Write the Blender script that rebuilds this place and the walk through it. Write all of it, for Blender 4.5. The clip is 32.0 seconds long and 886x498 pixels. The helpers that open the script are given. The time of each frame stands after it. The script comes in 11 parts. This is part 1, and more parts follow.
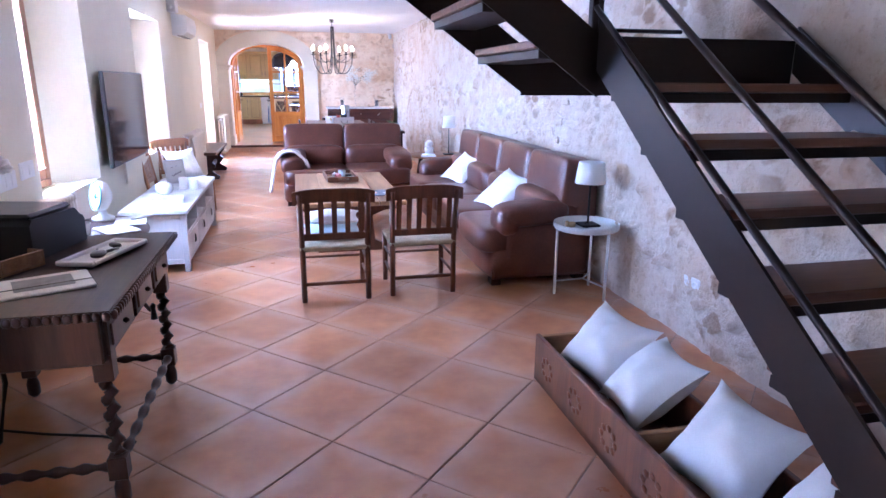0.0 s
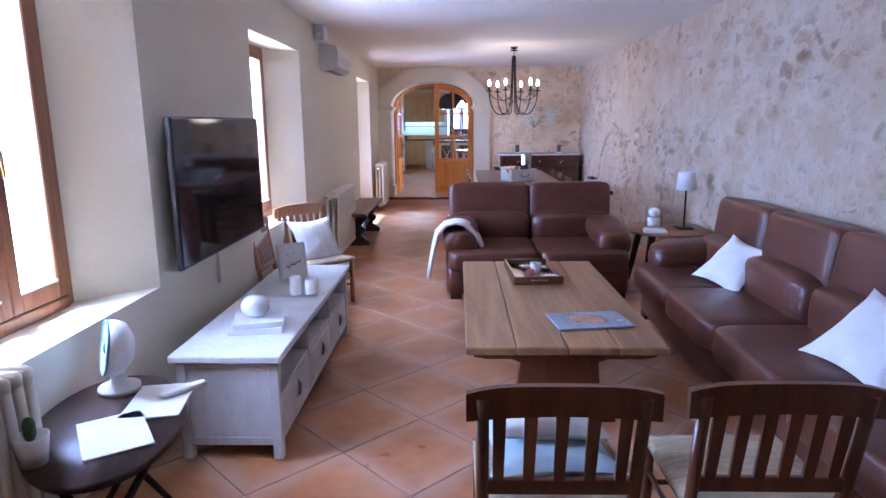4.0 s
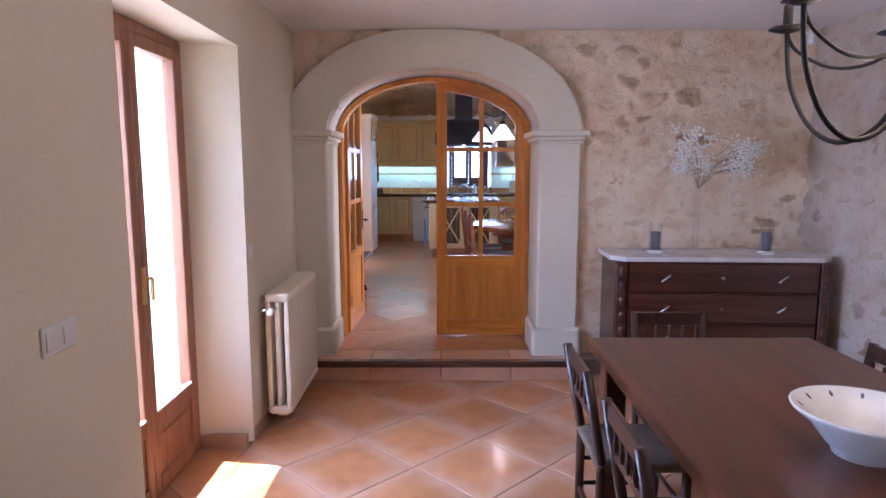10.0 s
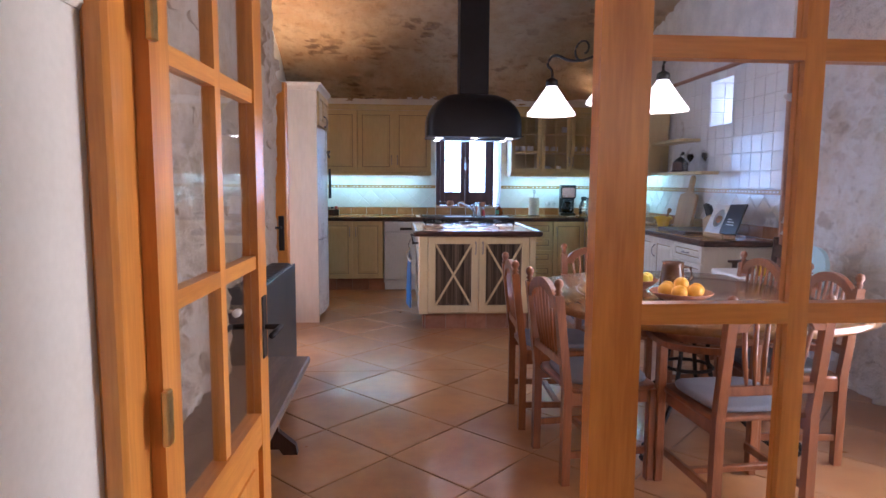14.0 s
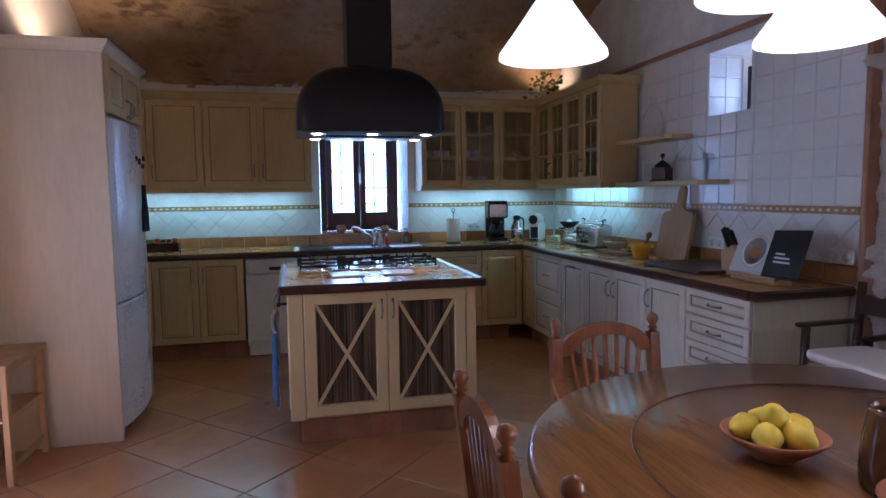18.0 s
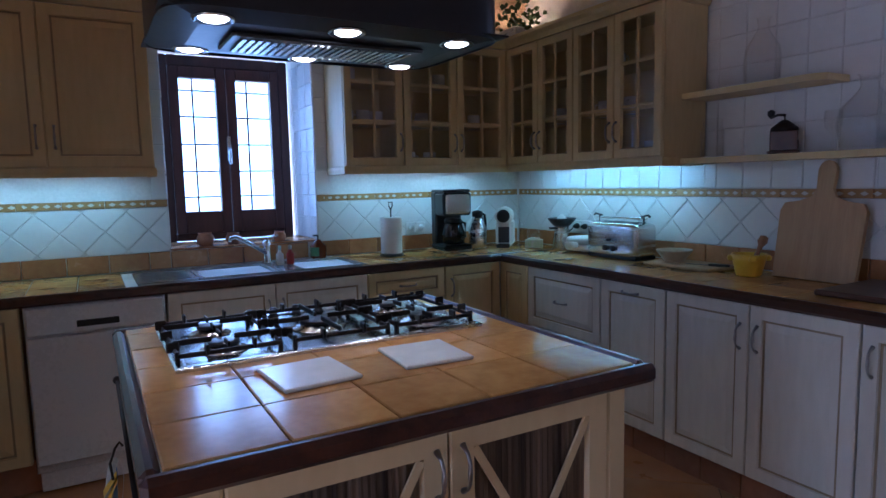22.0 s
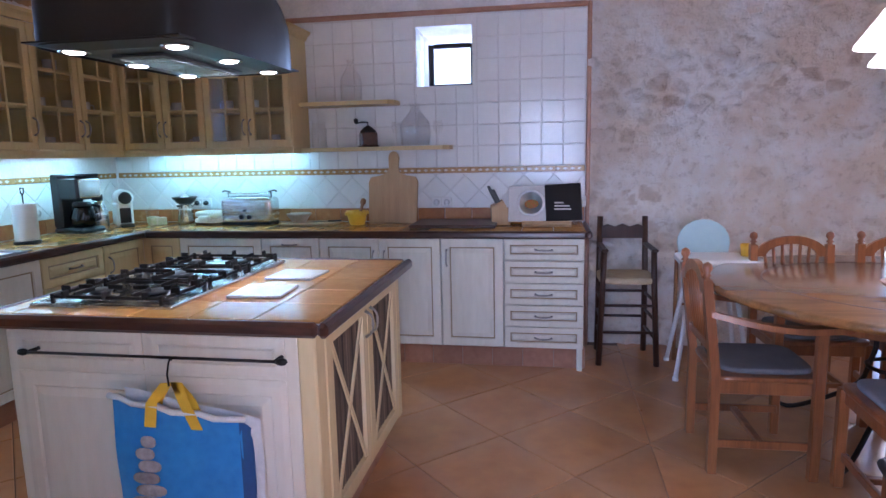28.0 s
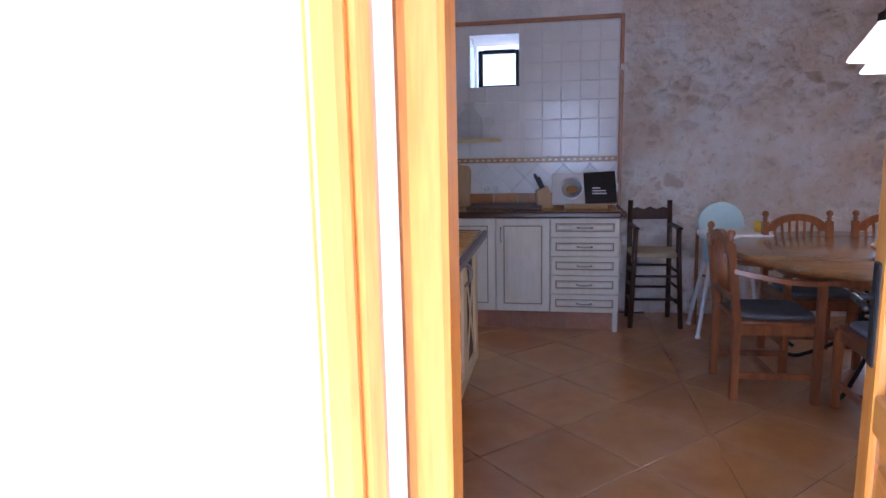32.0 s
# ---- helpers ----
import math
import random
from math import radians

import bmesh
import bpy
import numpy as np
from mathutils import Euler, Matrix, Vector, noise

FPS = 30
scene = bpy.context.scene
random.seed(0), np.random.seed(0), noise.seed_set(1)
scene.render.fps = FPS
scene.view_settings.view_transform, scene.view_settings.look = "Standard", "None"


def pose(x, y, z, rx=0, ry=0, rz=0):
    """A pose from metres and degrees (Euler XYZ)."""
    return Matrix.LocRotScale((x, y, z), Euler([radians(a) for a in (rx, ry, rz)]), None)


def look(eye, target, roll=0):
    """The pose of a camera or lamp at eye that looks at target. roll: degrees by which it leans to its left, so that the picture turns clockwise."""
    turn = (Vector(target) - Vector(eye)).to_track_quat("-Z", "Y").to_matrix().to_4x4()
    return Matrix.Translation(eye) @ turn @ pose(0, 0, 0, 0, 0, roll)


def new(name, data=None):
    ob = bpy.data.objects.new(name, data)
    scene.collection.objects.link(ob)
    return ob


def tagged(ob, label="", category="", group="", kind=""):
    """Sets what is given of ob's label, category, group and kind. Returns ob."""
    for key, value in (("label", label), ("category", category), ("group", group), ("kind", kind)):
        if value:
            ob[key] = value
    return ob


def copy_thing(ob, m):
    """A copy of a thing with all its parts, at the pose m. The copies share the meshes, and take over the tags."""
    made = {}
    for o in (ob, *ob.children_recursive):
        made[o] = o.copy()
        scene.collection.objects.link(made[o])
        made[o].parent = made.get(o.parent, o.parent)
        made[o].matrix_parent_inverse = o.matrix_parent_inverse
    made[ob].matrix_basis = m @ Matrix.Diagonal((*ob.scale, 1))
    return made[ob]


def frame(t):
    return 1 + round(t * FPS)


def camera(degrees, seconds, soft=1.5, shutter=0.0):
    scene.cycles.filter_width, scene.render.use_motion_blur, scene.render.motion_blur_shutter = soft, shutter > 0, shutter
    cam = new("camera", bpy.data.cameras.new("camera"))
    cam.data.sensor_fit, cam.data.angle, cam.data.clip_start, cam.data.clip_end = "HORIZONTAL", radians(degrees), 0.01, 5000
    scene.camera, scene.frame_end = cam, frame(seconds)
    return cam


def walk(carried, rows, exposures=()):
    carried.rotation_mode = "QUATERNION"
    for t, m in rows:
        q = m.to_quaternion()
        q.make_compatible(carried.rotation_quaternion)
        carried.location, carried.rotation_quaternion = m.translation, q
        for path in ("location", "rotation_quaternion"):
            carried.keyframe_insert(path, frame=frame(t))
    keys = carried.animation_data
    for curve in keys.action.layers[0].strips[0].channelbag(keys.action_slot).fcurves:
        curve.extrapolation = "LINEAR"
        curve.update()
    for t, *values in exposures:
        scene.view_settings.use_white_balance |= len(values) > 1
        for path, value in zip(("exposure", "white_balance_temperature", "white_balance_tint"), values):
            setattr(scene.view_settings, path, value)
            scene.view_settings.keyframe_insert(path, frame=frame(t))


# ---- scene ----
cam = camera(71.0, 32.0)
PATH = [
    (0.0, (1.036, 2.308, 1.506), (1.479, 4.188, 0.989), 0.4),
    (0.5, (1.023, 2.325, 1.523), (1.25, 4.243, 1.002), 0.3),
    (1.0, (1.013, 2.468, 1.531), (1.101, 4.399, 1.017), -0.0),
    (1.5, (0.969, 2.687, 1.536), (0.953, 4.621, 1.027), -0.1),
    (2.0, (0.926, 3.0, 1.559), (0.867, 4.939, 1.071), -0.0),
    (2.5, (0.946, 3.385, 1.548), (0.882, 5.333, 1.097), -0.1),
    (3.0, (0.941, 3.865, 1.542), (0.878, 5.816, 1.107), -0.2),
    (3.5, (0.971, 4.339, 1.539), (0.917, 6.294, 1.122), -0.3),
    (5.5, (0.893, 6.676, 1.524), (0.847, 8.646, 1.182), -0.8),
    (6, (0.833, 7.276, 1.506), (0.784, 9.248, 1.178), -0.8),
    (6.5, (0.776, 7.882, 1.52), (0.728, 9.853, 1.186), -0.4),
    (7, (0.733, 8.477, 1.525), (0.692, 10.449, 1.192), -0.4),
    (7.5, (0.743, 9.102, 1.548), (0.695, 11.073, 1.216), -0.3),
    (8, (0.703, 9.73, 1.557), (0.661, 11.702, 1.225), -0.1),
    (8.5, (0.66, 10.364, 1.582), (0.621, 12.337, 1.26), 0.0),
    (9, (0.63, 10.986, 1.583), (0.602, 12.961, 1.27), 0.1),
    (9.5, (0.588, 11.611, 1.585), (0.574, 13.59, 1.296), 0.0),
    (10, (0.566, 12.23, 1.581), (0.567, 14.212, 1.317), 0.0),
    (10.5, (0.542, 12.819, 1.573), (0.55, 14.804, 1.331), 0.1),
    (11, (0.485, 13.399, 1.578), (0.499, 15.385, 1.34), -0.3),
    (11.5, (0.477, 13.96, 1.557), (0.5, 15.946, 1.321), -0.3),
    (12, (0.434, 14.525, 1.58), (0.469, 16.51, 1.344), -0.3),
    (12.5, (0.355, 15.02, 1.604), (0.414, 17.005, 1.362), -0.6),
    (13, (0.287, 15.53, 1.571), (0.355, 17.515, 1.336), -0.2),
    (13.5, (0.217, 15.948, 1.527), (0.314, 17.934, 1.306), 0.3),
    (14.0, (0.19, 16.351, 1.493), (0.328, 18.335, 1.279), 0.4),
    (14.5, (0.152, 16.564, 1.51), (0.363, 18.541, 1.291), -0.11),
    (15.0, (0.185, 16.935, 1.52), (0.519, 18.894, 1.295), 0.05),
    (15.5, (0.212, 17.168, 1.53), (0.645, 19.107, 1.3), -0.19),
    (17.5, (0.348, 18.176, 1.556), (0.823, 20.11, 1.37), -1.3),
    (18.0, (0.404, 18.461, 1.537), (0.87, 20.398, 1.362), -0.7),
    (18.5, (0.391, 18.734, 1.558), (0.872, 20.666, 1.368), -1.3),
    (19.0, (0.423, 19.039, 1.529), (0.915, 20.969, 1.35), -0.8),
    (19.5, (0.354, 19.361, 1.568), (0.872, 21.284, 1.384), -1.1),
    (20.0, (0.332, 19.658, 1.536), (0.872, 21.575, 1.354), -1.0),
    (20.5, (0.33, 19.946, 1.527), (0.944, 21.84, 1.334), -1.2),
    (21.0, (0.343, 20.255, 1.524), (1.057, 22.114, 1.339), -0.8),
    (21.5, (0.289, 20.51, 1.526), (1.168, 22.295, 1.327), -1.1),
    (22.0, (0.272, 20.781, 1.518), (1.254, 22.51, 1.303), -1.2),
    (22.5, (0.256, 20.997, 1.512), (1.343, 22.659, 1.272), -1.3),
    (23.0, (0.186, 21.146, 1.5), (1.453, 22.674, 1.257), -1.3),
    (23.5, (0.073, 21.295, 1.48), (1.472, 22.703, 1.231), -1.3),
    (24.0, (-0.048, 21.379, 1.518), (1.458, 22.67, 1.264), -1.4),
    (24.5, (-0.216, 21.401, 1.496), (1.409, 22.537, 1.232), -1.5),
    (25.0, (-0.396, 21.382, 1.507), (1.305, 22.397, 1.232), -1.6),
    (25.5, (-0.594, 21.303, 1.537), (1.172, 22.196, 1.247), -1.4),
    (26.0, (-0.76, 21.251, 1.544), (1.077, 21.988, 1.254), -1.5),
    (26.5, (-0.908, 21.208, 1.538), (0.988, 21.769, 1.234), -1.6),
    (28.5, (-1.506, 21.168, 1.557), (0.442, 21.504, 1.254), -1.2),
    (29.0, (-1.605, 21.176, 1.558), (0.342, 21.512, 1.25), -1.3),
    (29.5, (-1.723, 21.207, 1.54), (0.226, 21.537, 1.234), -1.2),
    (30.0, (-1.841, 21.216, 1.561), (0.108, 21.543, 1.253), -1.2),
    (30.5, (-1.933, 21.178, 1.561), (0.017, 21.495, 1.251), -1.2),
    (31.0, (-2.024, 21.201, 1.546), (-0.073, 21.514, 1.237), -1.3),
    (31.5, (-2.072, 21.307, 1.527), (-0.122, 21.627, 1.217), -1.3),
    (32.0, (-2.12, 21.447, 1.518), (-0.175, 21.795, 1.207), -1.2),
]
# seconds, stops
EXPOSURE = [(t, stops + 2.34, kelvin, 26) for t, stops, kelvin in [
    (0.0, 1.4, 4850), (1.0, 0.9, 4750), (2.0, 0.6, 4950), (3.5, 0.25, 5050), (6.0, 0.35, 5200), (7.0, 0.05, 5300), (8.0, -0.3, 5400), (9.0, -0.2, 5450), (10.0, 0.0, 5400), (11.0, 0.4, 5300), (12.0, 0.55, 5200), (13.0, 0.5, 5450), (14.0, -0.05, 5500), (15.0, 0.05, 5500), (15.5, 0.0, 5400),
    (17.5, -0.75, 5350), (19.0, -1.55, 5150), (20.0, -1.85, 5100), (21.0, -1.82, 5000), (22.0, -1.3, 4950), (23.0, -0.75, 5050), (24.0, -0.65, 5250), (25.0, -0.75, 5300), (26.5, -0.6, 5350), (29.0, 0.2, 5150), (30.0, 0.1, 5450), (31.0, 0.2, 5500), (32.0, -0.7, 5350)]]
walk(cam, [(t, look(eye, target, roll)) for t, eye, target, roll in PATH], EXPOSURE)

# ---- daylight ----
SUN_DOWN = Vector((0.37, -0.06, -1.0)).normalized()
world = bpy.data.worlds.new("sky")
scene.world = world
world.use_nodes = True
wn = world.node_tree.nodes
sky = wn.new("ShaderNodeTexSky")
sky.sky_type = "NISHITA"
sky.sun_disc = False
sky.sun_elevation = math.asin(-SUN_DOWN.z)
sky.sun_rotation = math.atan2(-SUN_DOWN.x, -SUN_DOWN.y)
wn["Background"].inputs["Strength"].default_value = 0.15
world.node_tree.links.new(sky.outputs["Color"], wn["Background"].inputs["Color"])
sun_data = bpy.data.lights.new("sun", "SUN")
sun_data.energy, sun_data.angle, sun_data.color = 5.0, radians(0.5), (1.0, 0.97, 0.92)
sun = new("sun", sun_data)
sun.matrix_world = look((0, 0, 20), Vector((0, 0, 20)) + SUN_DOWN)

WARM, COOL, SKY_BLUE = (1.0, 0.66, 0.34), (0.40, 0.93, 0.95), (0.58, 0.74, 1.0)

LAMPS = 0.6  # share of the lamps against sun and sky


def window_light(name, x, y, z, width, height, power, towards=(1, 0, 0), color=SKY_BLUE):
    """The sky's light in a window opening."""
    data = bpy.data.lights.new(name, "AREA")
    data.shape, data.size, data.size_y, data.energy, data.color = "RECTANGLE", width, height, power * LAMPS, color
    ob = new(name, data)
    ob.matrix_world = look((x, y, z), Vector((x, y, z)) + Vector(towards))
    return ob


def bulb_light(name, place, power, color, radius=0.03):
    data = bpy.data.lights.new(name, "POINT")
    data.energy, data.color, data.shadow_soft_size = power * LAMPS, color, radius
    ob = new(name, data)
    ob.location = place
    return ob


def spot_light(name, place, target, power, color, degrees, radius=0.03):
    data = bpy.data.lights.new(name, "SPOT")
    data.energy, data.color, data.shadow_soft_size, data.spot_size, data.spot_blend = power * LAMPS, color, radius, radians(degrees), 0.6
    ob = new(name, data)
    ob.matrix_world = look(place, target)
    return ob


window_light("window_light_first", -1.45, 7.18, 1.95, 1.8, 2.0, 185, (1, 0, -0.35))
window_light("window_light_second", -1.45, 10.20, 1.95, 1.9, 2.0, 185, (1, 0, -0.35))
window_light("window_light_third", -1.45, 14.98, 1.9, 2.0, 2.4, 64, (1, 0, -0.35)).data.spread = radians(115)
window_light("window_light_sink", 1.10, 25.0, 1.75, 0.60, 0.9, 4, (0, -1, 0), (0.32, 0.60, 1.0))
window_light("window_light_small", 3.40, 21.92, 2.22, 0.28, 0.26, 0.7, (-1, 0, 0))
window_light("window_light_terrace_door", 3.17, 18.40, 1.30, 1.0, 1.9, 15, (-1, 0, 0), (1.0, 0.93, 0.85)).data.spread = radians(120)
window_light("window_light_west_door", -1.36, 21.22, 1.35, 0.75, 1.9, 5.5, (1, -0.42, 0.05)).data.spread = radians(100)


def strip_light(name, place, length, power, along="x"):
    """A tube lamp under the wall cabinets."""
    ob = window_light(name, *place, length, 0.025, power, (0, 0, -1))
    ob.data.color = COOL
    ob.matrix_world = pose(*place, 0, 0, 0 if along == "x" else 90)
    return ob


strip_light("strip_light_left", (-0.25, 24.44, 1.568), 1.4, 1.5)
strip_light("strip_light_right", (2.17, 24.44, 1.568), 1.0, 1.2)
strip_light("strip_light_east", (2.95, 23.6, 1.568), 1.1, 1.25, "y")
for hood_x in (-0.34, 0.0, 0.34):
    for hood_y in (-0.19, 0.19):
        spot_light("hood_light", (0.905 + hood_x, 22.58 + hood_y, 1.905), (0.905 + hood_x, 22.58 + hood_y, 0), 2.0, (1.0, 0.88, 0.66), 105)
for lamp_x, lamp_y in ((1.07, 19.99), (1.25, 19.42), (1.61, 19.70)):
    bulb_light("pendant_light", (lamp_x, lamp_y, 1.93), 1.2, (1.0, 0.90, 0.76))
spot_light("cabinet_uplight_west", (-0.92, 23.2, 2.42), (-1.0, 23.30, 4), 18.0, WARM, 140)
spot_light("cabinet_uplight_corner", (2.95, 24.36, 2.45), (2.9, 24.2, 4), 9.0, WARM, 130)


# ---- materials ----
def material(name, color, color2=None, rough=0.6, metal=0.0, scale=6.0, fine=60.0, bump=0.15, depth=0.004, random=0.0, stretch=(1, 1, 1), rough_var=0.1, coat=0.0, veins=0.0):
    """A procedural surface: two colours mixed by coarse and fine noise, with relief."""
    m = bpy.data.materials.new(name)
    m.use_nodes = True
    n, link = m.node_tree.nodes, m.node_tree.links.new
    b = n["Principled BSDF"]
    color2 = color2 or tuple(c * 0.78 for c in color)
    tc, mp = n.new("ShaderNodeTexCoord"), n.new("ShaderNodeMapping")
    mp.inputs["Scale"].default_value = stretch
    link(tc.outputs["Object"], mp.inputs["Vector"])
    info = n.new("ShaderNodeObjectInfo")
    vec = mp.outputs["Vector"]
    if random:
        add = n.new("ShaderNodeVectorMath")
        add.operation = "ADD"
        mul = n.new("ShaderNodeMath")
        mul.operation = "MULTIPLY"
        mul.inputs[1].default_value = 37.0
        link(info.outputs["Random"], mul.inputs[0])
        link(vec, add.inputs[0])
        link(mul.outputs[0], add.inputs[1])
        vec = add.outputs[0]
    coarse, small = n.new("ShaderNodeTexNoise"), n.new("ShaderNodeTexNoise")
    coarse.inputs["Scale"].default_value, coarse.inputs["Detail"].default_value = scale, 4.0
    small.inputs["Scale"].default_value, small.inputs["Detail"].default_value = fine, 3.0
    link(vec, coarse.inputs["Vector"])
    link(vec, small.inputs["Vector"])
    mixf = n.new("ShaderNodeMix")
    mixf.inputs[0].default_value = 0.35
    link(coarse.outputs["Fac"], mixf.inputs[2])
    link(small.outputs["Fac"], mixf.inputs[3])
    ramp = n.new("ShaderNodeValToRGB")
    ramp.color_ramp.elements[0].position, ramp.color_ramp.elements[1].position = 0.36, 0.64
    ramp.color_ramp.elements[0].color, ramp.color_ramp.elements[1].color = (*color2, 1), (*color, 1)
    link(mixf.outputs[0], ramp.inputs["Fac"])
    col = ramp.outputs["Color"]
    if random:
        hsv = n.new("ShaderNodeHueSaturation")
        mr = n.new("ShaderNodeMapRange")
        mr.inputs["To Min"].default_value, mr.inputs["To Max"].default_value = 1.0 - random, 1.0 + random
        link(info.outputs["Random"], mr.inputs["Value"])
        link(mr.outputs[0], hsv.inputs["Value"])
        link(col, hsv.inputs["Color"])
        col = hsv.outputs["Color"]
    link(col, b.inputs["Base Color"])
    b.inputs["Metallic"].default_value = metal
    rr = n.new("ShaderNodeMapRange")
    rr.inputs["To Min"].default_value, rr.inputs["To Max"].default_value = max(0.02, rough - rough_var), min(1.0, rough + rough_var)
    link(mixf.outputs[0], rr.inputs["Value"])
    link(rr.outputs[0], b.inputs["Roughness"])
    if coat:
        b.inputs["Coat Weight"].default_value, b.inputs["Coat Roughness"].default_value = coat, 0.12
    if bump:
        bp = n.new("ShaderNodeBump")
        bp.inputs["Strength"].default_value, bp.inputs["Distance"].default_value = bump, depth
        link(mixf.outputs[0], bp.inputs["Height"])
        link(bp.outputs["Normal"], b.inputs["Normal"])
    return m


def wood(name, light, dark, along="z", rough=0.45, scale=1.0, coat=0.15, rings=9.0, random=0.06):
    """Wood whose grain runs along an axis."""
    m = bpy.data.materials.new(name)
    m.use_nodes = True
    n, link = m.node_tree.nodes, m.node_tree.links.new
    b = n["Principled BSDF"]
    tc, mp = n.new("ShaderNodeTexCoord"), n.new("ShaderNodeMapping")
    squeeze = {"x": (0.08, 1, 1), "y": (1, 0.08, 1), "z": (1, 1, 0.08)}[along]
    mp.inputs["Scale"].default_value = [s * scale for s in squeeze]
    link(tc.outputs["Object"], mp.inputs["Vector"])
    info = n.new("ShaderNodeObjectInfo")
    add = n.new("ShaderNodeVectorMath")
    add.operation = "ADD"
    mul = n.new("ShaderNodeMath")
    mul.operation = "MULTIPLY"
    mul.inputs[1].default_value = 23.0
    link(info.outputs["Random"], mul.inputs[0])
    link(mp.outputs["Vector"], add.inputs[0])
    link(mul.outputs[0], add.inputs[1])
    big, fib = n.new("ShaderNodeTexNoise"), n.new("ShaderNodeTexNoise")
    big.inputs["Scale"].default_value, big.inputs["Detail"].default_value, big.inputs["Distortion"].default_value = rings, 3.0, 1.5
    fib.inputs["Scale"].default_value, fib.inputs["Detail"].default_value = 140.0, 2.0
    link(add.outputs[0], big.inputs["Vector"])
    link(add.outputs[0], fib.inputs["Vector"])
    mixf = n.new("ShaderNodeMix")
    mixf.inputs[0].default_value = 0.3
    link(big.outputs["Fac"], mixf.inputs[2])
    link(fib.outputs["Fac"], mixf.inputs[3])
    ramp = n.new("ShaderNodeValToRGB")
    ramp.color_ramp.elements[0].position, ramp.color_ramp.elements[1].position = 0.38, 0.62
    ramp.color_ramp.elements[0].color, ramp.color_ramp.elements[1].color = (*dark, 1), (*light, 1)
    link(mixf.outputs[0], ramp.inputs["Fac"])
    hsv = n.new("ShaderNodeHueSaturation")
    mr = n.new("ShaderNodeMapRange")
    mr.inputs["To Min"].default_value, mr.inputs["To Max"].default_value = 1.0 - random, 1.0 + random
    link(info.outputs["Random"], mr.inputs["Value"])
    link(mr.outputs[0], hsv.inputs["Value"])
    link(ramp.outputs["Color"], hsv.inputs["Color"])
    link(hsv.outputs["Color"], b.inputs["Base Color"])
    b.inputs["Roughness"].default_value = rough
    b.inputs["Coat Weight"].default_value, b.inputs["Coat Roughness"].default_value = coat, 0.25
    bp = n.new("ShaderNodeBump")
    bp.inputs["Strength"].default_value, bp.inputs["Distance"].default_value = 0.2, 0.002
    link(mixf.outputs[0], bp.inputs["Height"])
    link(bp.outputs["Normal"], b.inputs["Normal"])
    return m


def glass(name, color=(1, 1, 1), rough=0.0, ior=1.45):
    m = bpy.data.materials.new(name)
    m.use_nodes = True
    b = m.node_tree.nodes["Principled BSDF"]
    b.inputs["Base Color"].default_value = (*color, 1)
    b.inputs["Roughness"].default_value, b.inputs["IOR"].default_value, b.inputs["Transmission Weight"].default_value = rough, ior, 1.0
    return m


def pane_glass(name, base=0.025, rim=0.6, power_of=4.0):
    """A thin pane: clear, with a Fresnel gloss."""
    m = bpy.data.materials.new(name)
    m.use_nodes = True
    n, link = m.node_tree.nodes, m.node_tree.links.new
    n.remove(n["Principled BSDF"])
    clear, shine, mix, weight = n.new("ShaderNodeBsdfTransparent"), n.new("ShaderNodeBsdfGlossy"), n.new("ShaderNodeMixShader"), n.new("ShaderNodeLayerWeight")
    shine.inputs["Roughness"].default_value = 0.02
    power, scale = n.new("ShaderNodeMath"), n.new("ShaderNodeMath")
    power.operation, scale.operation = "POWER", "MULTIPLY_ADD"
    power.inputs[1].default_value = power_of
    scale.inputs[1].default_value, scale.inputs[2].default_value = rim, base
    link(weight.outputs["Facing"], power.inputs[0])
    link(power.outputs[0], scale.inputs[0])
    link(scale.outputs[0], mix.inputs[0])
    link(clear.outputs[0], mix.inputs[1])
    link(shine.outputs[0], mix.inputs[2])
    link(mix.outputs[0], n["Material Output"].inputs["Surface"])
    return m


def glow(name, color, strength):
    m = bpy.data.materials.new(name)
    m.use_nodes = True
    b = m.node_tree.nodes["Principled BSDF"]
    b.inputs["Base Color"].default_value = (*color, 1)
    b.inputs["Emission Color"].default_value, b.inputs["Emission Strength"].default_value = (*color, 1), strength
    return m


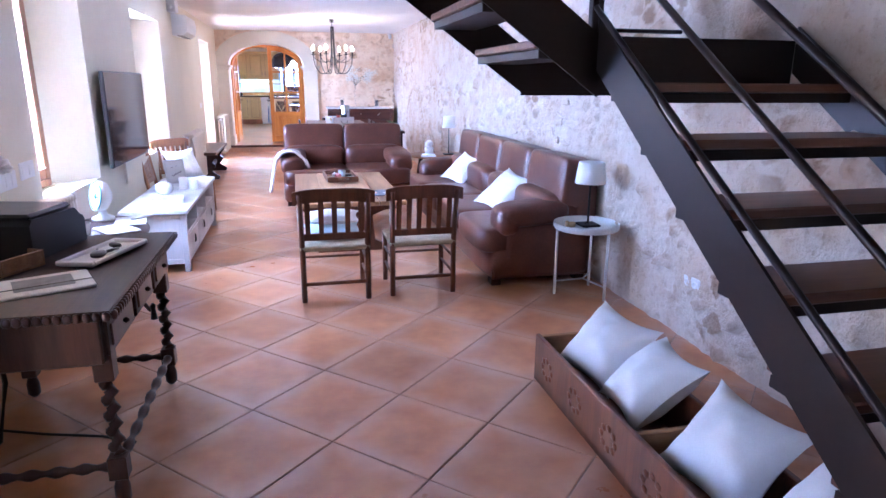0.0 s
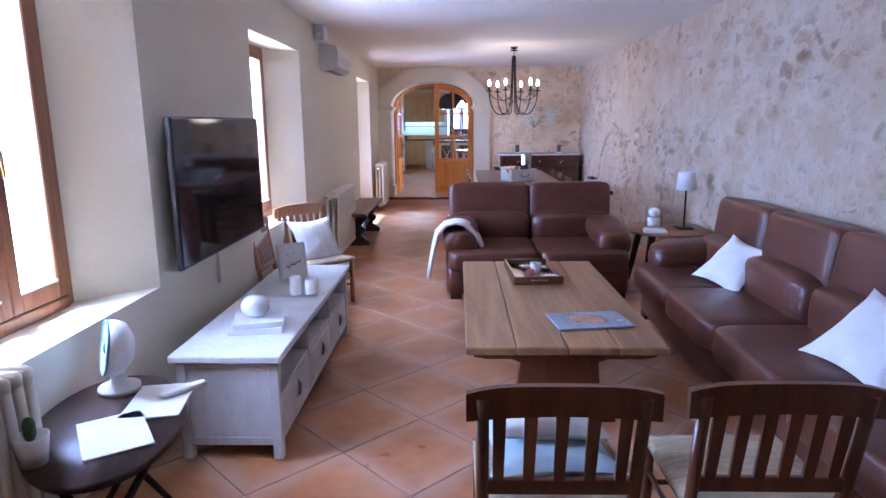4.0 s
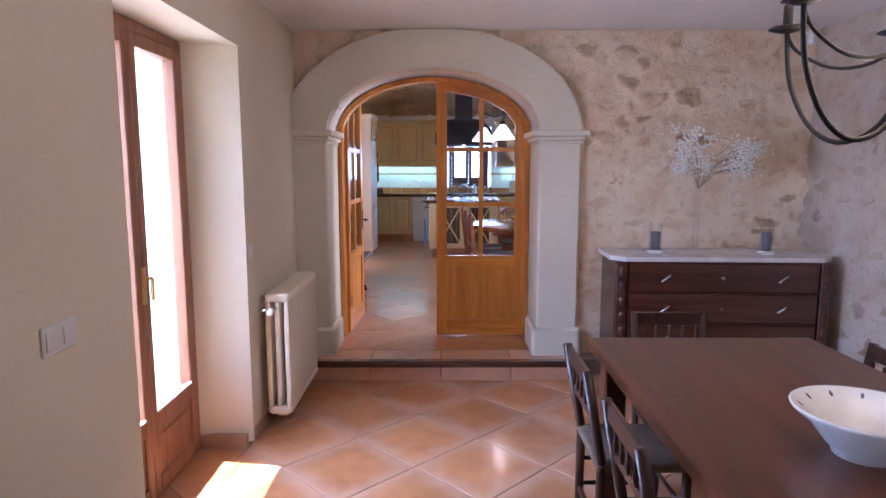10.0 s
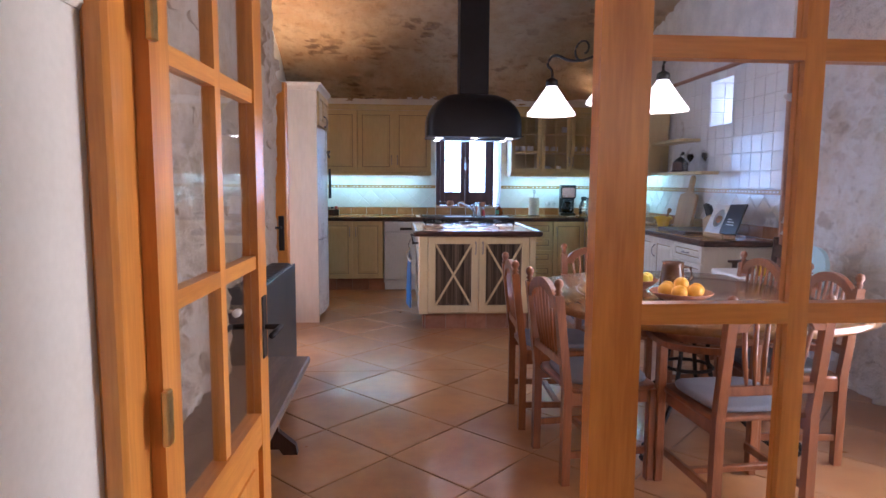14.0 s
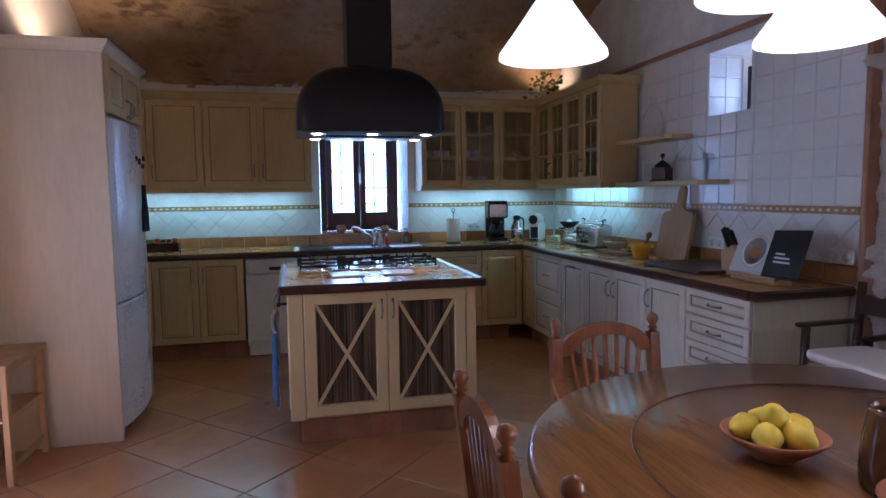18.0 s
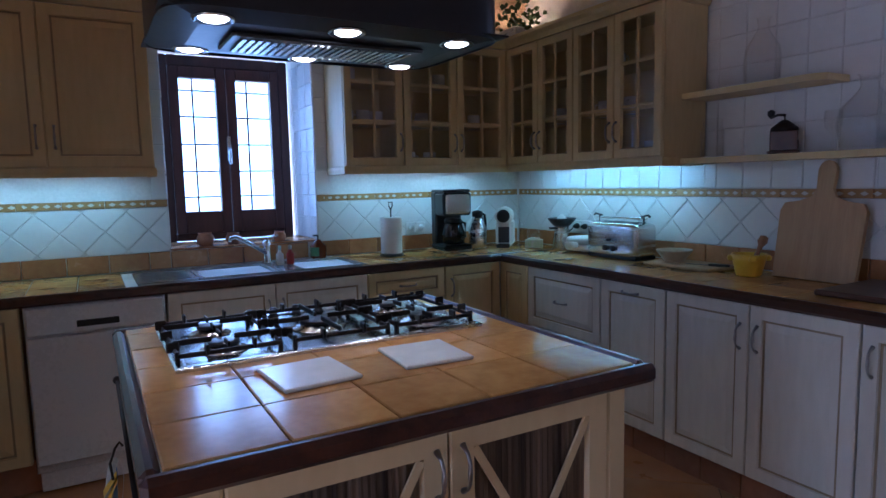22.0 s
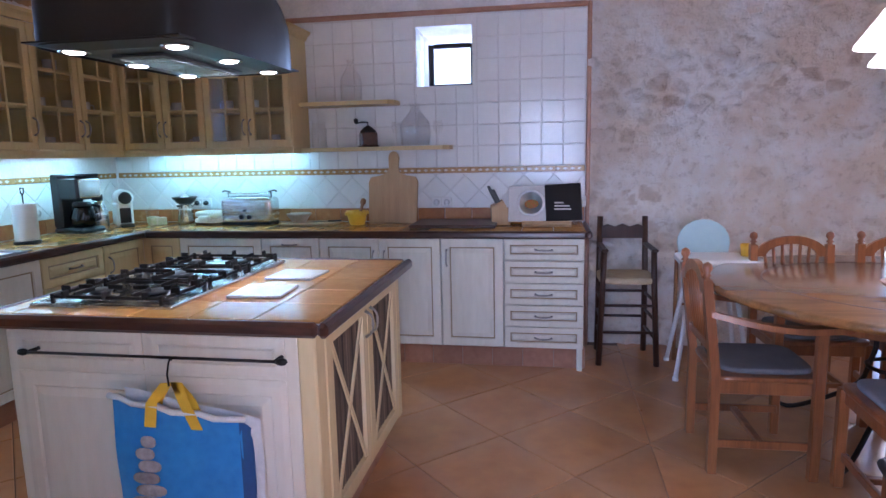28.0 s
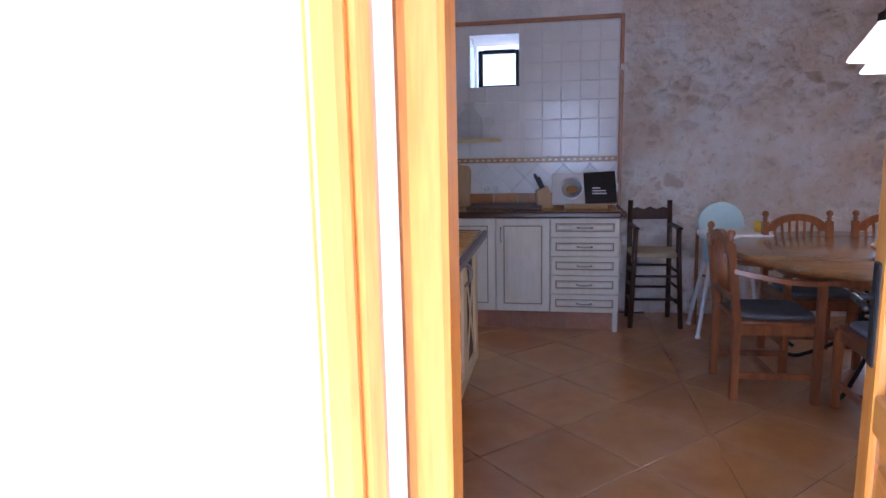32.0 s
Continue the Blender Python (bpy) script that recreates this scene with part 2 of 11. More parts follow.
def stone_wall(name, pale, tan, brown, relief=0.012, loose=0.0):
    """Rubble masonry smeared with lime: pale mortar, stones of several tones, stains and pits.
    The sheets carry where stone shows; loose stones take the given share."""
    m = bpy.data.materials.new(name)
    m.use_nodes = True
    n, link = m.node_tree.nodes, m.node_tree.links.new
    b = n["Principled BSDF"]
    tc, mark, parts = n.new("ShaderNodeTexCoord"), n.new("ShaderNodeAttribute"), n.new("ShaderNodeSeparateColor")
    mark.attribute_name = "masonry"
    link(mark.outputs["Color"], parts.inputs[0])

    def cloud(scale, detail, rough):
        t = n.new("ShaderNodeTexNoise")
        t.inputs["Scale"].default_value, t.inputs["Detail"].default_value, t.inputs["Roughness"].default_value = scale, detail, rough
        link(tc.outputs["Object"], t.inputs["Vector"])
        return t.outputs["Fac"]

    def sums(a, factor, c):
        k = n.new("ShaderNodeMath")
        k.operation = "MULTIPLY_ADD"
        link(a, k.inputs[0])
        k.inputs[1].default_value = factor
        if isinstance(c, float):
            k.inputs[2].default_value = c
        else:
            link(c, k.inputs[2])
        return k.outputs[0]

    def mixed(fac, a, c, how="MIX"):
        x = n.new("ShaderNodeMix")
        x.data_type, x.blend_type = "RGBA", how
        if isinstance(fac, float):
            x.inputs[0].default_value = fac
        else:
            link(fac, x.inputs[0])
        for put, v in ((x.inputs[6], a), (x.inputs[7], c)):
            if isinstance(v, tuple):
                put.default_value = (*v, 1)
            else:
                link(v, put)
        return x.outputs[2]

    big, small, fine = cloud(3.0, 6.0, 0.6), cloud(17.0, 8.0, 0.68), cloud(60.0, 4.0, 0.6)
    own, share = parts.outputs[1], parts.outputs[0]
    if loose:
        own = n.new("ShaderNodeObjectInfo").outputs["Random"]
        share = sums(big, 0.5, loose)
    tone = sums(own, 0.55, sums(small, 0.9, -0.28))
    ramp = n.new("ShaderNodeValToRGB")
    e = ramp.color_ramp.elements
    e[0].position, e[0].color = 0.12, (*brown, 1)
    e[1].position, e[1].color = 0.85, (*pale, 1)
    e.new(0.42).color = (*tan, 1)
    link(tone, ramp.inputs["Fac"])
    cover = n.new("ShaderNodeMapRange")
    cover.inputs["From Min"].default_value, cover.inputs["From Max"].default_value = 0.30, 0.62
    link(sums(share, 0.75, sums(small, 0.5, -0.10)), cover.inputs["Value"])
    col = mixed(cover.outputs[0], pale, ramp.outputs["Color"])
    pits = n.new("ShaderNodeValToRGB")
    pits.color_ramp.elements[0].position, pits.color_ramp.elements[1].position = 0.30, 0.46
    pits.color_ramp.elements[0].color, pits.color_ramp.elements[1].color = (0.45, 0.36, 0.30, 1), (1, 1, 1, 1)
    link(small, pits.inputs["Fac"])
    col = mixed(0.45, col, pits.outputs["Color"], "MULTIPLY")
    stain = n.new("ShaderNodeValToRGB")
    stain.color_ramp.elements[0].position, stain.color_ramp.elements[1].position = 0.40, 0.62
    stain.color_ramp.elements[0].color, stain.color_ramp.elements[1].color = (1, 1, 1, 1), (0.86, 0.74, 0.62, 1)
    link(big, stain.inputs["Fac"])
    col = mixed(0.8, col, stain.outputs["Color"], "MULTIPLY")
    link(col, b.inputs["Base Color"])
    b.inputs["Roughness"].default_value = 0.95
    bp = n.new("ShaderNodeBump")
    bp.inputs["Strength"].default_value, bp.inputs["Distance"].default_value = 0.9, relief
    link(sums(fine, 0.35, small), bp.inputs["Height"])
    link(bp.outputs["Normal"], b.inputs["Normal"])
    return m


def floor_tile(name, light, dark, worn, amount):
    """A waxed terracotta tile whose wax has gone dull and pale along its rim."""
    m = material(name, light, dark, 0.30, scale=2.2, fine=11, bump=0.05, depth=0.003, random=0.16, rough_var=0.07, coat=0.35)
    n, link = m.node_tree.nodes, m.node_tree.links.new
    b = n["Principled BSDF"]
    base = b.inputs["Base Color"].links[0].from_socket
    tc, xyz = n.new("ShaderNodeTexCoord"), n.new("ShaderNodeSeparateXYZ")
    link(tc.outputs["Object"], xyz.inputs[0])
    ax, ay, both, rag, edge = n.new("ShaderNodeMath"), n.new("ShaderNodeMath"), n.new("ShaderNodeMath"), n.new("ShaderNodeMath"), n.new("ShaderNodeMapRange")
    ax.operation = ay.operation = "ABSOLUTE"
    both.operation, rag.operation = "ADD", "MULTIPLY_ADD"
    link(xyz.outputs[0], ax.inputs[0])
    link(xyz.outputs[1], ay.inputs[0])
    link(ax.outputs[0], both.inputs[0])
    link(ay.outputs[0], both.inputs[1])
    cloud = n.new("ShaderNodeTexNoise")
    cloud.inputs["Scale"].default_value, cloud.inputs["Detail"].default_value = 7.0, 4.0
    geo = n.new("ShaderNodeNewGeometry")
    link(geo.outputs["Position"], cloud.inputs["Vector"])
    rag.inputs[1].default_value = 0.16
    link(cloud.outputs["Fac"], rag.inputs[0])
    link(both.outputs[0], rag.inputs[2])
    edge.interpolation_type = "SMOOTHSTEP"
    edge.inputs["From Min"].default_value, edge.inputs["From Max"].default_value, edge.inputs["To Max"].default_value = 0.25, 0.45, amount
    link(rag.outputs[0], edge.inputs["Value"])
    mix = n.new("ShaderNodeMix")
    mix.data_type = "RGBA"
    link(edge.outputs[0], mix.inputs[0])
    link(base, mix.inputs[6])
    mix.inputs[7].default_value = (*worn, 1)
    link(mix.outputs[2], b.inputs["Base Color"])
    return m


PLASTER = material("cream_plaster", (0.78, 0.72, 0.57), (0.73, 0.67, 0.52), 0.85, scale=1.5, fine=45, bump=0.12, depth=0.006)
WHITE_PLASTER = material("white_plaster", (0.82, 0.80, 0.77), (0.77, 0.75, 0.71), 0.85, scale=2, fine=40, bump=0.1, depth=0.005)
ARCH_STONE = material("dressed_sandstone", (0.72, 0.68, 0.57), (0.65, 0.61, 0.50), 0.8, scale=3, fine=70, bump=0.2, depth=0.004)
MORTAR = stone_wall("lime_pointed_rubble", (0.62, 0.53, 0.435), (0.52, 0.41, 0.315), (0.37, 0.265, 0.185), 0.034)
NORTH_STONE = stone_wall("tan_rubble", (0.88, 0.73, 0.56), (0.74, 0.56, 0.38), (0.44, 0.28, 0.16), 0.028)
STONE = stone_wall("bare_rubble_stone", (0.62, 0.53, 0.435), (0.54, 0.43, 0.33), (0.43, 0.32, 0.23), 0.02, 0.10)
NORTH_LOOSE = stone_wall("bare_tan_stone", (0.88, 0.73, 0.56), (0.76, 0.58, 0.40), (0.56, 0.38, 0.24), 0.02, 0.15)
VAULT = stone_wall("vault_stone", (0.46, 0.34, 0.21), (0.38, 0.26, 0.15), (0.20, 0.13, 0.08), 0.03)
TILE = floor_tile("terracotta_tile", (0.57, 0.25, 0.10), (0.40, 0.15, 0.055), (0.58, 0.37, 0.26), 0.6)
KTILE = floor_tile("kitchen_terracotta_tile", (0.53, 0.25, 0.085), (0.38, 0.16, 0.050), (0.50, 0.31, 0.18), 0.35)
KGROUT = material("dark_brown_grout", (0.17, 0.11, 0.08), None, 0.9, scale=8, fine=80)
GROUT = material("grey_grout", (0.40, 0.29, 0.22), None, 0.9, scale=8, fine=80)
SKIRT = material("terracotta_skirting", (0.55, 0.34, 0.22), (0.46, 0.26, 0.16), 0.45, scale=3, fine=30, bump=0.08)
PINE = wood("varnished_pine", (0.70, 0.29, 0.045), (0.52, 0.18, 0.022), "z", 0.32, coat=0.35)
PINE_X = wood("varnished_pine_rail", (0.70, 0.29, 0.045), (0.52, 0.18, 0.022), "x", 0.32, coat=0.35)
BROWN_WOOD = wood("brown_window_wood", (0.34, 0.15, 0.07), (0.24, 0.10, 0.045), "z", 0.45)
DARK_WOOD = wood("dark_stained_wood", (0.060, 0.026, 0.016), (0.030, 0.013, 0.009), "z", 0.38, coat=0.3)
DARK_WOOD_Y = wood("dark_stained_plank", (0.060, 0.027, 0.016), (0.030, 0.013, 0.008), "y", 0.5, coat=0.1)
TABLE_WOOD = wood("brown_table_wood", (0.12, 0.040, 0.018), (0.07, 0.024, 0.011), "y", 0.28, coat=0.25)
CHAIR_WOOD = wood("chestnut_chair_wood", (0.18, 0.062, 0.024), (0.105, 0.036, 0.015), "z", 0.35, coat=0.35)
KCHAIR_WOOD = wood("reddish_chair_wood", (0.31, 0.108, 0.034), (0.18, 0.058, 0.019), "z", 0.3, coat=0.4)
KTABLE_WOOD = wood("polished_oak_top", (0.30, 0.138, 0.040), (0.18, 0.078, 0.022), "y", 0.22, coat=0.5)
OAK = wood("natural_oak", (0.38, 0.20, 0.085), (0.25, 0.12, 0.05), "y", 0.5, coat=0.05)
OAK_X = wood("natural_oak_across", (0.38, 0.20, 0.085), (0.25, 0.12, 0.05), "x", 0.5, coat=0.05)
HONEY_WOOD = wood("honey_chair_wood", (0.36, 0.16, 0.06), (0.25, 0.105, 0.04), "z", 0.35, coat=0.3)
LEATHER = material("brown_leather", (0.130, 0.041, 0.021), (0.082, 0.025, 0.013), 0.36, scale=6, fine=70, bump=0.6, depth=0.008, rough_var=0.08)
WHITE_PAINT = material("white_chalk_paint", (0.74, 0.73, 0.70), (0.60, 0.59, 0.56), 0.6, scale=6, fine=50, stretch=(1, 1, 0.2), bump=0.15, depth=0.002)
RAD_PAINT = material("cream_radiator_enamel", (0.78, 0.72, 0.58), (0.74, 0.67, 0.53), 0.35, scale=3, fine=40, bump=0.03)
GREY_METAL = material("grey_radiator_enamel", (0.055, 0.058, 0.062), (0.045, 0.047, 0.05), 0.45, scale=3, fine=60, bump=0.03)
BLACK = material("black_plastic", (0.016, 0.016, 0.018), (0.011, 0.011, 0.012), 0.32, scale=5, fine=80, bump=0.03)
BLACK_IRON = material("black_wrought_iron", (0.022, 0.017, 0.014), (0.014, 0.011, 0.010), 0.5, 0.5, scale=9, fine=60, bump=0.2)
STAIR_IRON = material("brown_steel", (0.026, 0.016, 0.012), (0.018, 0.011, 0.009), 0.42, 0.4, scale=4, fine=40, bump=0.06)
SCREEN = material("glossy_screen", (0.006, 0.006, 0.008), (0.005, 0.005, 0.006), 0.07, scale=2, fine=20, bump=0.0, rough_var=0.02)
STEEL = material("brushed_steel", (0.62, 0.61, 0.59), (0.54, 0.53, 0.52), 0.26, 1.0, scale=4, fine=120, stretch=(1, 1, 8), bump=0.04)
CHROME = material("chrome", (0.78, 0.78, 0.80), None, 0.08, 1.0, bump=0.0, rough_var=0.03)
PEWTER = material("pewter_handle", (0.35, 0.33, 0.31), None, 0.35, 1.0, bump=0.1)
BRASS = material("brass", (0.70, 0.48, 0.18), None, 0.3, 1.0, bump=0.05)
WHITE_PLASTIC = material("white_plastic", (0.80, 0.80, 0.79), (0.76, 0.76, 0.75), 0.35, scale=3, fine=40, bump=0.02)
FABRIC = material("white_cotton", (0.82, 0.81, 0.79), (0.74, 0.73, 0.71), 0.95, scale=9, fine=160, bump=0.35, depth=0.003)
FUR = material("white_fluffy_fabric", (0.86, 0.85, 0.83), (0.72, 0.71, 0.69), 1.0, scale=22, fine=150, bump=0.9, depth=0.012)
RUSH = material("woven_rush", (0.52, 0.43, 0.29), (0.34, 0.27, 0.17), 0.85, scale=12, fine=90, stretch=(1, 5, 1), bump=0.7, depth=0.006)
GREY_CUSHION = material("grey_seat_fabric", (0.30, 0.31, 0.34), (0.24, 0.25, 0.28), 0.95, scale=8, fine=150, bump=0.3)
CREAM_CAB = material("cream_cabinet_paint", (0.62, 0.48, 0.24), (0.53, 0.40, 0.19), 0.5, scale=3, fine=40, stretch=(1, 1, 0.2), bump=0.08, depth=0.002)
WHITE_CAB = material("whitewashed_cabinet_paint", (0.68, 0.63, 0.53), (0.58, 0.53, 0.43), 0.5, scale=4, fine=40, stretch=(1, 1, 0.2), bump=0.08, depth=0.002)
GROOVE = material("antiqued_groove", (0.33, 0.25, 0.14), (0.25, 0.18, 0.10), 0.6, scale=6, fine=40)
WALL_TILE = material("white_glazed_tile", (0.78, 0.79, 0.78), (0.74, 0.75, 0.74), 0.17, scale=9, fine=30, bump=0.45, depth=0.004, random=0.035, rough_var=0.04)
TILE_GROUT = material("pale_grout", (0.78, 0.77, 0.75), None, 0.9)
BORDER_TILE = material("ochre_border_tile", (0.42, 0.25, 0.10), (0.36, 0.20, 0.08), 0.25, scale=20, fine=60, bump=0.05)
COUNTER_TILE = material("honey_glazed_tile", (0.62, 0.35, 0.11), (0.45, 0.22, 0.065), 0.16, scale=5, fine=30, bump=0.06, depth=0.002, random=0.22, rough_var=0.05)
COUNTER_EDGE = wood("dark_counter_edge", (0.075, 0.026, 0.014), (0.035, 0.014, 0.010), "y", 0.3, coat=0.2)
PLINTH_TILE = material("terracotta_plinth", (0.40, 0.19, 0.11), (0.30, 0.13, 0.07), 0.4, scale=6, fine=30, random=0.18)
FRIDGE = material("white_fridge_enamel", (0.70, 0.71, 0.72), (0.66, 0.67, 0.68), 0.28, scale=2, fine=60, bump=0.02)
HOOD = material("black_hood_enamel", (0.020, 0.020, 0.026), (0.015, 0.015, 0.019), 0.35, 0.3, scale=3, fine=60, bump=0.03)
MARBLE = material("white_marble", (0.74, 0.72, 0.70), (0.52, 0.50, 0.49), 0.2, scale=3.5, fine=12, bump=0.02)
MAHOGANY = wood("dark_mahogany", (0.085, 0.028, 0.018), (0.045, 0.015, 0.011), "x", 0.25, coat=0.5)
CERAMIC = material("white_ceramic", (0.78, 0.77, 0.75), (0.70, 0.70, 0.69), 0.22, scale=6, fine=20, bump=0.05)
BROWN_CERAMIC = material("brown_glazed_jug", (0.16, 0.075, 0.035), (0.09, 0.04, 0.02), 0.15, scale=5, fine=20, bump=0.04)
LEMON = material("lemon_peel", (0.80, 0.62, 0.06), (0.70, 0.52, 0.04), 0.45, scale=8, fine=90, bump=0.4, depth=0.002)
ORANGE = material("orange_peel", (0.85, 0.42, 0.03), (0.76, 0.34, 0.02), 0.45, scale=8, fine=90, bump=0.4, depth=0.002)
CLEAR_PANE = pane_glass("clear_pane")
CLEAR_GLASS = pane_glass("clear_glass", 0.03, 0.45, 3.2)
BEECH = wood("beech_board", (0.50, 0.33, 0.17), (0.40, 0.25, 0.12), "z", 0.6, coat=0.0)
LEAF = material("green_leaf", (0.06, 0.11, 0.03), (0.035, 0.07, 0.02), 0.5, scale=12, fine=60)
PETAL = material("white_petal", (0.90, 0.89, 0.84), (0.84, 0.82, 0.74), 0.7, scale=20, fine=80)
MINT = material("mint_plastic", (0.55, 0.75, 0.78), (0.50, 0.70, 0.74), 0.35, scale=3, fine=40, bump=0.02)
SINK = material("taupe_sink", (0.22, 0.205, 0.185), (0.18, 0.17, 0.155), 0.22, scale=5, fine=150, bump=0.05)
PAPER = material("printed_paper", (0.75, 0.74, 0.72), (0.68, 0.67, 0.65), 0.6, scale=5, fine=50, bump=0.02)
CABLE = material("black_cable", (0.012, 0.012, 0.013), None, 0.5)
EARTH = material("pale_paving", (0.62, 0.57, 0.50), (0.50, 0.45, 0.38), 0.9, scale=1.2, fine=18)


# ---- building helpers ----
class Build:
    """Collects vertices and faces of one mesh."""

    def __init__(self):
        self.v, self.f, self.s, self.marks = [], [], [], []

    def add(self, verts, faces, smooth=False, m=None):
        base = len(self.v)
        self.v += [tuple(m @ Vector(p)) for p in verts] if m else [tuple(p) for p in verts]
        self.f += [[base + i for i in face] for face in faces]
        self.s += [smooth] * len(faces)
        return self

    def box(self, x0, y0, z0, x1, y1, z1, bevel=0.004, m=None):
        """A box with chamfered edges."""
        x0, x1 = min(x0, x1), max(x0, x1)
        y0, y1 = min(y0, y1), max(y0, y1)
        z0, z1 = min(z0, z1), max(z0, z1)
        b = min(bevel, 0.45 * min(x1 - x0, y1 - y0, z1 - z0))
        lo, hi = (x0, y0, z0), (x1, y1, z1)
        if b <= 0:
            verts = [(hi[0] if i & 1 else x0, hi[1] if i & 2 else y0, hi[2] if i & 4 else z0) for i in range(8)]
            return self.add(verts, [(0, 2, 3, 1), (4, 5, 7, 6), (0, 1, 5, 4), (2, 6, 7, 3), (0, 4, 6, 2), (1, 3, 7, 5)], m=m)
        verts, at = [], {}
        for corner in range(8):
            for axis in range(3):
                p = []
                for a in range(3):
                    high = corner >> a & 1
                    edge = hi[a] if high else lo[a]
                    p.append(edge if a == axis else edge + (-b if high else b))
                at[corner, axis] = len(verts)
                verts.append(p)
        faces = []
        centre = Vector(((x0 + x1) / 2, (y0 + y1) / 2, (z0 + z1) / 2))

        def face(ids):
            ps = [Vector(verts[i]) for i in ids]
            nrm = (ps[1] - ps[0]).cross(ps[2] - ps[0])
            mid = sum(ps, Vector()) / len(ps)
            faces.append(ids if nrm.dot(mid - centre) > 0 else ids[::-1])

        for axis in range(3):
            u, w = (axis + 1) % 3, (axis + 2) % 3
            for side in (0, 1):
                face([at[(side << axis) | (i << u) | (j << w), axis] for i, j in ((0, 0), (1, 0), (1, 1), (0, 1))])
            for i in (0, 1):
                for j in (0, 1):
                    c0 = (i << u) | (j << w)
                    c1 = c0 | (1 << axis)
                    face([at[c0, u], at[c1, u], at[c1, w], at[c0, w]])
        for corner in range(8):
            face([at[corner, a] for a in range(3)])
        return self.add(verts, faces, m=m)

    def lathe(self, profile, seg=20, m=None, smooth=True, turn=6.283185307):
        """Rows of (radius, height) turned about z."""
        verts, faces, full = [], [], turn > 6.28
        cols = seg if full else seg + 1
        for r, h in profile:
            verts += [(r * math.cos(turn * k / seg), r * math.sin(turn * k / seg), h) for k in range(cols)]
        for i in range(len(profile) - 1):
            for k in range(seg):
                a, b2 = i * cols + k, i * cols + (k + 1) % cols
                faces.append([a, b2, b2 + cols, a + cols])
        if full:
            if profile[0][0] > 1e-4:
                faces.append(list(range(cols))[::-1])
            if profile[-1][0] > 1e-4:
                faces.append([(len(profile) - 1) * cols + k for k in range(cols)])
        return self.add(verts, faces, smooth, m)

    def tube(self, points, radius, seg=8, closed=False, m=None, radii=None):
        pts = [Vector(p) for p in points]
        verts, faces, count = [], [], len(pts)
        up = Vector((0, 0, 1))
        for i, p in enumerate(pts):
            a = pts[(i - 1) % count] if closed or i else p
            b2 = pts[(i + 1) % count] if closed or i < count - 1 else p
            d = (b2 - a).normalized()
            ref = up if abs(d.z) < 0.95 else Vector((1, 0, 0))
            s = d.cross(ref).normalized()
            t2 = s.cross(d)
            r = radii[i] if radii else radius
            verts += [p + r * (math.cos(6.283185307 * k / seg) * s + math.sin(6.283185307 * k / seg) * t2) for k in range(seg)]
        for i in range(count if closed else count - 1):
            for k in range(seg):
                a, b2 = i * seg + k, i * seg + (k + 1) % seg
                c, d2 = ((i + 1) % count) * seg + (k + 1) % seg, ((i + 1) % count) * seg + k
                faces.append([a, b2, c, d2])
        if not closed:
            faces += [list(range(seg))[::-1], [(count - 1) * seg + k for k in range(seg)]]
        return self.add(verts, faces, True, m)

    def rod(self, a, b, radius, seg=10, m=None):
        return self.tube([a, b], radius, seg, m=m)

    def prism(self, outline, depth, m=None, smooth=False):
        """An outline in x and z, drawn from y = 0 to y = depth."""
        count = len(outline)
        verts = [(x, 0, z) for x, z in outline] + [(x, depth, z) for x, z in outline]
        area = sum(outline[i][0] * outline[(i + 1) % count][1] - outline[(i + 1) % count][0] * outline[i][1] for i in range(count))
        faces = [list(range(count)), list(range(2 * count - 1, count - 1, -1))]
        faces += [[(i + 1) % count, i, i + count, (i + 1) % count + count] for i in range(count)]
        if area < 0:
            faces = [f[::-1] for f in faces]
        return self.add(verts, faces, smooth, m)

    def pillow(self, sx, sy, sz, m=None, seg=14, power=0.45, pinch=0.12, wob=0.0):
        """A stuffed cushion: a square with rounded corners, fat in the middle."""
        verts, faces = [], []
        for side in (1, -1):
            for i in range(seg + 1):
                for j in range(seg + 1):
                    u, w = 2 * i / seg - 1, 2 * j / seg - 1
                    fat = max(0.0, (1 - u * u) * (1 - w * w)) ** power
                    pu, pw = u * (1 - pinch * (1 - w * w)), w * (1 - pinch * (1 - u * u))
                    lift = wob * noise.noise(Vector((u * 2.1, w * 2.1, side * 3.3 + sx * 7)))
                    verts.append((pu * sx / 2, pw * sy / 2, side * sz / 2 * fat * (1 + lift)))
        row = seg + 1
        for s in (0, 1):
            for i in range(seg):
                for j in range(seg):
                    a = s * row * row + i * row + j
                    q = [a, a + row, a + row + 1, a + 1]
                    faces.append(q if s == 0 else q[::-1])
        return self.add(verts, faces, True, m)

    def puff(self, x0, y0, z0, x1, y1, z1, e=4.0, seg=18, m=None):
        """A rounded block: a superellipsoid in the given box."""
        c = Vector(((x0 + x1) / 2, (y0 + y1) / 2, (z0 + z1) / 2))
        h = Vector(((x1 - x0) / 2, (y1 - y0) / 2, (z1 - z0) / 2))
        verts, faces = [], []
        half = seg // 2

        def pw(v):
            return math.copysign(abs(v) ** (2 / e), v)

        for i in range(half + 1):
            phi = -math.pi / 2 + math.pi * i / half
            for k in range(seg):
                th = 6.283185307 * (k + 0.5) / seg
                verts.append((c.x + h.x * pw(math.cos(phi)) * pw(math.cos(th)), c.y + h.y * pw(math.cos(phi)) * pw(math.sin(th)), c.z + h.z * pw(math.sin(phi))))
        for i in range(half):
            for k in range(seg):
                a, b2 = i * seg + k, i * seg + (k + 1) % seg
                faces.append([a, b2, b2 + seg, a + seg])
        return self.add(verts, faces, True, m)

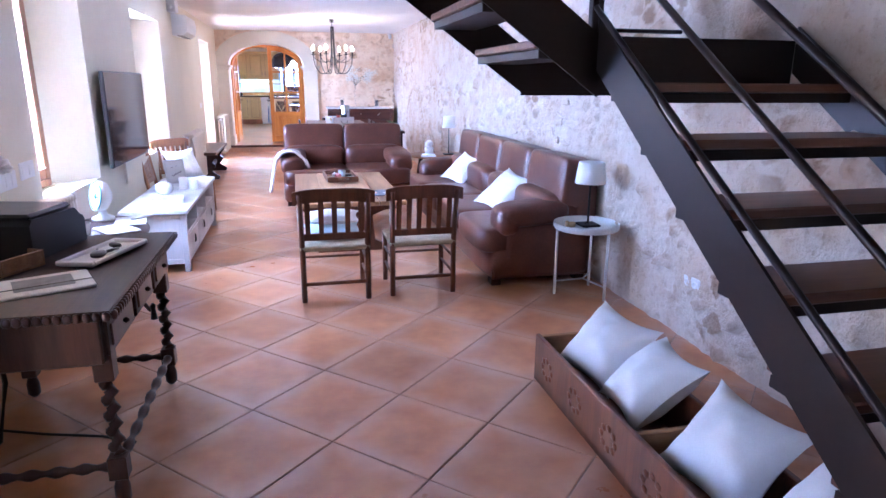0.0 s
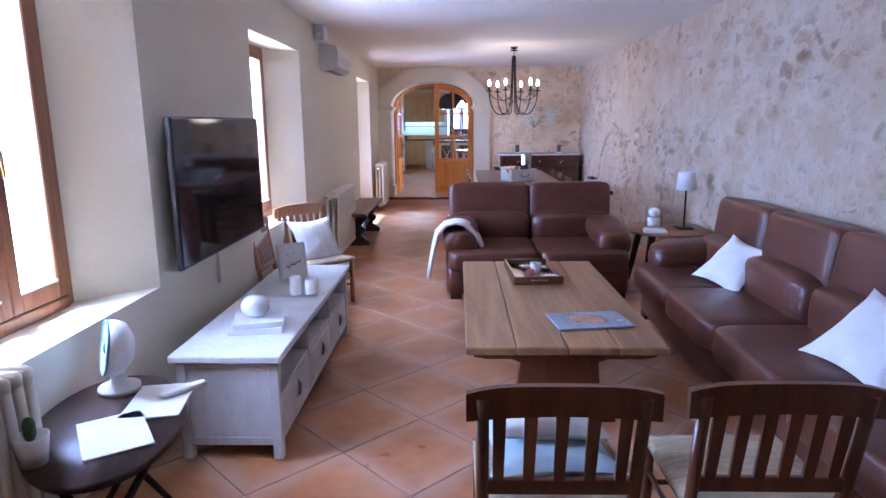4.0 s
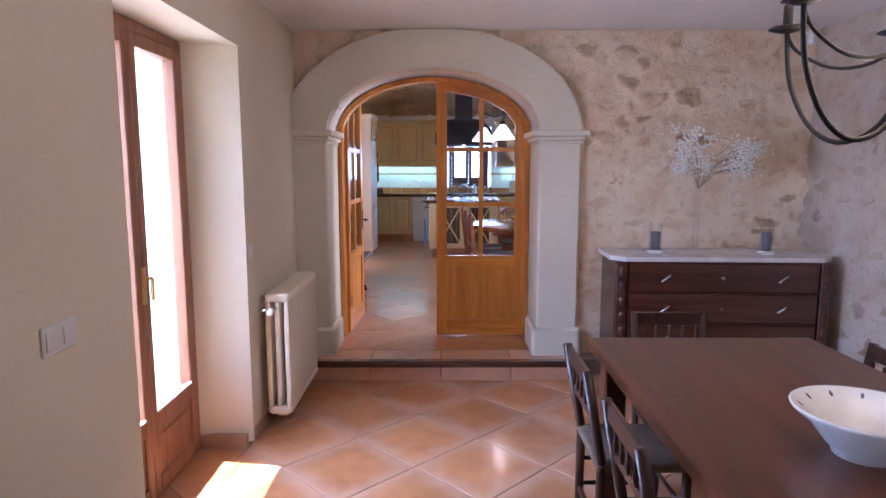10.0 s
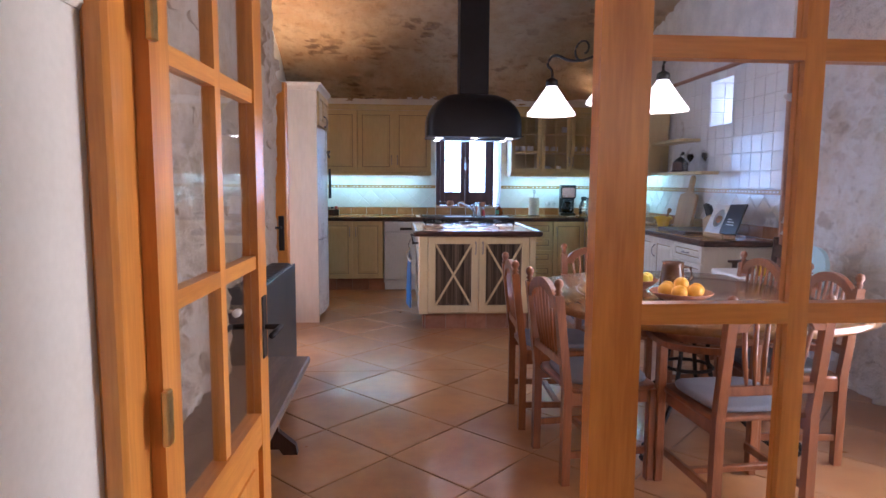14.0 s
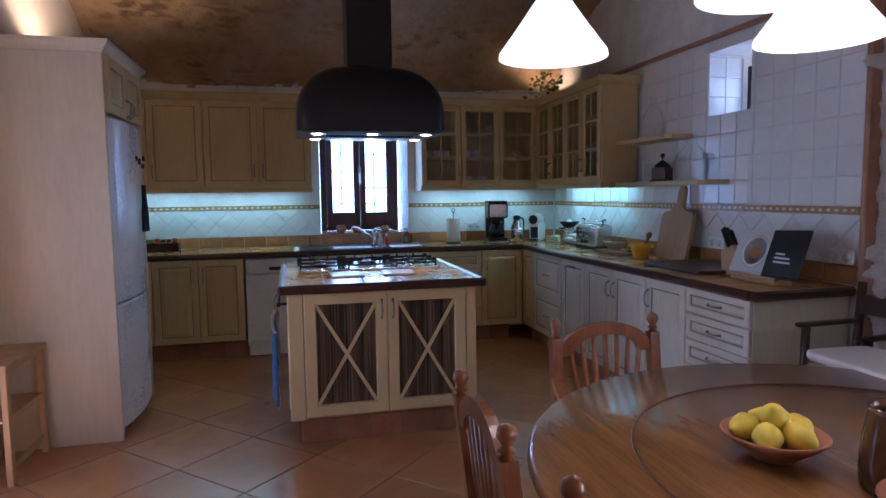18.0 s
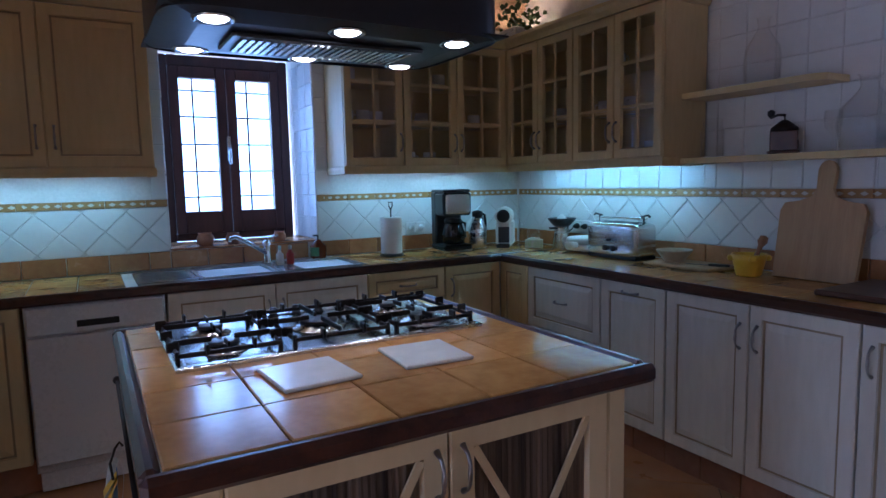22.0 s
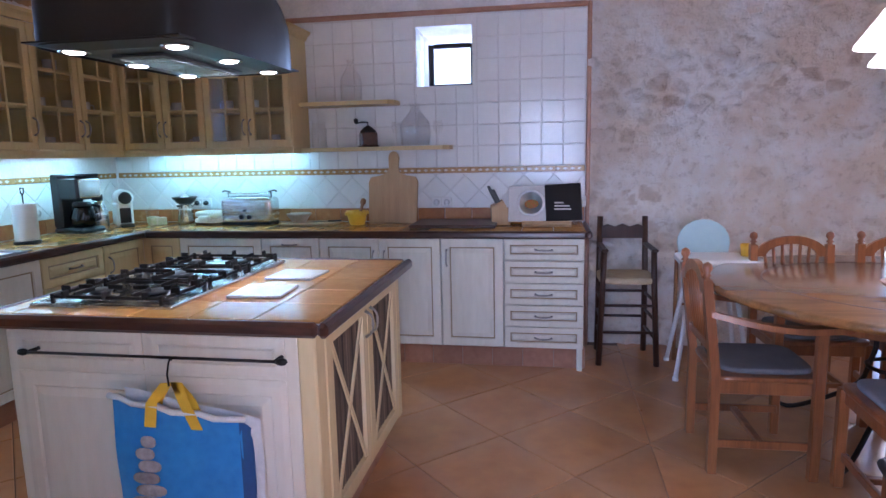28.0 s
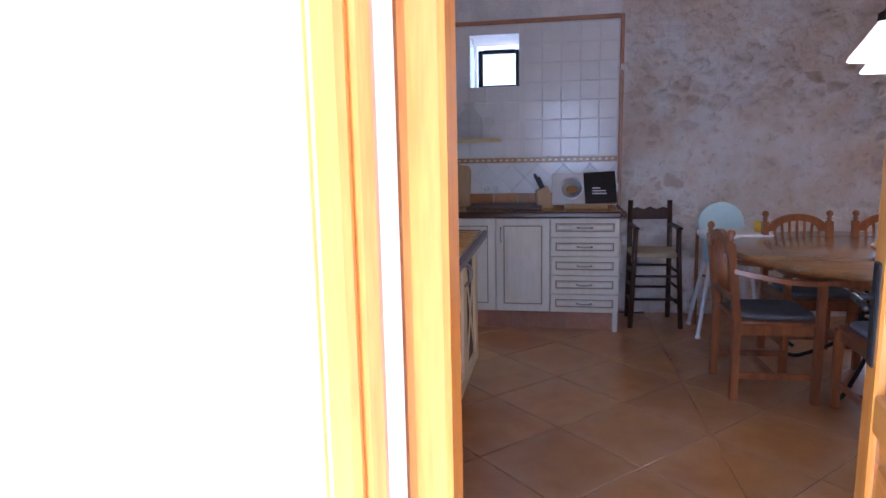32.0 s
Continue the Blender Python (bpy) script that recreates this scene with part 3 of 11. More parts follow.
    def mesh(self, name, mat):
        me = bpy.data.meshes.new(name)
        me.from_pydata(self.v, [], self.f)
        me.polygons.foreach_set("use_smooth", self.s)
        if mat:
            me.materials.append(mat)
        if self.marks:
            me.color_attributes.new("masonry", "FLOAT_COLOR", "POINT").data.foreach_set("color", self.marks)
        me.update()
        return me


def thing(name, place=(0, 0, 0), turn=0.0, label="", category="", group="", kind=""):
    """An Empty at a thing's base, which its parts hang from."""
    ob = new(name)
    ob.empty_display_size = 0.1
    ob.matrix_basis = pose(*place, 0, 0, turn)
    return tagged(ob, label, category, group, kind)


def part(name, b, mat, parent=None, label="", at=None):
    ob = new(name, b.mesh(name, mat) if isinstance(b, Build) else b)
    if at is not None:
        ob.matrix_basis = at
    if parent is not None:
        ob.parent = parent
    return tagged(ob, label)


def single(name, b, mat, label, category, at=None, group="", kind=""):
    """A thing made of one mesh."""
    return tagged(part(name, b, mat, None, "", at), label, category, group, kind)


def structure(name, b, mat, label="", category="", at=None):
    return tagged(part(name, b, mat, None, "", at), label, category, "", "structure")


def arc(cx, cz, rx, rz, a0, a1, count):
    return [(cx + rx * math.cos(radians(a0 + (a1 - a0) * k / count)), cz + rz * math.sin(radians(a0 + (a1 - a0) * k / count))) for k in range(count + 1)]


def wall_with_holes(b, axis, face, back, u0, u1, z0, z1, holes):
    """A wall between the planes face and back of an axis, with rectangular holes (u0, u1, z0, z1)."""
    us = sorted({u0, u1, *[h[0] for h in holes], *[h[1] for h in holes]})
    zs = sorted({z0, z1, *[h[2] for h in holes], *[h[3] for h in holes]})

    def open_at(i, j):
        if not (0 <= i < len(us) - 1 and 0 <= j < len(zs) - 1):
            return None
        uc, zc = (us[i] + us[i + 1]) / 2, (zs[j] + zs[j + 1]) / 2
        return any(h[0] < uc < h[1] and h[2] < zc < h[3] for h in holes)

    def at(d, u, z):
        return (d, u, z) if axis == "x" else (u, d, z)

    for i in range(len(us) - 1):
        for j in range(len(zs) - 1):
            if open_at(i, j):
                continue
            a, c, e, g = us[i], us[i + 1], zs[j], zs[j + 1]
            for d in (face, back):
                b.add([at(d, a, e), at(d, c, e), at(d, c, g), at(d, a, g)], [(0, 1, 2, 3)])
            if open_at(i - 1, j) is not False:
                pass
            for ni, nj, p, q in ((i - 1, j, (a, e), (a, g)), (i + 1, j, (c, e), (c, g)), (i, j - 1, (a, e), (c, e)), (i, j + 1, (a, g), (c, g))):
                if open_at(ni, nj) is not False:
                    b.add([at(face, *p), at(face, *q), at(back, *q), at(back, *p)], [(0, 1, 2, 3)])
    return b

KTABLE_WOOD.node_tree.nodes["Bump"].inputs["Strength"].default_value = 0.03
for m in (DARK_WOOD, DARK_WOOD_Y, TABLE_WOOD):
    m.node_tree.nodes["Principled BSDF"].inputs["Specular IOR Level"].default_value = 0.3


def rings(b, w, h, steps, cap=True, m=None):
    """Nested rectangles in x and z, each (inset, y): one connected panel."""
    verts, faces = [], []
    for inset, y in steps:
        verts += [(inset, y, inset), (w - inset, y, inset), (w - inset, y, h - inset), (inset, y, h - inset)]
    for i in range(len(steps) - 1):
        for k in range(4):
            a, c = i * 4 + k, i * 4 + (k + 1) % 4
            faces.append([a, c, c + 4, a + 4])
    if cap:
        n = (len(steps) - 1) * 4
        faces.append([n, n + 1, n + 2, n + 3])
    return b.add(verts, faces, m=m)


def smooth(points, steps=4):
    """Points along a smooth curve through the given ones."""
    pts = [Vector(q) for q in points]
    out = []
    for i in range(len(pts) - 1):
        a, b2, c, d = pts[max(0, i - 1)], pts[i], pts[i + 1], pts[min(len(pts) - 1, i + 2)]
        for k in range(steps):
            f = k / steps
            out.append(0.5 * (2 * b2 + (c - a) * f + (2 * a - 5 * b2 + 4 * c - d) * f * f + (3 * b2 - a - 3 * c + d) * f ** 3))
    return out + [pts[-1]]


# ---- structure ----
# Living room: x -0.53 to 3.33, y 0.1 to 16.95, floor at 0. Kitchen: y 17.55 to 24.6, floor at 0.15.
WEST, EAST, NORTH, CEIL = -0.53, 3.33, 16.95, 2.56
KFLOOR, KEAST, KNORTH, KSOUTH, KWEST, KPIER = 0.15, 3.11, 24.60, 17.55, -1.25, -0.69
TILE_SIDE = 0.5


def plan_block(b, outline, z0, z1):
    """A block over an outline in x and y."""
    count = len(outline)
    area = sum(outline[i][0] * outline[(i + 1) % count][1] - outline[(i + 1) % count][0] * outline[i][1] for i in range(count))
    pts = outline if area > 0 else outline[::-1]
    verts = [(x, y, z0) for x, y in pts] + [(x, y, z1) for x, y in pts]
    faces = [list(range(count))[::-1], list(range(count, 2 * count))]
    faces += [[i, (i + 1) % count, (i + 1) % count + count, i + count] for i in range(count)]
    return b.add(verts, faces)


def stone_cell(u, w, seed, size=5.0, squash=1.5):
    """Relief of rubble masonry in metres, how far a spot is stone and not mortar, and a number of its stone's own."""
    p = Vector((u * size, w * size * squash, seed))
    warp = p + 0.34 * noise.noise_vector(p * 0.9) + 0.10 * noise.noise_vector(p * 3.1)
    d, near = noise.voronoi(warp)
    c = near[0]
    own = noise.cell(c * 7.31)
    edge = min(1.0, max(0.0, (d[1] - d[0] - 0.05 - 0.10 * own) * 4.5))
    smear = noise.noise(Vector((u * 1.3, w * 1.3, seed + 5)))
    bare = min(1.0, max(0.0, 0.62 + 1.1 * smear + 0.7 * (own - 0.5)))
    stone = edge * edge * (3 - 2 * edge) * bare
    tilt = (warp.x - c.x) * (noise.cell(c * 3.7) - 0.5) * 0.034 + (warp.y - c.y) * (noise.cell(c * 5.9) - 0.5) * 0.030
    chip = 0.010 * noise.noise(p * 1.9) + 0.007 * noise.noise(p * 4.7) + 0.004 * noise.noise(p * 11.0)
    return 0.006 + 0.016 * stone * (0.5 + own) + tilt * stone + chip * (0.55 + 0.6 * stone) + 0.012 * smear, stone, own


def stone_sheet(axis, face, sign, u0, u1, z0, z1, seed, step=0.024, keep=None, size=5.0, deep=1.0):
    """A rough stone surface in front of a wall; sign: the way it faces along the axis."""
    nu, nz = max(2, round((u1 - u0) / step)), max(2, round((z1 - z0) / step))
    verts, faces, marks = [], [], []
    for i in range(nu + 1):
        for j in range(nz + 1):
            u, z = u0 + (u1 - u0) * i / nu, z0 + (z1 - z0) * j / nz
            h, stone, own = stone_cell(u, z, seed, size)
            d = face + sign * max(0.003, 0.03 + deep * h)
            verts.append((d, u, z) if axis == "x" else (u, d, z))
            marks += [stone, own, 0.0, 1.0]
    for i in range(nu):
        for j in range(nz):
            uc, zc = u0 + (u1 - u0) * (i + 0.5) / nu, z0 + (z1 - z0) * (j + 0.5) / nz
            if keep and not keep(uc, zc):
                continue
            a = i * (nz + 1) + j
            q = [a, a + nz + 1, a + nz + 2, a + 1]
            faces.append(q if (sign > 0) == (axis == "x") else q[::-1])
    b = Build().add(verts, faces, True)
    b.marks = marks
    return b


# Ground outside, one sheet with a rise under the house's sides.
structure("ground", Build().box(-60, -60, -0.12, 60, 80, -0.06, 0), EARTH, "pale dusty ground round the house", "ground")

# West wall with splayed openings: inner y0, y1, frame y0, y1, sill, top.
OPENINGS = [(3.00, 3.90, 3.05, 3.85, 0.0, 2.10), (6.64, 7.86, 6.78, 7.58, 0.74, 2.21), (9.50, 10.95, 9.74, 10.68, 0.72, 2.21), (14.38, 15.66, 14.42, 15.56, 0.0, 2.22)]
FRAME_X, OUTER_X = -0.83, -1.12
b = Build()
edges = [(0.1, 0.1)] + [p for o in OPENINGS for p in ((o[0], o[2]), (o[1], o[3]))] + [(NORTH + 0.6, NORTH + 0.6)]
for k in range(0, len(edges), 2):
    (a, a2), (c, c2) = edges[k], edges[k + 1]
    plan_block(b, [(WEST, a), (FRAME_X, a2), (OUTER_X, a2), (OUTER_X, c2), (FRAME_X, c2), (WEST, c)], 0, CEIL)
for y0, y1, f0, f1, sill, top in OPENINGS:
    shape = [(WEST, y0), (FRAME_X, f0), (OUTER_X, f0), (OUTER_X, f1), (FRAME_X, f1), (WEST, y1)]
    plan_block(b, shape, top, CEIL)
    if sill > 0:
        plan_block(b, shape, 0, sill)
wall_west = structure("wall_west", b, PLASTER, "cream plastered wall with deep splayed window openings", "wall")

# East wall, rough stone.
b = Build()
b.box(EAST, 0.1, 0, EAST + 0.5, KSOUTH, CEIL + 2.2, 0)
wall_east = structure("wall_east", b, MORTAR, "rubble stone wall pointed with pale lime mortar", "wall")
part("stone_face", stone_sheet("x", EAST, -1, 0.2, NORTH, 0, CEIL, 1.0, 0.021, None, 5.6, 1.45), MORTAR, wall_east)
part("stone_face", stone_sheet("x", EAST, -1, 0.2, 6.0, CEIL, CEIL + 2.2, 1.0, 0.08), MORTAR, wall_east)

# Ring of stones of a walled-up arch, just proud of the rubble.
rng_arch = random.Random(17)
for k in range(21):
    a0, a1 = radians(4 + 8.2 * k), radians(4 + 8.2 * (k + 1) - 0.9)
    r0, r1, lift = 0.79 + rng_arch.uniform(-0.02, 0.02), 0.93 + rng_arch.uniform(-0.03, 0.03), rng_arch.uniform(0.038, 0.054)
    ring4 = [(14.36 + r * math.cos(a), 0.58 + r * math.sin(a)) for r, a in ((r0, a0), (r1, a0), (r1, 0.5 * (a0 + a1)), (r1, a1), (r0, a1))]
    cy, cz = sum(p[0] for p in ring4) / 5, sum(p[1] for p in ring4) / 5
    vs = [(0.0, y - cy, z - cz) for y, z in ring4] + [(-lift + 0.006, y - cy, z - cz) for y, z in ring4] + [(-lift - rng_arch.uniform(0, 0.008), 0.86 * (y - cy), 0.86 * (z - cz)) for y, z in ring4]
    part("arch_stone", Build().add(vs, [[r * 5 + q, r * 5 + 5 + q, r * 5 + 5 + (q + 1) % 5, r * 5 + (q + 1) % 5] for r in (0, 1) for q in range(5)] + [[14, 13, 12, 11, 10]]), STONE, wall_east, at=pose(EAST - 0.004, cy, cz))

# South wall, behind the walk.
b = Build()
b.box(WEST, -0.3, 0, EAST + 0.5, 0.1, CEIL + 2.2, 0)
structure("wall_south", b, PLASTER, "cream plastered end wall", "wall")

# North wall with the arched doorway.
AX, ARX, SPRING, RISE = 0.495, 0.785, 1.84, 0.45
b = Build()
left, right = AX - ARX - 0.012, AX + ARX + 0.012
outline = [(WEST - 0.6, 0), (left, 0), (left, SPRING)] + arc(AX, SPRING, ARX + 0.012, RISE + 0.012, 180, 0, 24)[1:-1] + [(right, SPRING), (right, 0), (KEAST + 0.6, 0), (KEAST + 0.6, 4.0), (WEST - 0.6, 4.0)]
b.prism(outline, KSOUTH - NORTH, pose(0, NORTH, 0))
wall_north = structure("wall_north", b, WHITE_PLASTER, "thick stone wall with an arched doorway", "wall")
OARX, ORISE = 1.09, 0.73


def beside_arch(x, z):
    inside = abs(x - AX) < OARX - 0.03 and (z < SPRING or ((x - AX) / OARX) ** 2 + ((z - SPRING) / ORISE) ** 2 < 0.97)
    return not inside


part("stone_face", stone_sheet("y", NORTH, -1, WEST, EAST, 0, CEIL, 4.0, 0.020, beside_arch, 5.4, 1.7), NORTH_STONE, wall_north, "tan rubble stone with deep joints")

# Dressed stone surround of the arch.
surround = thing("arch_surround", (0, 0, 0), 0, "pale dressed sandstone arch with moulded imposts", "arch surround", kind="structure")
YF = NORTH - 0.10
for side in (-1, 1):
    x0, x1 = AX + side * ARX, AX + side * OARX
    part("pilaster", Build().box(min(x0, x1) - 0.0, YF, 0.13, max(x0, x1), NORTH + 0.42, 1.76, 0.012), ARCH_STONE, surround)
    e0, e1 = x0 - side * 0.035, x1 + side * 0.03
    part("base", Build().box(min(e0, e1), YF - 0.03, 0.12, max(e0, e1), NORTH + 0.30, 0.36, 0.02), ARCH_STONE, surround)
    imp = Build()
    for k, (out, z0, z1) in enumerate(((0.012, 1.745, 1.77), (0.03, 1.77, 1.80), (0.055, 1.80, 1.845))):
        imp.box(min(x0, x1) - out, YF - out, z0, max(x0, x1) + out, NORTH + 0.42, z1, 0.008)
    part("impost", imp, ARCH_STONE, surround)
ring = arc(AX, SPRING, ARX, RISE, 180, 0, 28)
outer = [(x, min(z, CEIL - 0.002)) for x, z in arc(AX, SPRING, OARX, ORISE, 0, 180, 28)]
for k in range(9):
    i0, i1 = round(28 * k / 9), round(28 * (k + 1) / 9)
    seg = ring[i0 : i1 + 1] + outer[28 - i1 : 28 - i0 + 1]
    part("voussoir", Build().prism(seg, 0.16 + 0.002 * (k % 2), pose(0, YF - 0.002 * (k % 2), 0)), ARCH_STONE, surround)

# Step up to the kitchen: dark nosing board and a tiled riser.
step = thing("doorway_step", (0, 0, 0), 0, "tiled step with a dark wooden nosing", "step", kind="structure")
part("nosing", Build().box(AX - 1.0, NORTH - 0.29, 0.105, AX + 1.12, NORTH - 0.215, 0.152, 0.010), MAHOGANY, step)
for k in range(4):
    part("threshold_tile", Build().box(AX - 0.99 + 0.525 * k, NORTH - 0.211, 0.10, AX - 0.99 + 0.525 * k + 0.519, NORTH + 0.022, 0.1495, 0.004), TILE, step)
for k in range(4):
    part("riser_tile", Build().box(AX - 0.98 + 0.52 * k, NORTH - 0.265, 0.0, AX - 0.98 + 0.52 * (k + 1) - 0.006, NORTH - 0.2, 0.105, 0.004), TILE, step)

# Ceilings.
b = Build()
b.box(WEST - 0.02, 0.05, CEIL, 0.55, NORTH + 0.02, CEIL + 0.2, 0)
b.box(0.55, 5.80, CEIL, EAST + 0.05, NORTH + 0.02, CEIL + 0.2, 0)
b.box(0.55, 0.05, CEIL, EAST + 0.05, 1.6, CEIL + 0.2, 0)
structure("ceiling", b, WHITE_PLASTER, "smooth white plaster ceiling", "ceiling")
b = Build()
b.box(0.35, 1.4, CEIL + 0.2, 0.55, 6.0, CEIL + 2.3, 0)
b.box(0.55, 1.4, CEIL + 0.2, EAST + 0.05, 1.6, CEIL + 2.3, 0)
b.box(0.55, 5.8, CEIL + 0.2, EAST + 0.05, 6.0, CEIL + 2.3, 0)
structure("wall_stairwell", b, WHITE_PLASTER, "white stairwell wall", "wall")
structure("ceiling_stairwell", Build().box(0.3, 1.3, CEIL + 2.2, EAST + 0.3, 6.1, CEIL + 2.4, 0), WHITE_PLASTER, "white stairwell ceiling", "ceiling")

# Skirting along the west wall.
sk = Build()
for a, c in ((3.92, 6.36), (6.36, 9.51), (9.51, 14.36), (15.67, 16.84)):
    sk.box(WEST - 0.005, a, 0, WEST + 0.012, c, 0.075, 0.003)
structure("baseboard", sk, SKIRT, "low terracotta skirting", "baseboard")
structure("baseboard_reveal", Build().box(-0.83, 15.56, 0, -0.54, 15.60, 0.075, 0.003, pose(0, 0.0, 0)), SKIRT, "low terracotta skirting", "baseboard")

# ---- kitchen shell ----
b = Build()
wall_with_holes(b, "x", KEAST, KEAST + 0.55, 20.93, KNORTH + 0.5, 0, 4.2, [(21.72, 22.13, 2.03, 2.44)])
kwall_east = structure("wall_kitchen_east", b, TILE_GROUT, "kitchen wall tiled in white", "wall")
b = Build()
wall_with_holes(b, "x", KEAST + 0.10, KEAST + 0.55, KSOUTH, 20.93, 0, 4.2, [(17.85, 18.95, 0.15, 2.25)])
kwall_stone = structure("wall_kitchen_stone", b, MORTAR, "whitewashed rubble stone wall", "wall")
KSTONE = stone_wall("whitewashed_rubble", (0.86, 0.83, 0.79), (0.78, 0.73, 0.67), (0.62, 0.54, 0.47), 0.05)
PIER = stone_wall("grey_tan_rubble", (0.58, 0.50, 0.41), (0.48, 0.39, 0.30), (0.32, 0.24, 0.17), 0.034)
part("stone_face", stone_sheet("x", KEAST + 0.10, -1, 18.97, 20.93, KFLOOR, 3.7, 8.0, 0.016, None, 6.5, 2.6), KSTONE, kwall_stone)
part("stone_face", stone_sheet("x", KEAST + 0.10, -1, KSOUTH, 18.97, 2.27, 3.7, 8.0, 0.06), KSTONE, kwall_stone)
b = Build()
wall_with_holes(b, "y", KNORTH, KNORTH + 0.55, KWEST - 0.5, KEAST + 0.55, 0, 4.2, [(0.66, 1.53, 1.16, 2.36)])
kwall_north = structure("wall_kitchen_north", b, TILE_GROUT, "kitchen wall tiled in white behind the counter", "wall")
b = Build()
wall_with_holes(b, "x", KWEST, KWEST - 0.12, 20.60, KNORTH + 0.5, 0, 4.2, [(20.80, 21.64, 0.15, 2.24)])
structure("wall_kitchen_west", b, WHITE_PLASTER, "white plastered wall with a doorway", "wall")
b = Build()
b.box(KPIER - 0.75, KSOUTH, 0, KPIER, 20.69, 4.2, 0)
kpier = structure("wall_kitchen_pier", b, MORTAR, "thick rubble stone wall", "wall")
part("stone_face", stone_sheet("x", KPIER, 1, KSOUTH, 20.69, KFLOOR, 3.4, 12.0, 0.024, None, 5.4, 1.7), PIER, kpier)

# Barrel vault, rough stone, springing from the north and south walls.
def vault_sheet():
    verts, faces, marks, na, nx = [], [], [], 200, 150
    mid, half, spring, rise = (KNORTH + KSOUTH) / 2, (KNORTH - KSOUTH) / 2 + 0.02, 2.50, 1.05
    for i in range(na + 1):
        a = math.pi * i / na
        for j in range(nx + 1):
            x = KWEST - 0.05 + (KEAST + 0.3 - KWEST) * j / nx
            h, stone, own = stone_cell(x, a * 2.6, 21.0, 4.6)
            verts.append((x, mid - (half - 1.7 * h) * math.cos(a), spring + (rise - 1.7 * h) * math.sin(a)))
            marks += [stone, own, 0.0, 1.0]
    for i in range(na):
        for j in range(nx):
            k = i * (nx + 1) + j
            faces.append([k, k + nx + 1, k + nx + 2, k + 1])
    b = Build().add(verts, faces, True)
    b.marks = marks
    return b


structure("ceiling_vault", vault_sheet(), VAULT, "rough brown stone barrel vault", "ceiling")
b = Build()
b.box(KWEST - 0.5, KSOUTH - 0.3, 3.9, KEAST + 0.6, KNORTH + 0.6, 4.2, 0)
structure("ceiling_roof", b, VAULT, "roof over the vault", "ceiling")
structure("trim_vault", Build().box(KWEST, KNORTH - 0.03, 2.42, KEAST, KNORTH + 0.005, 2.56, 0.01), WHITE_PLASTER, "white plaster band under the vault", "trim")
TRIM_TILE = material("terracotta_trim", (0.45, 0.24, 0.15), (0.36, 0.18, 0.11), 0.4, scale=8, fine=40)
structure("trim_tile_edge", Build().box(KEAST - 0.02, 20.905, KFLOOR, KEAST + 0.12, 20.935, 2.55, 0.008).box(KEAST - 0.02, 20.93, 2.515, KEAST + 0.02, KNORTH, 2.55, 0.008), TRIM_TILE, "thin terracotta edging round the wall tiles", "trim")

# Terrace outside the west door, and its sunlit wall.
structure("terrace", Build().box(-6, 17, 0.0, KWEST - 0.12, 27, 0.13, 0.01), EARTH, "pale terrace paving outside the kitchen door", "pavement")
OUTSIDE = material("white_exterior_render", (0.86, 0.84, 0.80), (0.82, 0.80, 0.76), 0.9, scale=2, fine=60, bump=0.2)
b = Build()
wall_with_holes(b, "x", KWEST - 0.125, KWEST - 0.20, 20.69, 27, 0.1, 4.2, [(20.76, 21.635, 0.1, 2.28)])
structure("wall_outside", b, OUTSIDE, "bright white rendered outside wall in full sun", "wall")

# Glowing sheet added to stand in for bright sky behind the kitchen window.
SKY_GLOW = glow("glowing_sky_sheet", (0.50, 0.74, 1.0), 2.0)
structure("backdrop", Build().box(-9, 33.0, -0.05, 12, 33.1, 14, 0), SKY_GLOW, "glowing sheet added as bright sky beyond the kitchen window", "backdrop")


# ---- doors and windows ----
def curve_strip(u0, u1, outer, inner, count=12):
    """Outline between two curves z(u)."""
    us = [u0 + (u1 - u0) * k / count for k in range(count + 1)]
    return [(u, outer(u)) for u in us] + [(u, inner(u)) for u in reversed(us)]


def ell(rx, rz, z=SPRING):
    return lambda u: z + rz * math.sqrt(max(0.0, 1 - (u / rx) ** 2))


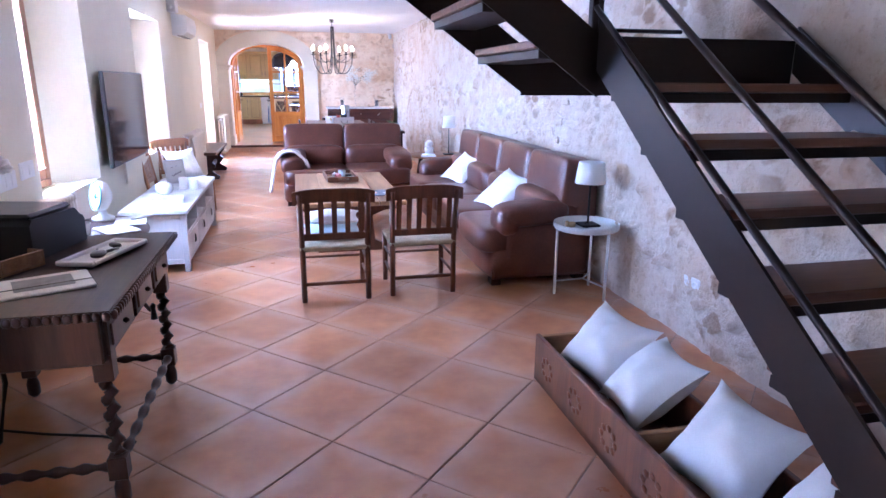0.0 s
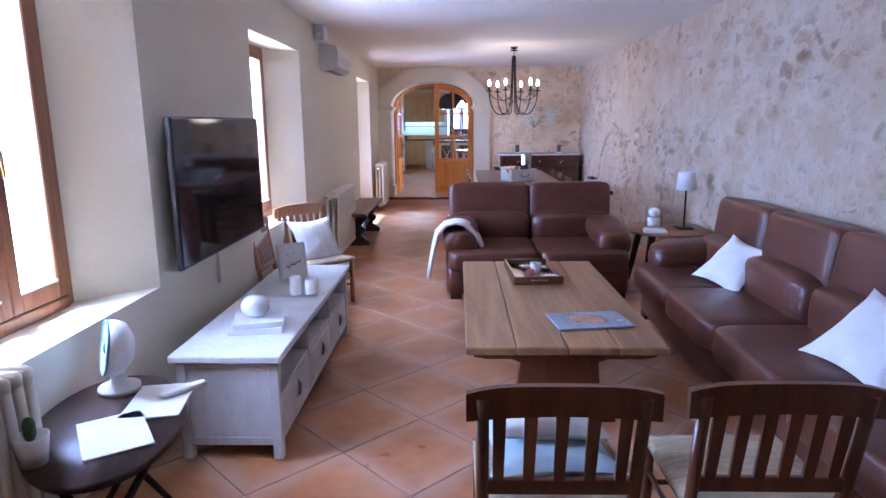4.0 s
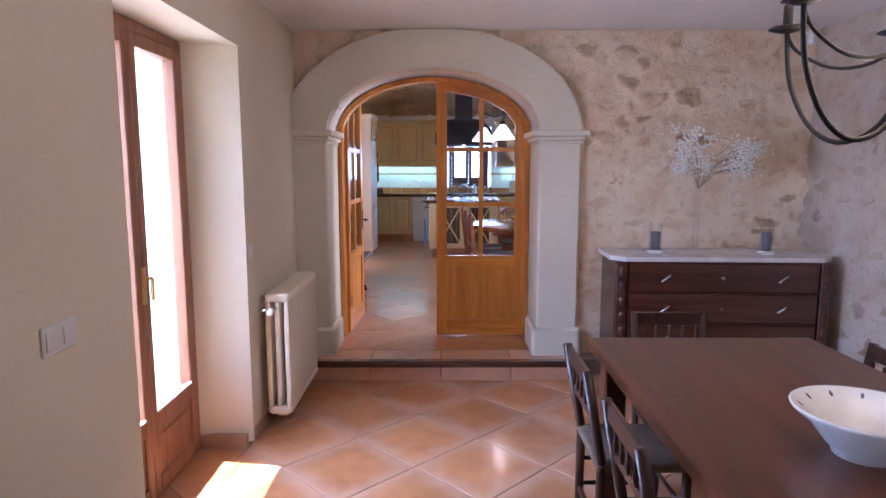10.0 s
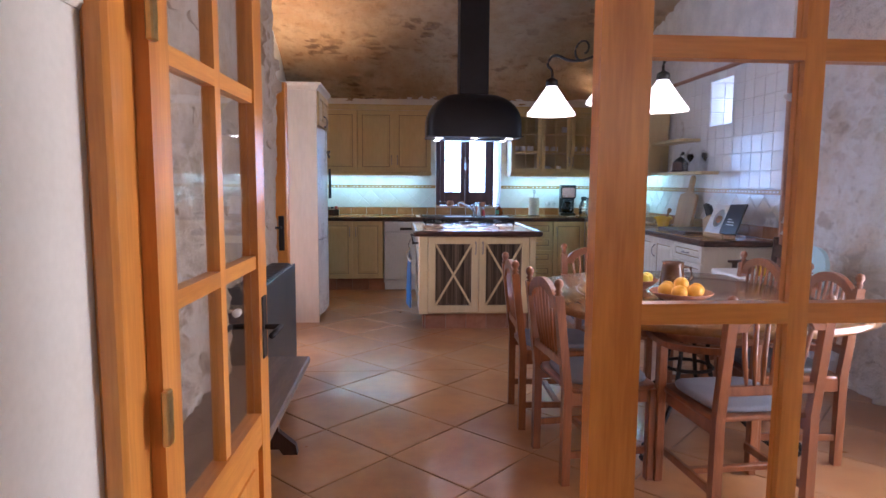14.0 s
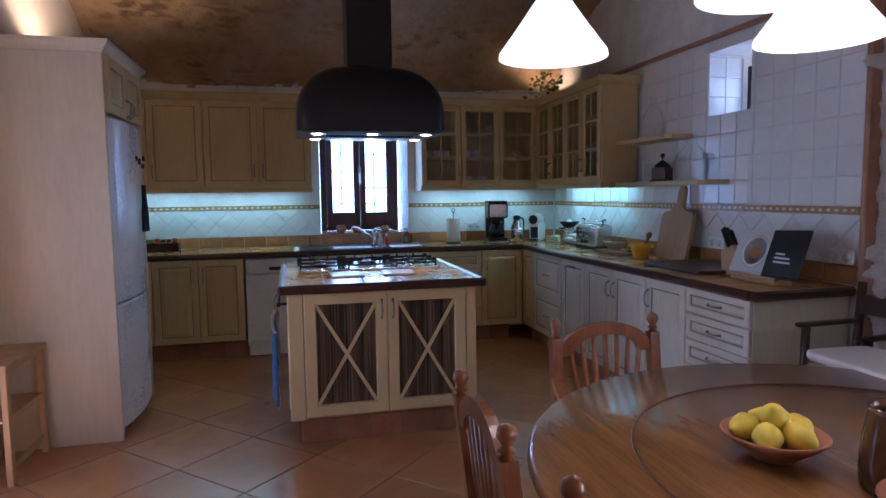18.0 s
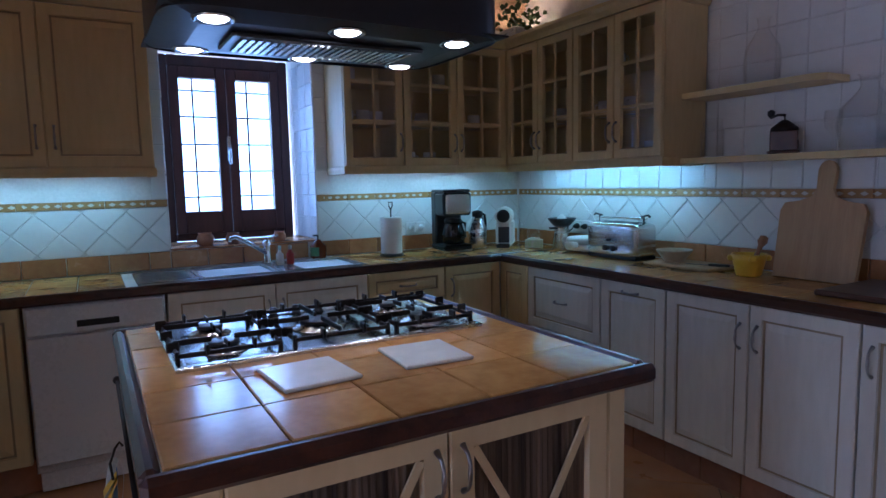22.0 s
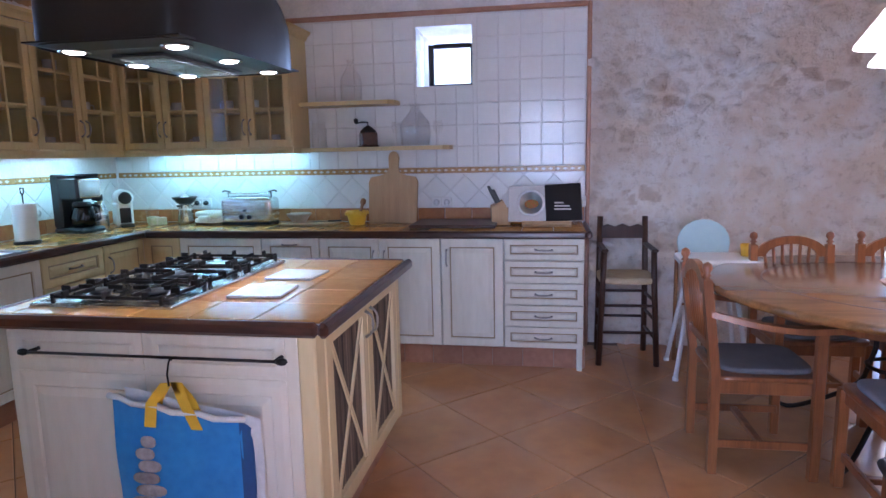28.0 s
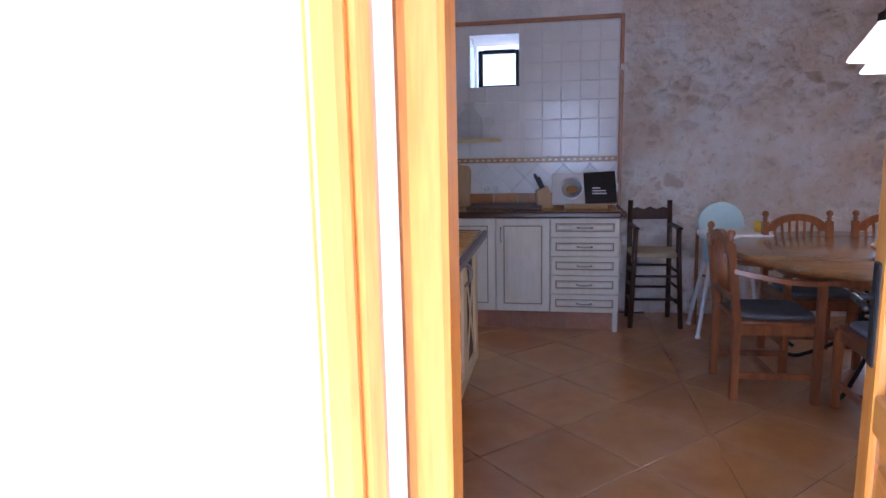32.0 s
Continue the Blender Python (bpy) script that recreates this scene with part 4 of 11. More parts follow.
def arched_leaf(name, sign, place, turn, label):
    """One glazed leaf of the arched double door; its hinge is the origin. u runs from the meeting edge to the hinge."""
    leaf = thing(name, place, turn, label, "door", kind="structure")
    W, z0 = 0.735, 0.012
    lift = SPRING - KFLOOR
    top = ell(0.745, 0.415, lift)
    rail = ell(0.665, 0.335, lift)

    def m(y):
        return Matrix.Translation((-sign * W, y, 0)) @ Matrix.Diagonal((sign, 1, 1, 1))

    T = 0.042
    part("stile", Build().prism([(0.003, z0), (0.088, z0), (0.088, top(0.088)), (0.003, top(0.003))], T, m(-T / 2)), PINE, leaf)
    part("stile", Build().prism([(0.652, z0), (0.732, z0), (0.732, top(0.732)), (0.70, top(0.70)), (0.652, top(0.652))], T, m(-T / 2)), PINE, leaf)
    part("top_rail", Build().prism(curve_strip(0.088, 0.652, top, rail), T - 0.002, m(-T / 2 + 0.001)), PINE_X, leaf)
    for a, c in ((z0, 0.15), (0.60, 0.69)):
        part("rail", Build().prism([(0.088, a), (0.652, a), (0.652, c), (0.088, c)], T - 0.002, m(-T / 2 + 0.001)), PINE_X, leaf)
    pan = Build().prism([(0.086, 0.148), (0.654, 0.148), (0.654, 0.602), (0.086, 0.602)], 0.016, m(-0.008))
    pan.prism([(0.14, 0.20), (0.60, 0.20), (0.60, 0.55), (0.14, 0.55)], 0.03, m(-0.015))
    part("panel", pan, PINE, leaf)
    part("muntin", Build().prism([(0.352, 0.69), (0.388, 0.69), (0.388, rail(0.37)), (0.352, rail(0.37))], 0.03, m(-0.015)), PINE, leaf)
    for z in (1.12, 1.567):
        for a, c in ((0.088, 0.352), (0.388, 0.652)):
            part("muntin", Build().prism([(a, z - 0.018), (c, z - 0.018), (c, z + 0.018), (a, z + 0.018)], 0.03, m(-0.015)), PINE_X, leaf)
    for a, c in ((0.088, 0.352), (0.388, 0.652)):
        for zb, zt in ((0.69, 1.102), (1.138, 1.549)):
            part("pane", Build().prism([(a, zb), (c, zb), (c, zt), (a, zt)], 0.004, m(-0.002)), CLEAR_PANE, leaf).visible_shadow = False
        part("pane", Build().prism([(a, 1.585), (c, 1.585)] + [(c + (a - c) * k / 6, rail(c + (a - c) * k / 6)) for k in range(7)], 0.004, m(-0.002)), CLEAR_PANE, leaf).visible_shadow = False
    for z in (0.3, 0.93, 1.62):
        part("hinge", Build().box(-0.012, -0.035, z - 0.05, 0.012, -0.021, z + 0.05, 0.003), BRASS, leaf)
    return leaf


frame_arch = thing("door_frame_arch", (0, 0, 0), 0, "varnished pine arched door frame", "door frame", kind="structure")
for side in (-1, 1):
    x0, x1 = AX + side * (ARX - 0.042), AX + side * (ARX - 0.001)
    part("jamb", Build().box(min(x0, x1), 17.34, KFLOOR, max(x0, x1), 17.45, SPRING, 0.008), PINE, frame_arch)
hoop = arc(AX, SPRING, ARX - 0.001, RISE - 0.001, 180, 0, 28) + arc(AX, SPRING, ARX - 0.042, RISE - 0.034, 0, 180, 28)
part("head", Build().prism(hoop, 0.11, pose(0, 17.34, 0)), PINE, frame_arch)
arched_leaf("door_arch_closed", 1, (AX + 0.752, 17.385, KFLOOR), 0, "closed pine leaf with six glass panes and a raised panel")
left_leaf = arched_leaf("door_arch_open", -1, (AX - 0.738, 17.43, KFLOOR), 88, "pine glazed leaf standing open into the kitchen")
hd = Build().rod((0.69, -0.02, 0.93), (0.69, -0.07, 0.93), 0.008).rod((0.69, -0.07, 0.93), (0.58, -0.07, 0.93), 0.008).box(0.67, -0.026, 0.84, 0.71, -0.020, 1.02, 0.003)
hd.rod((0.69, 0.02, 0.93), (0.69, 0.07, 0.93), 0.008).rod((0.69, 0.07, 0.93), (0.58, 0.07, 0.93), 0.008)
part("handle", hd, BLACK_IRON, left_leaf, "black lever handle")


def glazed_leaf(name, width, height, panel, place, turn, label, wood_z, wood_x, cols=1, bars=0, handle=True, hand_mat=BLACK_IRON):
    """A straight glazed door leaf; hinge at the origin, running along +x."""
    leaf = thing(name, place, turn, label, "door", kind="structure")
    T = 0.042
    part("stile", Build().box(0, -T / 2, 0.01, 0.09, T / 2, height, 0.006), wood_z, leaf)
    part("stile", Build().box(width - 0.09, -T / 2, 0.01, width, T / 2, height, 0.006), wood_z, leaf)
    zs = [(0.01, 0.13), (panel, panel + 0.09), (height - 0.10, height)] if panel else [(0.01, 0.13), (height - 0.10, height)]
    for a, c in zs:
        part("rail", Build().box(0.09, -T / 2 + 0.001, a, width - 0.09, T / 2 - 0.001, c, 0.005), wood_x, leaf)
    g0, g1 = (panel + 0.09 if panel else 0.13), height - 0.10
    if panel:
        part("panel", Build().box(0.088, -0.008, 0.128, width - 0.088, 0.008, panel + 0.002, 0.002).box(0.13, -0.015, 0.18, width - 0.13, 0.015, panel - 0.05, 0.01), wood_x, leaf)
    for k in range(1, cols):
        x = 0.09 + (width - 0.18) * k / cols
        part("muntin", Build().box(x - 0.015, -0.014, g0, x + 0.015, 0.014, g1, 0.004), wood_z, leaf)
    for k in range(1, bars + 1):
        z = g0 + (g1 - g0) * k / (bars + 1)
        part("muntin", Build().box(0.09, -0.013, z - 0.015, width - 0.09, 0.013, z + 0.015, 0.004), wood_x, leaf)
    for i in range(cols):
        for j in range(bars + 1):
            a, c = 0.09 + (width - 0.18) * i / cols, 0.09 + (width - 0.18) * (i + 1) / cols
            e, g = g0 + (g1 - g0) * j / (bars + 1), g0 + (g1 - g0) * (j + 1) / (bars + 1)
            part("pane", Build().box(a, -0.002, e, c, 0.002, g, 0), CLEAR_PANE, leaf).visible_shadow = False
    if handle:
        h = Build().box(width - 0.065, -0.028, 0.86, width - 0.025, 0.028, 1.10, 0.004)
        for s in (-1, 1):
            h.rod((width - 0.045, s * 0.02, 1.02), (width - 0.045, s * 0.065, 1.02), 0.008).rod((width - 0.045, s * 0.065, 1.02), (width - 0.16, s * 0.065, 1.02), 0.008)
        part("handle", h, hand_mat, leaf, "dark metal lever handle")
    for z in (0.3, height - 0.3, height / 2):
        part("hinge", Build().box(-0.012, -0.034, z - 0.045, 0.025, -0.0215, z + 0.045, 0.003), PEWTER, leaf)
    return leaf


PINE_Y = wood("varnished_pine_cross", (0.66, 0.30, 0.065), (0.50, 0.19, 0.035), "y", 0.32, coat=0.35)
# Kitchen door to the terrace: frame and leaf standing open against the stone return.
kframe = thing("door_frame_terrace", (0, 0, 0), 0, "varnished pine door frame", "door frame", kind="structure")
for y0, y1 in ((20.80, 20.85), (21.575, 21.64)):
    part("jamb", Build().box(-1.37, y0, KFLOOR, -1.27, y1, 2.18, 0.008), PINE, kframe)
part("head", Build().box(-1.37, 20.80, 2.18, -1.27, 21.64, 2.24, 0.008), PINE_Y, kframe)
for y0, y1 in ((20.70, 20.802), (21.638, 21.72)):
    part("casing", Build().box(-1.475, y0, KFLOOR, -1.372, y1, 2.20, 0.012).box(-1.495, (y0 + y1) / 2 - 0.02, KFLOOR, -1.47, (y0 + y1) / 2 + 0.02, 2.20, 0.008), PINE, kframe)
glazed_leaf("door_terrace", 0.727, 2.0, 0.72, (-1.29, 20.845, KFLOOR + 0.005), -11.3, "glazed pine door standing open against the wall", PINE, PINE_X, cols=2, bars=1)
# Door beside the start, standing open into the living room.
glazed_leaf("door_entrance", 0.60, 2.05, 0.62, (WEST + 0.01, 3.88, 0.008), 26, "glazed pine door standing open beside the desk", PINE, PINE_X, handle=False)


def casement(name, y0, y1, z0, z1, panel=0.0, label=""):
    """A two-leaf wooden window in the west wall."""
    win = thing(name, (FRAME_X, 0, 0), 0, label, "window", kind="structure")
    fr = 0.055
    part("frame", Build().box(-0.04, y0, z0, 0.035, y0 + fr, z1, 0.006), BROWN_WOOD, win)
    part("frame", Build().box(-0.04, y1 - fr, z0, 0.035, y1, z1, 0.006), BROWN_WOOD, win)
    part("frame", Build().box(-0.039, y0 + fr, z1 - fr, 0.034, y1 - fr, z1, 0.006), BROWN_WOOD, win)
    part("sill", Build().box(-0.039, y0 + fr, z0, 0.034 + (0.02 if not panel else 0), y1 - fr, z0 + (fr if not panel else 0.02), 0.006), BROWN_WOOD, win)
    mid = (y0 + y1) / 2
    zb = z0 + (fr if not panel else 0.025)
    for a, c in ((y0 + fr, mid), (mid, y1 - fr)):
        sash = part("sash", Build().box(-0.02, a + 0.002, zb, 0.045, a + 0.06, z1 - fr, 0.006).box(-0.02, c - 0.06, zb, 0.045, c - 0.002, z1 - fr, 0.006).box(-0.019, a + 0.06, z1 - fr - 0.06, 0.044, c - 0.06, z1 - fr, 0.005), BROWN_WOOD, win)
        low = Build().box(-0.019, a + 0.06, zb, 0.044, c - 0.06, zb + 0.075, 0.005)
        g0 = zb + 0.075
        if panel:
            low.box(-0.019, a + 0.06, zb + panel - 0.08, 0.044, c - 0.06, zb + panel, 0.005).box(-0.005, a + 0.058, zb + 0.07, 0.03, c - 0.058, zb + panel - 0.075, 0.003)
            low.box(0.0, a + 0.10, zb + 0.12, 0.038, c - 0.10, zb + panel - 0.12, 0.01)
            g0 = zb + panel
        part("bottom_rail", low, BROWN_WOOD, win)
        bead = Build().box(0.03, a + 0.06, g0, 0.052, c - 0.06, g0 + 0.012, 0.003)
        part("bead", bead, WHITE_PAINT, win, "pale glazing bead")
        part("pane", Build().box(-0.002, a + 0.058, g0, 0.002, c - 0.058, z1 - fr - 0.058, 0), CLEAR_PANE, win).visible_shadow = False
    h = Build().box(0.043, mid - 0.02, (z0 + z1) / 2 - 0.15, 0.052, mid + 0.02, (z0 + z1) / 2 + 0.02, 0.004).rod((0.05, mid, (z0 + z1) / 2 - 0.03), (0.085, mid, (z0 + z1) / 2 - 0.03), 0.008).rod((0.085, mid, (z0 + z1) / 2 - 0.03), (0.085, mid, (z0 + z1) / 2 - 0.13), 0.008)
    part("handle", h, BRASS, win, "brass window handle")
    return win


casement("window_1", 6.78, 7.58, 0.74, 2.21, 0, "brown wooden casement window, bright daylight behind")
casement("window_2", 9.74, 10.68, 0.72, 2.21, 0, "brown wooden casement window, bright daylight behind")
casement("window_3", 14.42, 15.56, 0.0, 2.22, 0.40, "brown wooden glazed terrace door with low panels")

# Kitchen window over the sink, with iron bars outside.
kw = thing("window_4", (0, 25.07, 0), 0, "dark brown two-leaf kitchen window behind iron bars", "window", kind="structure")
KW_WOOD = wood("dark_red_window_wood", (0.095, 0.032, 0.022), (0.060, 0.020, 0.014), "z", 0.45)
for x0, x1 in ((0.69, 0.75), (1.44, 1.50)):
    part("frame", Build().box(x0, -0.03, 1.16, x1, 0.04, 2.34, 0.006), KW_WOOD, kw)
part("frame", Build().box(0.75, -0.029, 2.27, 1.44, 0.039, 2.34, 0.006), KW_WOOD, kw)
part("frame", Build().box(0.75, -0.029, 1.173, 1.44, 0.039, 1.22, 0.006), KW_WOOD, kw)
for x0, x1 in ((0.75, 1.095), (1.095, 1.44)):
    part("sash", Build().box(x0 + 0.002, -0.05, 1.22, x0 + 0.062, 0.02, 2.27, 0.006).box(x1 - 0.062, -0.05, 1.22, x1 - 0.002, 0.02, 2.27, 0.006).box(x0 + 0.062, -0.049, 2.20, x1 - 0.062, 0.019, 2.27, 0.005).box(x0 + 0.062, -0.049, 1.22, x1 - 0.062, 0.019, 1.36, 0.005), KW_WOOD, kw)
    part("pane", Build().box(x0 + 0.06, -0.004, 1.36, x1 - 0.06, 0.0, 2.20, 0), CLEAR_PANE, kw).visible_shadow = False
part("handle", Build().box(1.083, -0.06, 1.68, 1.107, -0.05, 1.84, 0.003).rod((1.095, -0.05, 1.76), (1.095, -0.085, 1.76), 0.008).rod((1.095, -0.085, 1.76), (1.095, -0.085, 1.66), 0.009), STEEL, kw, "steel window handle")
for z in (1.45, 1.62, 1.80, 1.98, 2.15):
    part("bar", Build().rod((0.66, 0.16, z), (1.53, 0.16, z), 0.006, 6), BLACK_IRON, kw)
for x in (0.92, 1.27):
    part("bar", Build().rod((x, 0.165, 1.16), (x, 0.165, 2.36), 0.007, 6), BLACK_IRON, kw)
# Small square window high in the tiled wall.
sw = thing("window_5", (3.40, 0, 0), 0, "small square window with a dark iron frame", "window", kind="structure")
for a in (Build().box(-0.02, 21.73, 2.04, 0.02, 21.77, 2.36, 0.004), Build().box(-0.02, 22.05, 2.04, 0.02, 22.09, 2.36, 0.004), Build().box(-0.019, 21.77, 2.33, 0.019, 22.05, 2.365, 0.004), Build().box(-0.019, 21.77, 2.035, 0.019, 22.05, 2.07, 0.004)):
    part("frame", a, BLACK_IRON, sw)
part("pane", Build().box(-0.002, 21.77, 2.07, 0.002, 22.05, 2.33, 0), CLEAR_PANE, sw).visible_shadow = False


# ---- living room ----
DARK_RUSH = material("darkened_rush", (0.16, 0.11, 0.07), (0.09, 0.06, 0.04), 0.9, scale=12, fine=90, stretch=(1, 5, 1), bump=0.7, depth=0.006)


def rush_chair(name, place, turn, wood_mat, label, group, w=0.44, d=0.42, seat=0.41, top=0.80, slats=5, style="slats"):
    """A country chair with a woven rush seat; it faces +y."""
    ch = thing(name, place, turn, label, "chair", group)
    lean = 0.07
    for s in (-1, 1):
        part("leg", Build().tube([(s * (w / 2 - 0.02), -d / 2 + 0.02, 0), (s * (w / 2 - 0.02), -d / 2 + 0.02, seat), (s * (w / 2 - 0.015), -d / 2 + 0.02 - lean, top - 0.02)], 0.02, 8), wood_mat, ch)
        part("leg", Build().tube([(s * (w / 2 - 0.02), d / 2 - 0.02, 0), (s * (w / 2 - 0.02), d / 2 - 0.02, seat + 0.005)], 0.02, 8), wood_mat, ch)
        part("stretcher", Build().rod((s * (w / 2 - 0.02), -d / 2 + 0.02, 0.15), (s * (w / 2 - 0.02), d / 2 - 0.02, 0.15), 0.010, 8), wood_mat, ch)
        part("stretcher", Build().rod((s * (w / 2 - 0.02), -d / 2 + 0.02, 0.27), (s * (w / 2 - 0.02), d / 2 - 0.02, 0.27), 0.010, 8), wood_mat, ch)
    part("stretcher", Build().box(-w / 2 + 0.02, -d / 2 + 0.008, 0.12, w / 2 - 0.02, -d / 2 + 0.028, 0.145, 0.004), wood_mat, ch)
    part("stretcher", Build().rod((-w / 2 + 0.02, d / 2 - 0.02, 0.22), (w / 2 - 0.02, d / 2 - 0.02, 0.22), 0.010, 8), wood_mat, ch)
    rs, nw = Build(), 36
    rows = []
    for i in range(nw + 1):
        for j in range(nw + 1):
            u, v = i / nw * 2 - 1, j / nw * 2 - 1
            weave = 0.004 * abs(math.sin((u if abs(v) > abs(u) else v) * 0 + (v if abs(v) > abs(u) else u) * 22))
            rows.append((u * w / 2, v * d / 2, seat + 0.018 - 0.020 * max(abs(u), abs(v)) ** 6 + weave - 0.010 * (1 - max(abs(u), abs(v)))))
    rim = [i * (nw + 1) for i in range(nw + 1)] + [nw * (nw + 1) + j for j in range(1, nw + 1)] + [i * (nw + 1) + nw for i in range(nw - 1, -1, -1)] + [j for j in range(nw - 1, 0, -1)]
    base_n = len(rows)
    rows += [(rows[i][0] * 0.97, rows[i][1] * 0.97, seat - 0.03) for i in rim]
    fcs = [[i * (nw + 1) + j, (i + 1) * (nw + 1) + j, (i + 1) * (nw + 1) + j + 1, i * (nw + 1) + j + 1] for i in range(nw) for j in range(nw)]
    fcs += [[rim[k], base_n + k, base_n + (k + 1) % len(rim), rim[(k + 1) % len(rim)]] for k in range(len(rim))] + [[base_n + k for k in reversed(range(len(rim)))]]
    rs.add(rows, fcs, True)
    part("seat", rs, RUSH if style == "slats" else DARK_RUSH, ch, "woven rush seat")

    def back_y(z):
        return -d / 2 + 0.02 - lean * (z - seat) / (top - seat)

    if style == "slats":
        n = 12
        verts_low = [(-w / 2 - 0.03 + (w + 0.06) * k / n) for k in range(n + 1)]
        out = [(x, top - 0.085 + 0.012 * (1 - (2 * x / w) ** 2)) for x in verts_low] + [(x, top + 0.018 - 0.015 * (2 * x / w) ** 4) for x in reversed(verts_low)]
        part("crest_rail", Build().prism(out, 0.024, pose(0, back_y(top - 0.04) - 0.012, 0)), wood_mat, ch)
        part("back_rail", Build().box(-w / 2 + 0.03, back_y(seat + 0.08) - 0.01, seat + 0.05, w / 2 - 0.03, back_y(seat + 0.08) + 0.01, seat + 0.10, 0.004), wood_mat, ch)
        for k in range(slats):
            x = (w - 0.13) * (k / (slats - 1) - 0.5)
            sl = Build().add([(x - 0.016, back_y(seat + 0.09) - 0.006, seat + 0.09), (x + 0.016, back_y(seat + 0.09) - 0.006, seat + 0.09), (x + 0.016, back_y(seat + 0.09) + 0.006, seat + 0.09), (x - 0.016, back_y(seat + 0.09) + 0.006, seat + 0.09),
                              (x - 0.019, back_y(top - 0.07) - 0.006, top - 0.07), (x + 0.019, back_y(top - 0.07) - 0.006, top - 0.07), (x + 0.019, back_y(top - 0.07) + 0.006, top - 0.07), (x - 0.019, back_y(top - 0.07) + 0.006, top - 0.07)],
                             [(0, 1, 5, 4), (1, 2, 6, 5), (2, 3, 7, 6), (3, 0, 4, 7), (4, 5, 6, 7), (3, 2, 1, 0)])
            part("slat", sl, wood_mat, ch)
    else:
        for z0, z1 in ((top - 0.09, top - 0.02), (top - 0.23, top - 0.19)):
            part("back_rail", Build().box(-w / 2 + 0.02, back_y((z0 + z1) / 2) - 0.009, z0, w / 2 - 0.02, back_y((z0 + z1) / 2) + 0.009, z1, 0.004), wood_mat, ch)
        for k in range(slats):
            x = (w - 0.11) * (k / (slats - 1) - 0.5)
            part("spindle", Build().lathe([(0.006, 0), (0.010, 0.03), (0.006, 0.05), (0.009, 0.09), (0.006, 0.105)], 6, Matrix.Translation((x, back_y(top - 0.14), top - 0.195))), wood_mat, ch)
    return ch


def scatter(name, size, place, turns, label, mat=FABRIC, group="white cushions", wob=0.25):
    return single(name, Build().pillow(*size, wob=wob, pinch=0.16), mat, label, "cushion", pose(*place, *turns), group)


def radiator(name, place, turn, length, height, mat, label, fins=None, cols=3):
    """A column radiator; it runs along +x from the origin, its depth along y."""
    rad = thing(name, place, turn, label, "radiator")
    fins = fins or round(length / 0.05)
    pitch = length / fins
    fin = Build()
    for c in range(cols):
        y = -0.055 + 0.11 * c / (cols - 1)
        fin.puff(0.004, y - 0.016, 0.02, pitch - 0.004, y + 0.016, height - 0.02, 5, 10)
    fin.puff(0.002, -0.075, height - 0.055, pitch - 0.002, 0.075, height, 4, 10).puff(0.002, -0.075, 0, pitch - 0.002, 0.075, 0.055, 4, 10)
    me = fin.mesh("section", mat)
    for k in range(fins):
        part("section", me, None, rad, at=pose(pitch * k, 0, 0))
    for x in (0.06, length - 0.09):
        part("bracket", Build().box(x, -0.03, -0.03, x + 0.03, 0.03, 0.03, 0.003), mat, rad)
    return rad


def valve(rad, x, z, mat=WHITE_PLASTIC):
    part("valve", Build().rod((x - 0.03, 0, z), (x - 0.09, 0, z), 0.012).rod((x - 0.075, 0, z), (x - 0.075, 0.085, z), 0.009), CHROME, rad, "chrome pipe")
    part("knob", Build().lathe([(0.017, 0), (0.02, 0.02), (0.018, 0.05), (0.012, 0.055)], 12, pose(x - 0.09, 0, z, 0, -90, 0)), mat, rad)


# The radiators run along y: turn 90 puts +x to +y and +y to the wall at -x.
r1 = radiator("radiator", (WEST + 0.12, 5.55, 0.14), 90, 1.10, 0.68, RAD_PAINT, "cream enamelled column radiator under the window")
r2 = radiator("radiator", (WEST + 0.12, 11.62, 0.09), 90, 1.10, 0.70, RAD_PAINT, "cream enamelled column radiator beside the bench")
r3 = radiator("radiator", (WEST + 0.12, 15.80, 0.10), 90, 0.80, 0.74, RAD_PAINT, "cream enamelled column radiator beside the arch")
for r in (r2, r3):
    valve(r, 0.0, 0.66)
for r in (r1, r2, r3):
    tagged(r, group="cream radiators")


def screw_post(b, x, y, z0, z1, r=0.026, turns=5.0):
    """A barley-twist post."""
    pts, radii, n = [], [], int((z1 - z0) / 0.012)
    for k in range(n + 1):
        s = k / n
        a = 6.283185307 * turns * s
        pts.append((x + 0.008 * math.cos(a), y + 0.008 * math.sin(a), z0 + (z1 - z0) * s))
        radii.append(r * (0.78 + 0.22 * math.cos(a * 2)))
    return b.tube(pts, r, 8, radii=radii)


# Desk with barley-twist legs.
desk = thing("writing_desk", (0, 0, 0), 0, "dark carved wooden desk with twisted legs", "desk")
DX0, DX1, DY0, DY1, DZ = -0.50, 0.42, 4.40, 5.56, 0.78
part("desktop", Build().box(DX0, DY0, DZ - 0.03, DX1, DY1, DZ, 0.008), DARK_WOOD_Y, desk)
rope = Build()
for k in range(40):
    rope.puff(DX1 - 0.004, DY0 + 0.0288 * k, DZ - 0.032, DX1 + 0.018, DY0 + 0.0288 * (k + 1), DZ + 0.002, 2.5, 8)
for k in range(32):
    rope.puff(DX0 + 0.0288 * k, DY0 - 0.018, DZ - 0.032, DX0 + 0.0288 * (k + 1), DY0 + 0.004, DZ + 0.002, 2.5, 8)
part("carved_edge", rope, DARK_WOOD, desk, "rope-carved edge")
part("apron", Build().box(DX0 + 0.03, DY0 + 0.03, DZ - 0.20, DX1 - 0.05, DY1 - 0.03, DZ - 0.03, 0.006), DARK_WOOD, desk)
